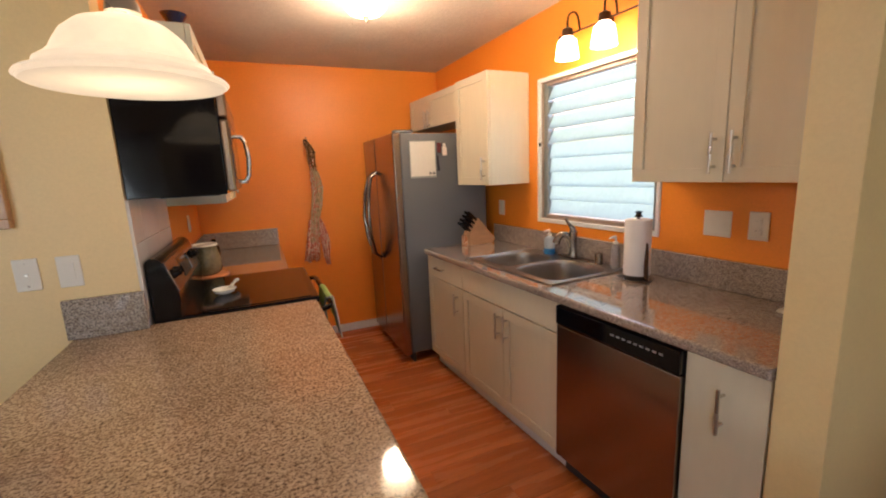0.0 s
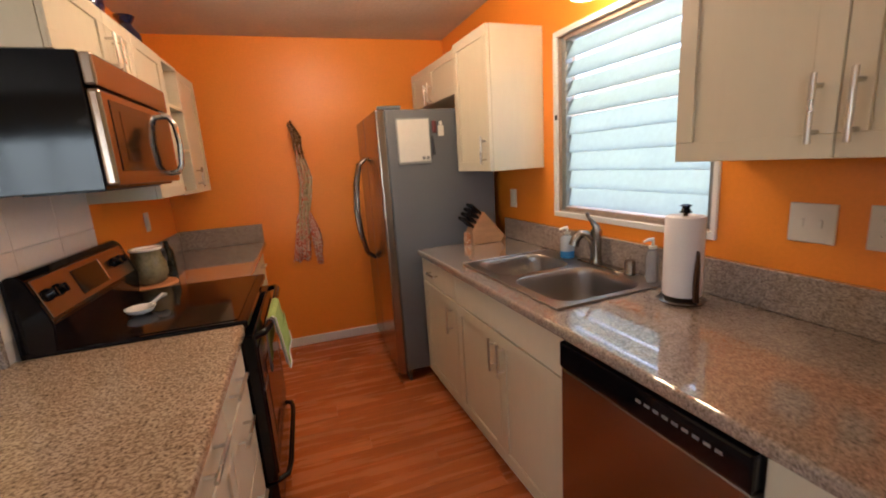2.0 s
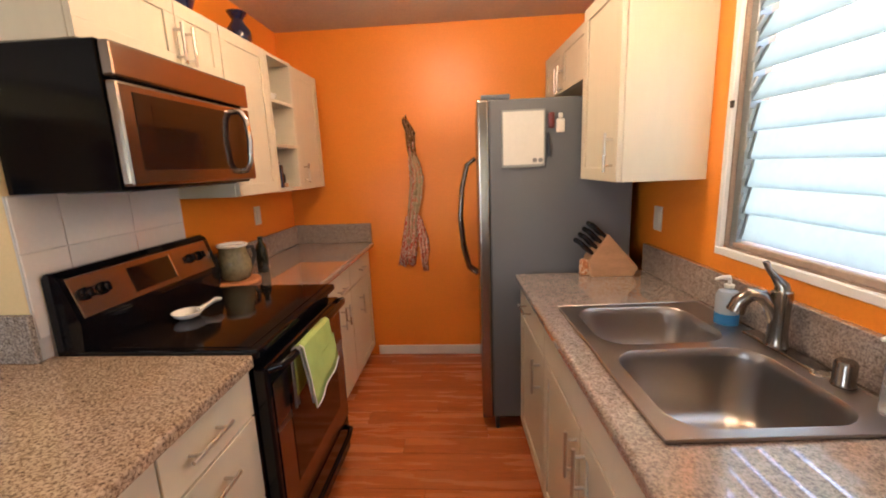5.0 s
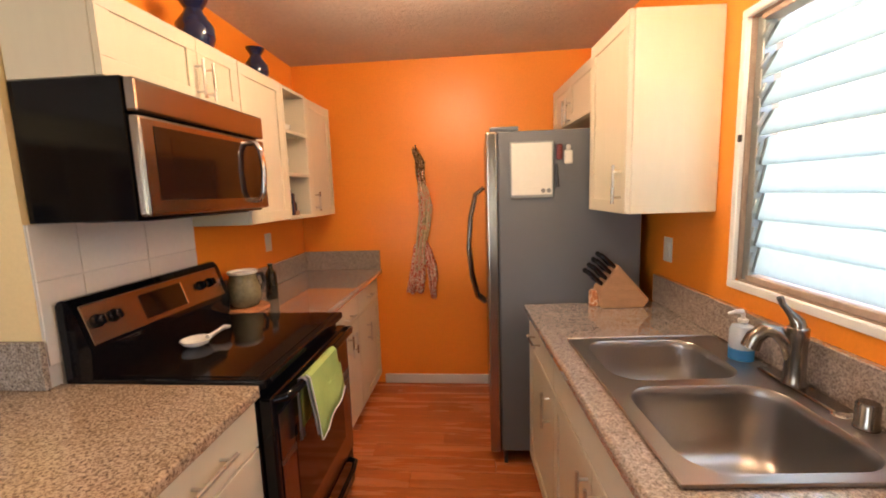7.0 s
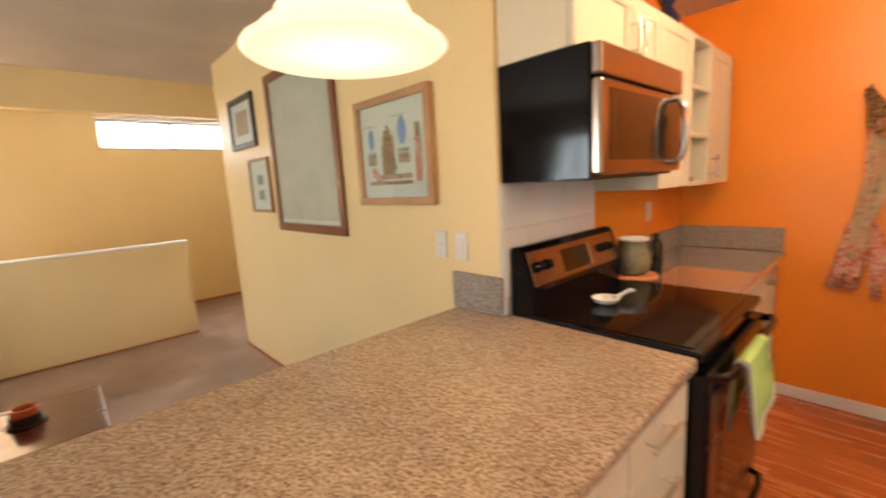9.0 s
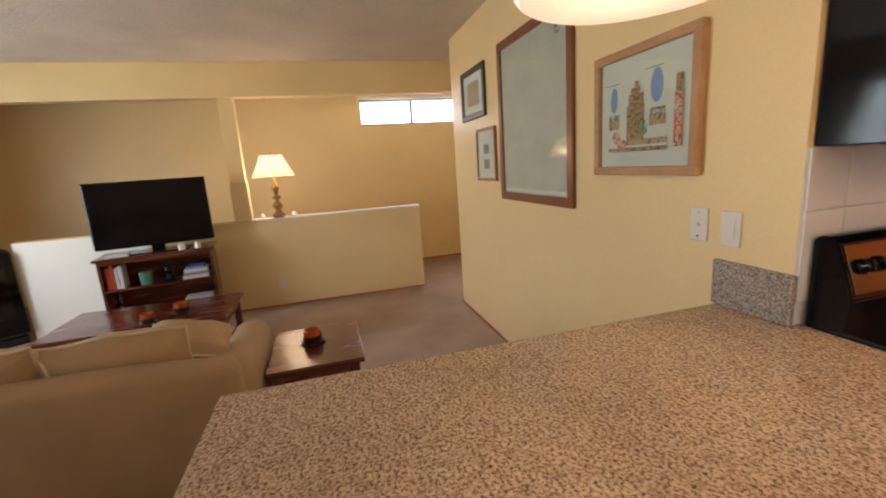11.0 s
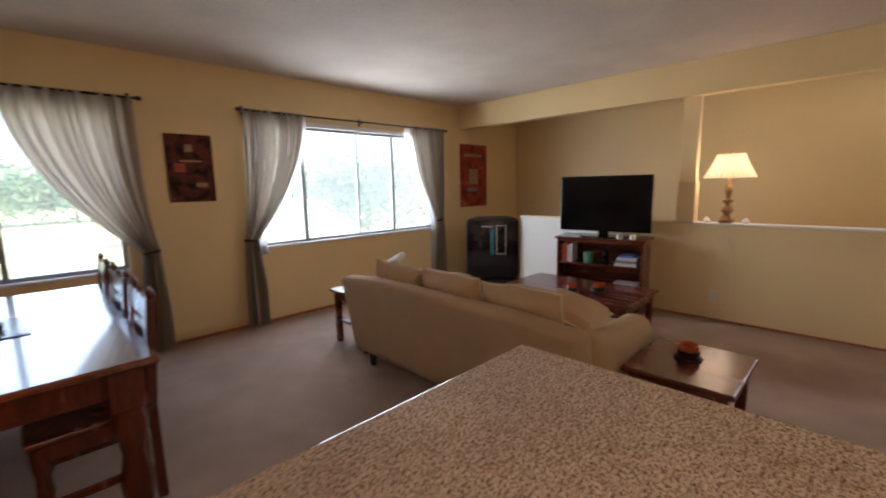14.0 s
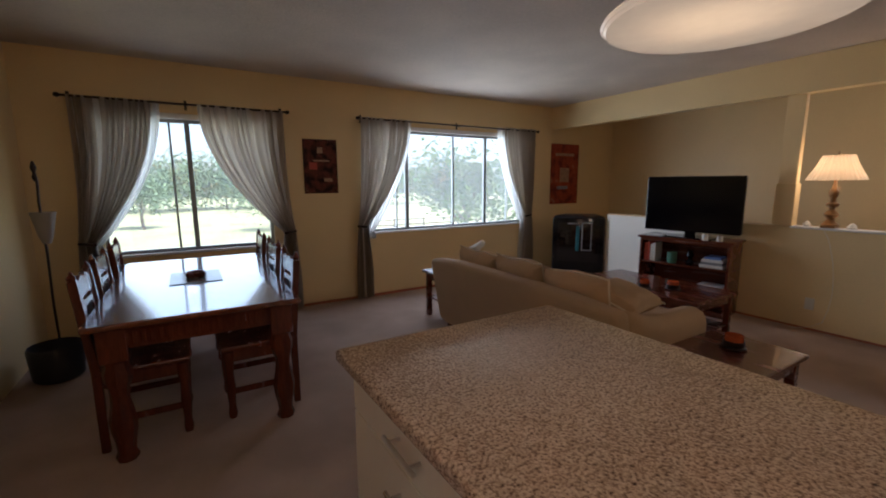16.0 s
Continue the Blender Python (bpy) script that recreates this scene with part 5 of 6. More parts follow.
def cloth_strip(points, width, material, name, label, folds=3, depth=0.015):
    width *= 1.4
    """A hanging gathered strip of cloth; points are (x, z, half width factor)."""
    b = bmesh.new()
    n, grid = 18, []
    for x, z, f in points:
        row = []
        for i in range(n + 1):
            u_ = i / n * 2 - 1
            a = (u_ + 1) * math.pi * folds
            row.append(b.verts.new((x + u_ * width * f, KY1 - 0.022 - depth * (0.5 + 0.5 * math.sin(a + z * 5)), z + 0.01 * math.sin(u_ * 7 + z * 9))))
        grid.append(row)
    for p, q in zip(grid, grid[1:]):
        for i in range(n):
            b.faces.new((p[i], p[i + 1], q[i + 1], q[i]))
    o = part(name, b, material, ap, label, smooth=True)
    md = o.modifiers.new("thickness", "SOLIDIFY")
    md.thickness = 0.002


cloth_strip([(3.541, 1.80, 0.5), (3.555, 1.76, 0.8), (3.580, 1.70, 1.0), (3.578, 1.61, 0.9), (3.590, 1.53, 0.8)], 0.026, NECKCLOTH, "neck_band", "dark patterned neck loop", 2, 0.03)
cloth_strip([(3.585, 1.56, 0.5), (3.600, 1.48, 0.8), (3.612, 1.38, 1.0), (3.590, 1.24, 1.0), (3.562, 1.10, 0.8), (3.556, 1.04, 0.9), (3.545, 0.96, 1.0), (3.54, 0.90, 0.7)], 0.034, APRON, "bib", "muted beige and green floral panel", 3, 0.03)
cloth_strip([(3.582, 1.64, 0.5), (3.572, 1.50, 0.5), (3.572, 1.30, 0.45), (3.560, 1.15, 0.6), (3.548, 1.08, 1.3), (3.540, 0.99, 1.5), (3.522, 0.85, 1.9), (3.500, 0.73, 2.1)], 0.023, APRONRED, "skirt", "light rust-red spotted cloth", 4, 0.022)
cloth_strip([(3.590, 1.12, 0.7), (3.612, 1.06, 0.9), (3.632, 0.94, 1.3), (3.642, 0.84, 1.2), (3.638, 0.76, 0.8), (3.646, 0.69, 0.6)], 0.022, APRONRED, "tie", "rust-red spotted tie", 3, 0.025)
part("tray", box(4.745, 4.865, 3.30, 3.515, CT + 0.001, CT + 0.013, 0.003), PAPER, label="shallow pale tray lying on the worktop by the wall", category="tray")

# the sink wall and all that stands along it runs 3.5 degrees out of square
SKEW = Matrix.Translation((KX1, 5.05, 0)) @ pose(0, 0, 0, 0, 0, 3.5) @ Matrix.Translation((-KX1, -5.05, 0))
east = {"wall_east_kitchen", "wall_stub"}
stay = ("refrigerator", "whiteboard", "magnet", "marker_pen", "ceiling", "floor", "ground", "ceiling_light", "camera", "daylight", "bulb", "sconce", "sun", "baseboard", "apron")
for ob in [o for o in scene.objects if o.parent is None]:
    p = ob.location
    if ob.name in east or (p.x > 4.3 and p.y > 3.1 and not ob.name.startswith(stay)):
        out = 0.022 if ob.name.startswith(("wall_east", "wall_cabinet", "window_4", "wall_light")) else 0.0
        ob.matrix_basis = Matrix.Translation((out, 0, 0)) @ SKEW @ ob.matrix_basis

# ---- living room ----


def drape(name, x_out, x_in, x_tie, z_top, z_tie, material, label, folds=9, width=0.13, tail=0.22, y=-0.60, z_bot=0.02):
    """A curtain gathered to a tie-back, with a hanging tail. x_out is its outer edge."""
    th = thing(name, ((x_out + x_in) / 2, y, z_bot), label, "curtain", "curtains at the living room windows")
    b = bmesh.new()
    n, grid, sg = 90, [], (1 if x_in > x_out else -1)
    rows = [z_top + 0.03 - (z_top + 0.03 - z_tie) * i / 22 for i in range(23)] + [z_tie - (z_tie - z_bot) * i / 12 for i in range(1, 13)]
    for z in rows:
        if z >= z_tie:
            s = (z_top - z) / (z_top - z_tie)
            s = max(0, s)
            e = s ** 1.9
            xi = x_in + (x_tie + sg * width * 0.6 - x_in) * e
            xo = x_out + (x_tie - sg * width * 0.4 - x_out) * s ** 3
            amp = 0.028 * (1 - 0.45 * e)
        else:
            s = (z_tie - z) / (z_tie - z_bot)
            w = width + (tail - width) * min(1, s * 1.6)
            xi, xo = x_tie + sg * w * 0.6, x_tie - sg * w * 0.4
            amp = 0.022
        row = []
        for i in range(n + 1):
            u_ = i / n
            ph = (u_ + 0.05 * math.sin(u_ * 7.3 + x_out * 3) + 0.03 * math.sin(u_ * 17 + x_in)) * folds * 2 * math.pi
            row.append(b.verts.new((xo + (xi - xo) * u_, y + amp * math.sin(ph + 0.6 * math.sin(z * 3)) + 0.4 * amp * math.sin(ph * 2.3 + z), z)))
        grid.append(row)
    for p, q in zip(grid, grid[1:]):
        for i in range(n):
            b.faces.new((p[i], p[i + 1], q[i + 1], q[i]))
    o = part("cloth", b, material, th, smooth=True)
    if material is CURTAIN:
        part("tie_back", lathe([(width * 0.52, -0.012), (width * 0.55, 0), (width * 0.52, 0.012)], n=20, m=pose(x_tie + sg * 0.01, y, z_tie, 0, 8 * sg, 0) @ Matrix.Diagonal((1, 0.55, 1, 1))), IRON, th, "dark braided tie-back", smooth=True)
    return th


drape("curtain", 4.52, 3.93, 4.52, 2.165, 0.90, CURTAIN, "taupe curtain tied back beside the dining table window")
drape("curtain", 2.76, 3.55, 2.74, 2.165, 0.90, CURTAIN, "taupe curtain swept across and tied back over the dining table window")
drape("curtain", 1.89, 1.26, 1.91, 2.175, 0.91, CURTAIN, "taupe curtain tied back beside the sofa window")
drape("curtain", -0.90, -0.27, -0.80, 2.185, 0.93, CURTAIN, "taupe curtain tied back near the framed red poster")
drape("sheer_curtain", 4.50, 3.86, 4.50, 2.17, 0.84, SHEER, "white sheer curtain pulled aside behind the taupe curtain", 7, 0.10, 0.14, -0.645, 0.75)
drape("sheer_curtain", 1.80, 1.20, 1.80, 2.18, 0.84, SHEER, "white sheer curtain pulled aside behind the taupe curtain", 7, 0.10, 0.14, -0.645, 0.75)
drape("sheer_curtain", -0.84, -0.18, -0.72, 2.18, 0.84, SHEER, "white sheer curtain pulled aside behind the taupe curtain", 7, 0.10, 0.14, -0.645, 0.10)
for x0, x1, lb in ((2.71, 4.58, "dark bronze curtain rod over the dining table window"), (-0.94, 1.92, "dark bronze curtain rod over the sofa window")):
    r = thing("curtain_rod", ((x0 + x1) / 2, -0.6, 2.19), lb, "curtain rod")
    part("rod", tube([(x0, -0.60, 2.19), (x1, -0.60, 2.19)], 0.010, 10), IRON, r, smooth=True)
    for x in (x0, x1):
        part("finial", lathe([(0.004, -0.02), (0.02, -0.012), (0.024, 0), (0.02, 0.012), (0.004, 0.02)], (x, -0.60, 2.19), 14), IRON, r, smooth=True)
    for x in (x0 + 0.06, (x0 + x1) / 2, x1 - 0.06):
        b = box(x - 0.012, x + 0.012, LY0 + 0.001, LY0 + 0.008, 2.145, 2.235, 0.002)
        b = tube([(x, LY0 + 0.008, 2.18), (x, -0.60, 2.178)], 0.007, 8, bm=b)
        part("bracket", b, IRON, r, smooth=True)


def picture(name, axis, at, out, u0, u1, z0, z1, w, frame_mat, label, inner, category="picture", glass=True, depth=0.022):
    """A framed picture on a wall; inner is a list of (name, material, u0, u1, z0, z1) in shares of the sheet."""
    c = ((u0 + u1) / 2, at, z0) if axis == "y" else (at, (u0 + u1) / 2, z0)
    p = thing(name, c, label, category)

    def q(a, b_, c_, d_, e0, e1, bev=0.0, bm=None):
        lo, hi = sorted((at + out * e0, at + out * e1))
        return box(a, b_, lo, hi, c_, d_, bev, bm=bm) if axis == "y" else box(lo, hi, a, b_, c_, d_, bev, bm=bm)
    for a, b_, c_, d_ in ((u0, u1, z0, z0 + w), (u0, u1, z1 - w, z1), (u0, u0 + w, z0 + w, z1 - w), (u1 - w, u1, z0 + w, z1 - w)):
        part("frame", q(a, b_, c_, d_, 0.001, depth, 0.003), frame_mat, p)
    part("sheet", q(u0 + w, u1 - w, z0 + w, z1 - w, 0.002, depth * 0.4), inner[0][1], p)
    W, H = u1 - u0 - 2 * w, z1 - z0 - 2 * w
    for k, (nm, mt, a, b_, c_, d_, *form) in enumerate(inner[1:]):
        if form:
            uc, zc, ur, zr = u0 + w + (a + b_) / 2 * W, z0 + w + (c_ + d_) / 2 * H, (b_ - a) / 2 * W, (d_ - c_) / 2 * H
            m_ = Matrix.Translation((uc, at + out * (depth * 0.4 + 0.0006 + 0.0003 * k), zc)) @ Matrix.Diagonal((ur, 1, zr, 1)) @ pose(0, 0, 0, 90, 0, 0)
            part(nm, lathe([(1, -0.0002), (1, 0.0002)], n=20, m=m_), mt, p)
            continue
        part(nm, q(u0 + w + a * W, u0 + w + b_ * W, z0 + w + c_ * H, z0 + w + d_ * H, depth * 0.4 + 0.0004 + 0.0003 * k, depth * 0.4 + 0.0009 + 0.0003 * k), mt, p)
    if glass:
        g = part("glass", q(u0 + w, u1 - w, z0 + w, z1 - w, depth * 0.75, depth * 0.75 + 0.002), PICGLASS, p)
        g.visible_shadow = False
    return p


picture("picture", "y", KY0, -1, 0.605, 1.545, 1.17, 2.235, 0.055, FRAMEWOOD, "large faded chart in a red-brown wooden frame", [("sheet", MAPPAPER), ("chart_border", PAPER, 0.01, 0.99, 0.01, 0.03), ("chart_inset", SAGE, 0.84, 0.90, 0.90, 0.95)])
TOWERWASH = patterned("umber_tower_wash", [(0.36, (0.12, 0.06, 0.035)), (0.46, (0.30, 0.18, 0.09)), (0.56, (0.42, 0.28, 0.16)), (0.66, (0.20, 0.11, 0.06))], 60, 0.65)
castle = [("sheet", PAPER), ("sky_patch", PALEBLUE, 0.12, 0.21, 0.52, 0.76, "oval"), ("sky_patch", PALEBLUE, 0.59, 0.72, 0.55, 0.84, "oval"), ("cornice", GREY, 0.06, 0.24, 0.785, 0.793), ("cornice", GREY, 0.52, 0.72, 0.845, 0.853), ("tower", TOWERWASH, 0.33, 0.53, 0.24, 0.56), ("tower", TOWERWASH, 0.35, 0.52, 0.56, 0.66), ("turret", TOWERWASH, 0.38, 0.48, 0.66, 0.72), ("turret", TOWERWASH, 0.42, 0.46, 0.72, 0.77), ("house", SANDWASH, 0.11, 0.24, 0.36, 0.45), ("hill", SAGE, 0.11, 0.25, 0.45, 0.50), ("house", SANDWASH, 0.59, 0.76, 0.36, 0.45), ("hill", SAGE, 0.60, 0.75, 0.45, 0.51), ("tree", SAGE, 0.50, 0.57, 0.27, 0.42, "oval"), ("flowers", ROSEWASH, 0.16, 0.26, 0.22, 0.34, "oval"), ("flowers", ROSEWASH, 0.22, 0.34, 0.17, 0.26, "oval"), ("wall_band", SANDWASH, 0.33, 0.78, 0.20, 0.25), ("foreground", SANDWASH, 0.11, 0.78, 0.14, 0.18), ("banner", ROSEWASH, 0.84, 0.92, 0.16, 0.60), ("banner", TOWERWASH, 0.85, 0.91, 0.60, 0.74)]
picture("picture", "y", KY0, -1, 1.745, 2.32, 1.352, 1.862, 0.035, FRAMEHONEY, "pale castle watercolour in a honey-coloured wooden frame", castle, depth=0.034)
picture("picture", "y", KY0, -1, -0.21, 0.34, 1.80, 2.20, 0.045, FRAMEDARK, "small ochre print in a near-black frame", [("sheet", PAPER), ("print", PRINT_O, 0.2, 0.8, 0.2, 0.8)])
picture("picture", "y", KY0, -1, 0.11, 0.51, 1.295, 1.705, 0.022, FRAMEPALE, "two small photographs in a thin wooden frame", [("sheet", PAPER), ("photograph", GREY, 0.34, 0.66, 0.52, 0.72), ("photograph", GREY, 0.34, 0.66, 0.20, 0.40)])
picture("poster", "y", LY0, 1, 2.165, 2.55, 1.32, 1.93, 0.02, POSTER_D, "dark brown and red poster between the two windows", [("sheet", POSTER_D), ("figure_shape", PRINT_O, 0.12, 0.4, 0.20, 0.27), ("round_shape", PRINT_O, 0.42, 0.6, 0.76, 0.88), ("bar", PRINT_O, 0.2, 0.75, 0.60, 0.63), ("bar", RED, 0.62, 0.88, 0.44, 0.58)], "poster", False, 0.014)
picture("poster", "y", LY0, 1, -1.94, -1.31, 1.08, 2.04, 0.05, POSTER_R, "brick-red poster with a pale centre in a dark corner", [("sheet", POSTER_R), ("title_bar", PRINT_O, 0.1, 0.9, 0.84, 0.89), ("pale_shape", PRINT_O, 0.3, 0.7, 0.35, 0.62), ("pale_shape", GREY, 0.35, 0.8, 0.22, 0.28)], "poster", False, 0.014)

# sofa
SXB, SXF, SYA, SYB = 1.74, 0.80, 0.92, 2.90
sf = thing("sofa", (1.27, 1.87, 0), "tan upholstered three-seat sofa seen from behind", "sofa")


def soft(x0, x1, y0, y1, z0, z1, r, puff=0.0, m=None, noise_amt=0.0):
    """A padded block with full round edges, slightly swollen."""
    b = box(x0, x1, y0, y1, z0, z1, r, 4)
    bmesh.ops.subdivide_edges(b, edges=[e for e in b.edges if e.calc_length() > 0.12], cuts=5, use_grid_fill=True)
    c = Vector(((x0 + x1) / 2, (y0 + y1) / 2, (z0 + z1) / 2))
    h = Vector(((x1 - x0) / 2, (y1 - y0) / 2, (z1 - z0) / 2))
    for v in b.verts:
        d = v.co - c
        u_ = Vector((d.x / h.x, d.y / h.y, d.z / h.z))
        f = Vector((1 - u_.y ** 2 * 0.5 - u_.z ** 2 * 0.5, 1 - u_.x ** 2 * 0.5 - u_.z ** 2 * 0.5, 1 - u_.x ** 2 * 0.5 - u_.y ** 2 * 0.5))
        v.co += Vector((u_.x * f.x, u_.y * f.y, u_.z * f.z)) * puff + noise.noise_vector(v.co * 5) * noise_amt
    if m is not None:
        bmesh.ops.transform(b, matrix=m, verts=b.verts)
    return b


def cushion_(name, parent, w, h, t_, m, label, seed, category="", corner=0.05, lift=0.5):
    """A stuffed cushion in its y-z plane with a seam all round, standing on its lower edge."""
    b = bmesh.new()
    n = 14
    sides = []
    seam = []
    for s_ in (-1, 1):
        g_ = []
        for i_ in range(n + 1):
            row = []
            for k_ in range(n + 1):
                u_, v_ = i_ / n * 2 - 1, k_ / n * 2 - 1
                x_ = s_ * t_ / 2 * max(0.0, (1 - abs(u_) ** 3.2) * (1 - abs(v_) ** 3.2)) ** 0.42
                y_ = u_ * w / 2 * (1 - corner * (1 - v_ * v_))
                z_ = h * lift + v_ * h / 2 * (1 - corner * 1.3 * (1 - u_ * u_))
                wr = noise.noise(Vector((u_ * 2.2, v_ * 2.2, seed * 3.7 + s_)))
                z_ += 0.014 * noise.noise(Vector((u_ * 1.6, seed * 5.1, 0.3))) * (v_ + 1)
                x_ += 0.014 * wr * (1 - u_ ** 4) * (1 - v_ ** 4)
                row.append(b.verts.new((x_, y_, z_)))
            g_.append(row)
        sides.append(g_)
        for i_ in range(n):
            for k_ in range(n):
                b.faces.new((g_[i_][k_], g_[i_ + 1][k_], g_[i_ + 1][k_ + 1], g_[i_][k_ + 1]))
        if s_ == 1:
            seam = [g_[0][k_].co.copy() for k_ in range(n + 1)] + [g_[i_][n].co.copy() for i_ in range(1, n + 1)] + [g_[n][k_].co.copy() for k_ in range(n - 1, -1, -1)]
    bmesh.ops.remove_doubles(b, verts=b.verts, dist=1e-5)
    bmesh.ops.transform(b, matrix=m, verts=b.verts)
    o_ = part(name, b, CUSHION, parent, label, category, smooth=True)
    part("piping", tube([m @ c for c in seam], 0.0065, 6), PIPING, o_, "pale welted seam", smooth=True)
    return o_


part("frame", soft(SXF + 0.03, SXB - 0.03, SYA + 0.04, SYB - 0.04, 0.12, 0.40, 0.03, 0.004), SOFA, sf, smooth=True)
bb = soft(SXB - 0.17, SXB - 0.01, SYA, SYB, 0.14, 0.765, 0.045, 0.004)
for v in bb.verts:
    v.co.x += 0.10 * max(0, (v.co.z - 0.14) / 0.63)
    e = abs(v.co.y - 1.87) / 1.03
    if v.co.z > 0.5:
        v.co.z -= 0.035 * max(0, e - 0.6) / 0.4
part("back", bb, SOFA, sf, smooth=True)
for ya, yb in ((SYA, SYA + 0.20), (SYB - 0.20, SYB)):
    a = soft(SXF, SXB - 0.14, ya, yb, 0.12, 0.60, 0.085, 0.008)
    for v in a.verts:
        if v.co.z > 0.4:
            v.co.z += 0.13 * max(0, (v.co.x - 1.25) / 0.4) ** 1.5
    part("arm", a, SOFA, sf, "rolled upholstered arm", smooth=True)
for i in range(3):
    ya = SYA + 0.205 + i * 0.522
    part("seat_cushion", soft(SXF + 0.01, SXB - 0.20, ya, ya + 0.518, 0.40, 0.53, 0.045, 0.018), CUSHION, sf, smooth=True)
    part("piping", tube([(SXF + 0.02, ya + 0.03, 0.525), (SXF + 0.02, ya + 0.49, 0.525)], 0.006), SOFA, sf, smooth=True)
    sag = pose(SXB - 0.215, ya + 0.259, 0.555 + 0.010 * (i % 2), 0, 15 + 2 * (i % 2), (1.5, -2, 1)[i])
    cushion_("back_cushion", sf, 0.525, 0.315, 0.20, sag, "plump sagging back cushion with piped edge", i)
for x in (SXF + 0.08, SXB - 0.10):
    for y in (SYA + 0.14, SYB - 0.14):
        part("foot", lathe([(0.028, 0), (0.042, 0.11), (0.042, 0.125)], (x, y, 0.0), 4), IRON, sf, "dark tapered foot")
cushion_("throw_pillow", None, 0.42, 0.38, 0.15, pose(1.32, 2.80, 0.65, 0, -74, 100), "loose tan throw pillow leaning on the sofa arm", 7, "pillow", 0.10)
part("cloth", soft(-0.06, 0.06, -0.07, 0.07, -0.03, 0.03, 0.02, 0.01, m=pose(1.52, 1.25, 0.87, 20, 30, 10), noise_amt=0.04), CLOTHW, label="crumpled white cloth lying on the sofa back", category="cloth", smooth=True)


def low_table(name, x0, x1, y0, y1, z, label, shelf=None, leg=0.05, over=0.03, mt=CHERRY):
    t_ = thing(name, ((x0 + x1) / 2, (y0 + y1) / 2, 0), label, "table")
    part("tabletop", box(x0, x1, y0, y1, z - 0.028, z, 0.008, 2), mt, t_)
    for x in (x0 + over, x1 - over - leg):
        for y in (y0 + over, y1 - over - leg):
            part("leg", box(x, x + leg, y, y + leg, 0, z - 0.029, 0.004), mt, t_)
    b = box(x0 + over + 0.008, x0 + over + 0.026, y0 + over + leg, y1 - over - leg, z - 0.10, z - 0.029)
    b = box(x1 - over - 0.026, x1 - over - 0.008, y0 + over + leg, y1 - over - leg, z - 0.10, z - 0.029, bm=b)
    b = box(x0 + over + leg, x1 - over - leg, y0 + over + 0.008, y0 + over + 0.026, z - 0.10, z - 0.029, bm=b)
    b = box(x0 + over + leg, x1 - over - leg, y1 - over - 0.026, y1 - over - 0.008, z - 0.10, z - 0.029, bm=b)
    part("apron_rail", b, mt, t_)
    if shelf:
        part("shelf", box(x0 + over + 0.01, x1 - over - 0.01, y0 + over + 0.01, y1 - over - 0.01, shelf, shelf + 0.018, 0.003), mt, t_)
    return t_


low_table("end_table", 0.79, 1.38, 2.92, 3.425, 0.47, "dark cherry end table with a lower shelf beside the sofa", 0.13)
low_table("end_table", 0.98, 1.59, 0.33, 0.88, 0.505, "dark cherry end table at the window end of the sofa", 0.20)
low_table("coffee_table", -0.50, 0.20, 1.26, 2.50, 0.44, "dark cherry coffee table in front of the sofa", 0.12)


def candle(x, y, z, s, label):
    c_ = thing("candle_holder", (x, y, z), label, "candle holder")
    part("dish", lathe([(0.045 * s, 0), (0.06 * s, 0.008), (0.056 * s, 0.014), (0.047 * s, 0.016), (0.049 * s, 0.046), (0.046 * s, 0.048), (0.044 * s, 0.018), (0.02 * s, 0.012)], (x, y, z), 22), IRON, c_, smooth=True)
    part("glass", lathe([(0.035 * s, 0.014), (0.043 * s, 0.03), (0.041 * s, 0.08), (0.037 * s, 0.08), (0.034 * s, 0.03)], (x, y, z), 22), ORCANDLE, c_, "orange glass cup", smooth=True)


candle(1.05, 3.15, 0.471, 1.15, "orange glass candle holder on a dark dish on the end table")
candle(0.08, 1.95, 0.441, 1.0, "orange glass candle holder on the coffee table")
candle(-0.10, 2.12, 0.441, 1.2, "orange glass candle holder near the middle of the coffee table")

# television and its stand
TVA = 8.6
M = pose(-0.905, 1.73, 0, 0, 0, TVA) @ Matrix.Diagonal((0.92, 0.97, 0.918, 1))
st = thing("television_stand", (0, 0, 0), "dark cherry open stand with books and ornaments under the television", "television stand")
for nm, q in (("top", (-0.44, 0.02, -0.50, 0.50, 0.862, 0.888)), ("side_panel", (-0.42, 0.0, -0.475, -0.45, 0.0, 0.861)), ("side_panel", (-0.42, 0.0, 0.45, 0.475, 0.0, 0.861)), ("shelf", (-0.41, -0.005, -0.449, 0.449, 0.545, 0.567)), ("shelf", (-0.41, -0.005, -0.449, 0.449, 0.24, 0.262)), ("back_panel", (-0.425, -0.412, -0.449, 0.449, 0.05, 0.861)), ("plinth", (-0.40, -0.01, -0.449, 0.449, 0.0, 0.05)), ("frieze", (-0.02, 0.0, -0.449, 0.449, 0.825, 0.861))):
    part(nm, box(*q, 0.003), CHERRY, st)
st.matrix_basis = M
tv = thing("television", (0, 0, 0), "black flat-screen television on a glossy stand", "television")
part("back_shell", box(-0.05, 0.0, -0.455, 0.455, 0.955, 1.525, 0.012, 2), BLACKMATT, tv)
part("bezel", box(0.001, 0.022, -0.46, 0.46, 0.945, 1.532, 0.010, 2), BLACK, tv, "glossy black bezel")
part("screen", box(0.0222, 0.024, -0.435, 0.435, 0.975, 1.508, 0.0008), TVGLASS, tv, "dark glossy screen")
part("neck", box(-0.04, -0.005, -0.05, 0.05, 0.896, 0.96, 0.004), BLACK, tv)
part("foot", box(-0.14, 0.12, -0.24, 0.24, 0.889, 0.898, 0.004), BLACK, tv)
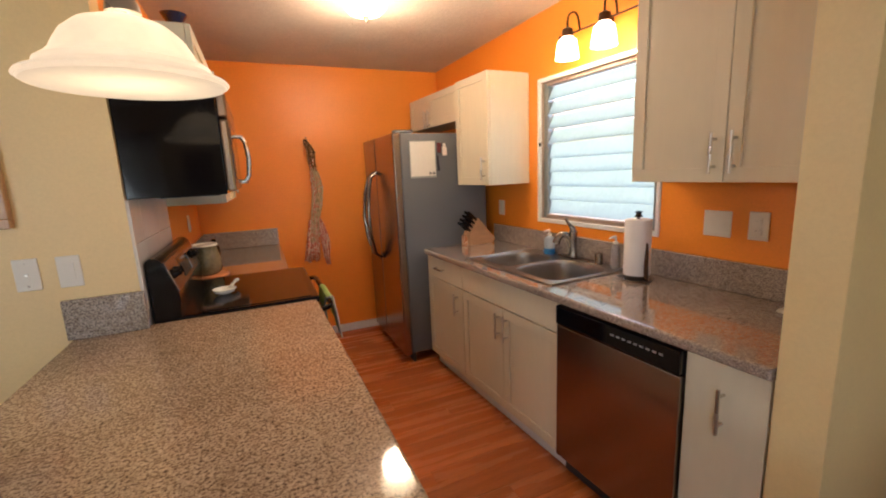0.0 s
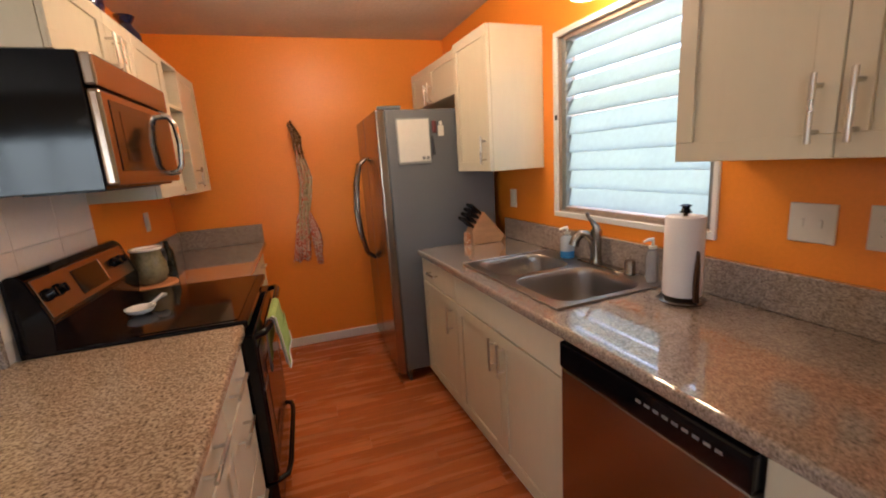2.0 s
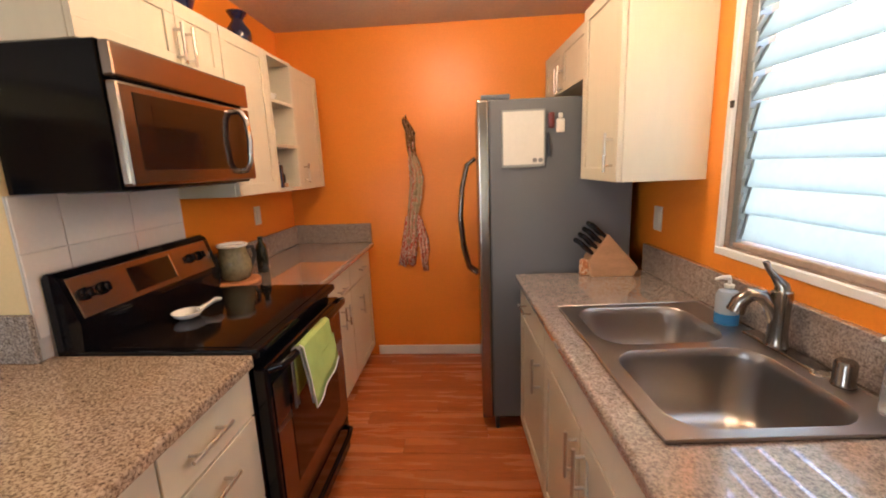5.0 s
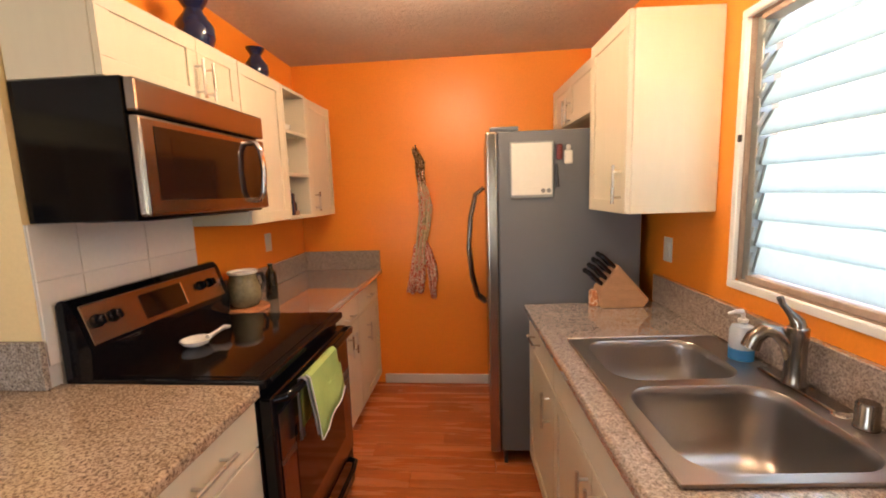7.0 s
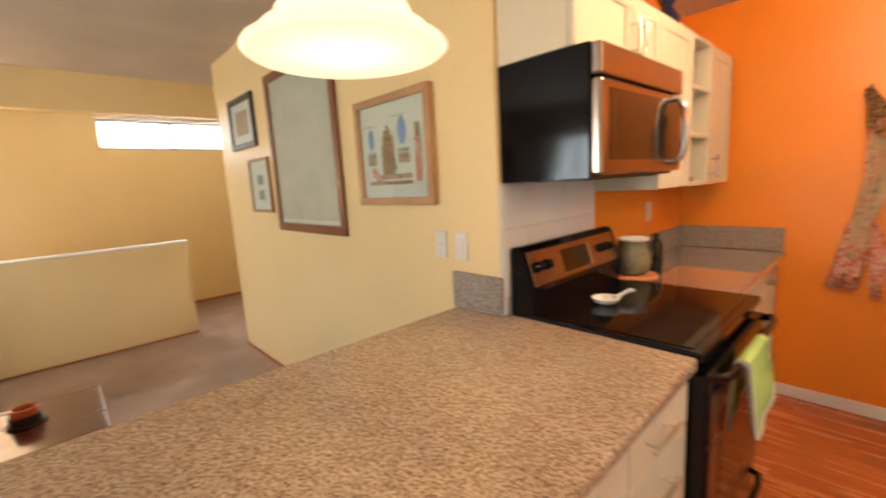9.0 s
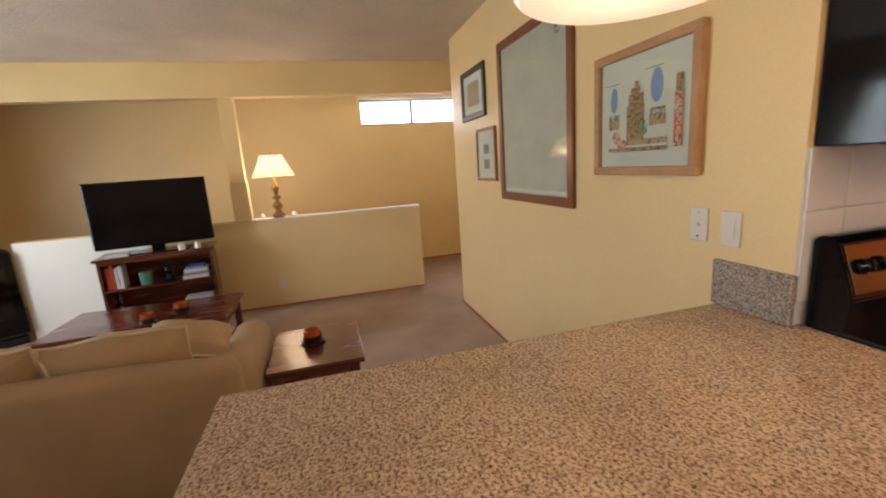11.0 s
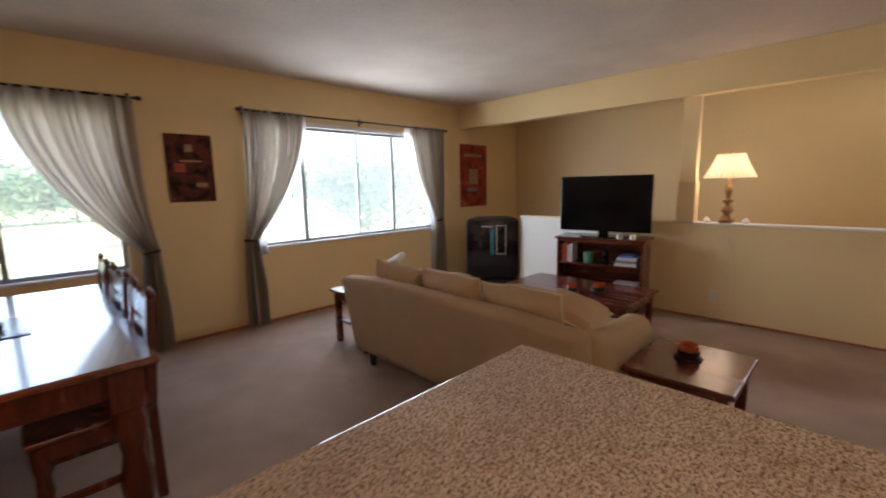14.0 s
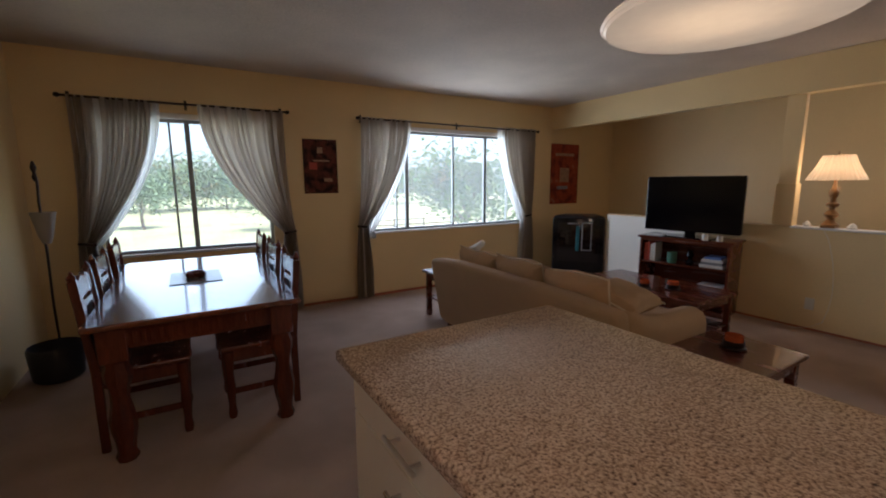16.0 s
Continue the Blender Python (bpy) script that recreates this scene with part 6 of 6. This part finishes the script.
tv.matrix_basis = pose(-0.905, 1.73, 0, 0, 0, TVA) @ pose(-0.18, 0.0, -0.118) @ Matrix.Diagonal((1, 1.07, 1.05, 1))
shelf_things = [
    ("book", box(-0.22, -0.03, -0.43, -0.40, 0, 0.22, 0.002), RED, "red book upright on the stand", "book", 0.568),
    ("book", box(-0.22, -0.03, -0.396, -0.365, 0, 0.24, 0.002), RED, "tall red book upright on the stand", "book", 0.568),
    ("book", box(-0.22, -0.03, -0.36, -0.335, 0, 0.21, 0.002), PAPER, "white book upright on the stand", "book", 0.568),
    ("book", box(-0.22, -0.03, -0.33, -0.30, 0, 0.23, 0.002, m=pose(0, 0, 0)), CLOTHW, "pale book upright on the stand", "book", 0.568),
    ("pot", lathe([(0.045, 0), (0.052, 0.02), (0.056, 0.13), (0.05, 0.13), (0.046, 0.02)], (-0.09, -0.13, 0), 20), GREEN, "dark green round pot on the stand shelf", "pot", 0.568),
    ("ornament", lathe([(0.03, 0), (0.045, 0.03), (0.02, 0.07), (0.04, 0.11), (0.025, 0.15), (0.035, 0.17)], (-0.10, 0.06, 0), 16), BLACK, "black glazed ornament on the stand", "ornament", 0.568),
    ("book", box(-0.26, -0.03, 0.18, 0.41, 0, 0.035, 0.002), PAPER, "flat white book in a pile on the stand", "book", 0.568),
    ("book", box(-0.25, -0.03, 0.19, 0.40, 0.036, 0.066, 0.002), GREY, "flat grey book in a pile on the stand", "book", 0.568),
    ("book", box(-0.25, -0.03, 0.20, 0.41, 0.067, 0.10, 0.002), PAPER, "flat pale book in a pile on the stand", "book", 0.568),
    ("book", box(-0.25, -0.04, 0.22, 0.38, 0.101, 0.125, 0.002), BLUE, "flat blue book on top of a pile", "book", 0.568),
    ("magazine_pile", box(-0.26, -0.03, 0.16, 0.42, 0, 0.09, 0.004), PAPER, "low pile of white magazines on the lower shelf", "magazines", 0.263),
    ("pot", lathe([(0.03, 0), (0.032, 0.065), (0.026, 0.065), (0.026, 0.01)], (-0.02, 0.22, 0), 18), CERAMIC, "small pale pot beside the television foot", "pot", 0.889),
    ("pot", lathe([(0.028, 0), (0.03, 0.06), (0.024, 0.06), (0.024, 0.01)], (-0.02, 0.36, 0), 18), CERAMIC, "small cream pot at the end of the stand", "pot", 0.889),
    ("remote_box", box(-0.14, -0.02, -0.40, -0.22, 0, 0.02, 0.003), PAPER, "flat white box on top of the stand", "box", 0.889),
]
for nm, b_, mt, lb, cat, z in shelf_things:
    bmesh.ops.transform(b_, matrix=M @ Matrix.Translation((0, 0, z + 0.0005)), verts=b_.verts)
    part(nm, b_, mt, label=lb, category=cat, smooth=nm in ("pot", "ornament"))

# old bulky television set in the corner
ot = thing("old_television", (0, 0, 0), "bulky black tube television standing in the corner by the window", "television")
b = box(-0.28, 0.24, -0.37, 0.37, 0.08, 0.95, 0.07, 4)
for v in b.verts:
    if v.co.x < -0.1:
        v.co.y *= 0.72
part("case", b, BLACKMATT, ot, smooth=True)
part("bezel", box(0.2405, 0.262, -0.355, 0.355, 0.12, 0.92, 0.04, 3), BLACK, ot, smooth=True)
part("screen", box(0.2625, 0.272, -0.29, 0.29, 0.28, 0.86, 0.03, 3), GLASSTOP, ot, "dark curved glass screen", smooth=True)
part("plinth", box(-0.22, 0.20, -0.34, 0.34, 0.0, 0.079, 0.01), BLACKMATT, ot)
# teal colour of the window's reflection on the dark screen, modelled as a strip
TEAL = mat("teal_glossy_strip", (0.03, 0.16, 0.19), 0.15, vary=0.2, scale=12, bump=0.0)
b = None
for q in ((0.05, 0.19, 0.845, 0.86), (0.05, 0.19, 0.45, 0.465), (0.05, 0.065, 0.465, 0.845), (0.175, 0.19, 0.465, 0.845)):
    b = box(0.2725, 0.278, *q, 0.002, bm=b)
part("trim_frame", b, ALU, ot, "dull metal rectangular trim")
part("strip", box(0.2725, 0.277, -0.03, 0.02, 0.44, 0.80, 0.002), TEAL, ot, "teal strip painted as the window's reflection")
part("badge", box(0.2725, 0.276, -0.15, 0.0, 0.83, 0.85, 0.001), ALU, ot)
ot.matrix_basis = pose(-1.30, -0.04, 0, 0, 0, 38)

# lamp on the half wall
LX, LY_, LZ_ = -1.415, 2.80, 0.998
lp = thing("table_lamp", (LX, LY_, LZ_), "lit table lamp with a pleated shade and turned gold base", "table lamp")
part("base", box(LX - 0.055, LX + 0.055, LY_ - 0.055, LY_ + 0.055, LZ_, LZ_ + 0.02, 0.004), LAMPBRASS, lp)
part("column", lathe([(0.066, 0.02), (0.07, 0.03), (0.042, 0.055), (0.028, 0.08), (0.042, 0.10), (0.058, 0.125), (0.042, 0.15), (0.022, 0.17), (0.022, 0.19), (0.046, 0.205), (0.048, 0.225), (0.024, 0.24), (0.020, 0.27), (0.034, 0.30), (0.038, 0.33), (0.024, 0.36), (0.014, 0.40), (0.008, 0.46)], (LX, LY_, LZ_), 24), LAMPBRASS, lp, smooth=True)
o = part("shade", lathe([(0.215, 0.44), (0.20, 0.475), (0.16, 0.55), (0.125, 0.62), (0.115, 0.665), (0.112, 0.665), (0.157, 0.55), (0.211, 0.442)], (LX, LY_, LZ_), 96, wave=0.018, waves=32), SHADEGLOW, lp, "glowing pleated fabric shade", smooth=True)
o.visible_shadow = False
part("finial", lathe([(0.004, 0.66), (0.010, 0.68), (0.004, 0.70)], (LX, LY_, LZ_), 12), LAMPBRASS, lp, smooth=True)
cord = arc((LX + 0.05, LY_ - 0.02, LZ_ + 0.004), (LX + 0.09, LY_ - 0.02, 0.99), (-1.362, LY_ + 0.02, 0.90)) + arc((-1.362, LY_ + 0.02, 0.90), (-1.362, LY_ + 0.16, 0.45), (-1.362, LY_ + 0.06, 0.10), 12)[1:] + arc((-1.362, LY_ + 0.06, 0.10), (-1.35, LY_ - 0.05, 0.0), (-1.30, LY_ - 0.16, 0.006))[1:]
part("cord", tube(cord, 0.0022, 6), PLASTIC, lp, "thin pale lamp cord", smooth=True)
for y, s in ((2.63, 1.0), (2.96, 1.1)):
    part("shell", lathe([(0.012 * s, 0), (0.035 * s, 0.008), (0.028 * s, 0.03), (0.006 * s, 0.055)], (LX, y, LZ_), 12), CERAMIC, label="small pale shell ornament on the low wall cap", category="ornament", smooth=True)

# dining table
DX0, DX1, DY0, DY1, DZ = 3.18, 4.20, -0.16, 1.775, 0.765
dt = thing("dining_table", ((DX0 + DX1) / 2, (DY0 + DY1) / 2, 0), "glossy red-brown wooden dining table with thick carved legs", "dining table")
part("tabletop", box(DX0, DX1, DY0, DY1, DZ - 0.032, DZ, 0.010, 3), TABLEWOOD, dt)
leg_profile = [(0.046, 0), (0.052, 0.02), (0.040, 0.05), (0.044, 0.10), (0.056, 0.16), (0.060, 0.22), (0.050, 0.28), (0.040, 0.34), (0.046, 0.40), (0.060, 0.44), (0.062, 0.49), (0.050, 0.53), (0.055, 0.55)]
for x in (DX0 + 0.11, DX1 - 0.11):
    for y in (DY0 + 0.11, DY1 - 0.11):
        b = lathe(leg_profile, (x, y, 0), 24, wave=0.05, waves=8)
        b = box(x - 0.062, x + 0.062, y - 0.062, y + 0.062, 0.55, DZ - 0.033, 0.006, bm=b)
        part("leg", b, LEGWOOD, dt, "thick carved leg with square block", smooth=True)
for (x0, x1, y0, y1) in ((DX0 + 0.172, DX1 - 0.172, DY0 + 0.06, DY0 + 0.085), (DX0 + 0.172, DX1 - 0.172, DY1 - 0.085, DY1 - 0.06), (DX0 + 0.06, DX0 + 0.085, DY0 + 0.172, DY1 - 0.172), (DX1 - 0.085, DX1 - 0.06, DY0 + 0.172, DY1 - 0.172)):
    part("apron_rail", box(x0, x1, y0, y1, DZ - 0.15, DZ - 0.033, 0.004), LEGWOOD, dt)
b = None
for i in range(18):
    x = DX0 + 0.20 + i * 0.0385
    b = box(x - 0.012, x + 0.012, DY1 - 0.060, DY1 - 0.052, DZ - 0.13, DZ - 0.06, 0.004, bm=b)
part("carving", b, LEGWOOD, dt, kind="stuff")
part("place_mat", box(3.54, 3.86, 0.57, 1.0, DZ + 0.0005, DZ + 0.006, 0.002), mat("blue_grey_glass_mat", (0.10, 0.13, 0.15), 0.2, vary=0.1, bump=0.0), label="blue-grey rectangular mat on the dining table", category="place mat")
part("wooden_dish", lathe([(0.05, 0), (0.065, 0.005), (0.068, 0.035), (0.06, 0.038), (0.04, 0.02)], (3.70, 0.80, DZ + 0.0065), 22), CHERRY, label="small round dark wooden dish on the mat", category="dish", smooth=True)


def dining_chair():
    """A carved chair whose sitter looks along +x; origin under the seat's middle."""
    c_ = thing("dining_chair", (0, 0, 0), "dark carved wooden dining chair pushed in at the table", "dining chair", "chairs round the dining table")
    part("seat", box(-0.21, 0.22, -0.215, 0.215, 0.43, 0.46, 0.010, 2), LEGWOOD, c_)
    for y in (-0.19, 0.19):
        part("front_leg", lathe([(0.020, 0), (0.026, 0.03), (0.020, 0.08), (0.028, 0.20), (0.022, 0.30), (0.030, 0.36), (0.030, 0.429)], (0.18, y, 0), 14), LEGWOOD, c_, smooth=True)
        b_ = box(-0.225, -0.185, y - 0.02, y + 0.02, 0, 0.46, 0.004)
        b_ = box(-0.02, 0.02, y - 0.02, y + 0.02, 0, 0.50, 0.004, bm=b_, m=pose(-0.205, 0, 0.455, 0, -5, 0))
        part("back_leg", b_, LEGWOOD, c_)
        part("finial", lathe([(0.018, 0), (0.022, 0.015), (0.012, 0.028), (0.004, 0.05)], (-0.25, y, 0.955), 12), LEGWOOD, c_, smooth=True)
        part("side_rail", box(-0.18, 0.16, y - 0.012, y + 0.012, 0.36, 0.429, 0.003), LEGWOOD, c_)
        part("stretcher", box(-0.18, 0.16, y - 0.01, y + 0.01, 0.15, 0.185, 0.003), LEGWOOD, c_)
    part("front_rail", box(0.168, 0.192, -0.16, 0.16, 0.36, 0.429, 0.003), LEGWOOD, c_)
    T = pose(-0.205, 0, 0.455, 0, -5, 0)
    cr = bmesh.new()
    n = 16
    top = [0.515 - 0.028 * abs(math.sin(i / n * math.pi * 3)) for i in range(n + 1)]
    lo, hi = [], []
    for x in (-0.013, 0.013):
        lo.append([cr.verts.new((x, -0.17 + 0.34 * i / n, 0.40)) for i in range(n + 1)])
        hi.append([cr.verts.new((x, -0.17 + 0.34 * i / n, top[i])) for i in range(n + 1)])
    for i in range(n):
        for k in (0, 1):
            cr.faces.new((lo[k][i], lo[k][i + 1], hi[k][i + 1], hi[k][i]))
        cr.faces.new((hi[0][i], hi[0][i + 1], hi[1][i + 1], hi[1][i]))
        cr.faces.new((lo[0][i], lo[0][i + 1], lo[1][i + 1], lo[1][i]))
    for i in (0, n):
        cr.faces.new((lo[0][i], lo[1][i], hi[1][i], hi[0][i]))
    bmesh.ops.transform(cr, matrix=T, verts=cr.verts)
    part("crest_rail", cr, LEGWOOD, c_, "scalloped crest rail")
    part("lower_rail", box(-0.012, 0.012, -0.17, 0.17, 0.10, 0.14, 0.003, m=T), LEGWOOD, c_)
    part("splat_rail", box(-0.010, 0.010, -0.10, 0.10, 0.34, 0.37, 0.002, m=T), LEGWOOD, c_)
    for y in (-0.105, 0.105):
        part("splat_post", box(-0.010, 0.010, y - 0.016, y + 0.016, 0.141, 0.399, 0.002, m=T), LEGWOOD, c_)
    for i in range(5):
        y = -0.07 + i * 0.035
        part("spindle", box(-0.006, 0.006, y - 0.006, y + 0.006, 0.141, 0.339, 0.001, m=T), IRON, c_, "dark iron spindle")
    return c_


first = dining_chair()
spots = [(3.395, 1.33, 0), (3.39, 0.69, 1), (3.395, 0.07, -1), (3.99, 1.35, 180), (4.0, 0.72, 179), (3.99, 0.10, 181)]
for x, y, a in spots[1:]:
    copy_thing(first, pose(x, y, 0, 0, 0, a))
first.matrix_basis = pose(*spots[0][:2], 0, 0, 0, spots[0][2])

# dragonfly style iron floor lamp in the corner
fl = thing("floor_lamp", (4.67, -0.05, 0), "dark iron floor lamp with a white downward shade in the corner", "floor lamp")
part("base", lathe([(0.10, 0), (0.10, 0.015), (0.03, 0.03), (0.012, 0.05)], (4.67, -0.05, 0), 24), IRON, fl, smooth=True)
part("pole", tube([(4.670, -0.050, 0.04), (4.675, -0.050, 0.5), (4.665, -0.045, 0.9), (4.670, -0.050, 1.3), (4.662, -0.050, 1.45), (4.675, -0.050, 1.6)], 0.009, 8), IRON, fl, smooth=True)
part("shade", lathe([(0.025, 0), (0.045, 0.06), (0.062, 0.15), (0.078, 0.24), (0.074, 0.24), (0.04, 0.06)], (4.650, -0.020, 0.99), 24), LAMPCONE, fl, "white cone shade", smooth=True)
part("ornament", lathe([(0.006, 0), (0.018, 0.03), (0.008, 0.06), (0.02, 0.10), (0.006, 0.15)], (4.672, -0.050, 1.46), 12), IRON, fl, smooth=True)
bk_ = thing("basket", (4.64, 0.22, 0), "black woven basket on the carpet in the corner", "basket")
part("body", lathe([(0.13, 0), (0.15, 0.02), (0.165, 0.24), (0.155, 0.26), (0.14, 0.05)], (4.64, 0.22, 0), 28, wave=0.012, waves=28), BLACKMATT, bk_, smooth=True)

# ---- outside ----
rng = np.random.default_rng(4)


def tree(x, y, h, spread, label, leaves=2600, leaf=0.22, z0=-2.8, foliage=None):
    t_ = thing("tree", (x, y, z0), label, "tree")
    top = z0 + h * 0.55
    b_ = tube([(x, y, z0), (x + 0.1, y, z0 + h * 0.2), (x - 0.05, y + 0.1, z0 + h * 0.4), (x, y, top)], [h * 0.03, h * 0.024, h * 0.018, h * 0.01], 10)
    tips = []
    for k in range(9):
        a, r = k * 2.4, spread * (0.45 + 0.4 * rng.random())
        s_ = Vector((x, y, z0 + h * (0.25 + 0.03 * k)))
        e_ = Vector((x + r * math.cos(a), y + r * math.sin(a), z0 + h * (0.5 + 0.45 * rng.random())))
        tips.append(e_)
        b_ = tube([s_, (s_ + e_) / 2 + Vector((0, 0, 0.2)), e_], [h * 0.011, h * 0.007, h * 0.003], 6, bm=b_)
    part("trunk", b_, BARK, t_, smooth=True)
    tips += [Vector((x, y, z0 + h * 0.85)), Vector((x + 0.4 * spread, y, z0 + h * 0.7)), Vector((x - 0.4 * spread, y, z0 + h * 0.62))]
    vs_, fs_ = [], []
    for i in range(leaves):
        c_ = tips[i % len(tips)] + Vector(rng.normal(0, 1, 3)) * spread * 0.27
        u_ = Vector(rng.normal(0, 1, 3)).normalized()
        w_ = u_.orthogonal().normalized()
        s = leaf * (0.5 + rng.random())
        j = len(vs_)
        vs_ += [c_ - u_ * s, c_ + w_ * s * 0.45, c_ + u_ * s, c_ - w_ * s * 0.45]
        fs_.append((j, j + 1, j + 2, j + 3))
    me = bpy.data.meshes.new("crown")
    me.from_pydata([v - Vector((x, y, z0)) for v in vs_], [], fs_)
    me.materials.append(foliage or LEAF)
    o_ = new("crown", me)
    o_.parent = t_
    return t_


tree(-8.4, -13.5, 5.6, 2.0, "leafy green tree close to the sofa window", 3600, 0.17, foliage=LEAFNEAR)
tree(-12.4, -13.0, 6.2, 1.6, "tall leafy tree beside the sofa window", 2400, 0.18, foliage=LEAFNEAR)
tree(-3.5, -36.0, 4.9, 3.0, "spreading young tree on the lawn", 3600, 0.12, foliage=LEAFHAZE)
tree(7.4, -44.0, 5.4, 2.0, "round green tree beyond the dining table window", 2200, 0.15, foliage=LEAFHAZE)
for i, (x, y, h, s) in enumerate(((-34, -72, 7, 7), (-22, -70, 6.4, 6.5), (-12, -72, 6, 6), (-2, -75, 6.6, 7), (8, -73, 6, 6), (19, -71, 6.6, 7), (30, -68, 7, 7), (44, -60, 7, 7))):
    tree(x, y, h, s, "broad distant tree in the row behind the lawn", 5000, 0.26, foliage=LEAFHAZE)
fence = thing("fence", (0, -30, -2.8), "low brown rail fence across the lawn", "fence")
for x in range(-24, -8, 3):
    part("post", box(x - 0.06, x + 0.06, -30.06, -29.94, -2.8, -1.75), BARK, fence)
for z in (-2.35, -1.9):
    part("rail", box(-24, -9, -30.09, -30.062, z, z + 0.1), BARK, fence)
nb = thing("neighbour_house", (12, 4.5, -2.8), "pale rendered house wall beyond the kitchen window", "house")
part("wall", box(10.0, 16, -3, 13, -2.8, 2.2), SIDING, nb)
rf = bmesh.new()
vs = [rf.verts.new(p) for p in ((9.5, -3.5, 2.2), (16.5, -3.5, 2.2), (16.5, 13.5, 2.2), (9.5, 13.5, 2.2), (13, -3.5, 3.7), (13, 13.5, 3.7))]
for f in ((0, 1, 2, 3), (0, 4, 5, 3), (1, 4, 5, 2), (0, 1, 4), (3, 2, 5)):
    rf.faces.new([vs[i] for i in f])
part("roof", rf, BARK, nb)

# ---- laminate planks of the kitchen floor ----
pm = {}


def plank_mesh(length):
    key = round(length, 3)
    if key not in pm:
        b_ = box(0, length, 0, 0.1235, -0.010, 0.0, 0.0012)
        me = bpy.data.meshes.new("plank")
        bmesh.ops.recalc_face_normals(b_, faces=b_.faces)
        b_.to_mesh(me)
        b_.free()
        me.materials.append(PLANK)
        pm[key] = me
    return pm[key]


y = 3.032
row = 0
while y < 6.565:
    x, end = 2.66, 4.884
    cut = [0.42, 0.95, 0.18, 0.70, 1.10, 0.55][row % 6]
    first_len = cut
    while x < end - 0.02:
        ln = min(first_len if first_len else 1.22, end - x)
        first_len = None
        o = new("plank", plank_mesh(ln))
        o.location = (x + 0.0004, y, 0)
        o.parent = floor
        x += ln + 0.0006
    y += 0.1241
    row += 1
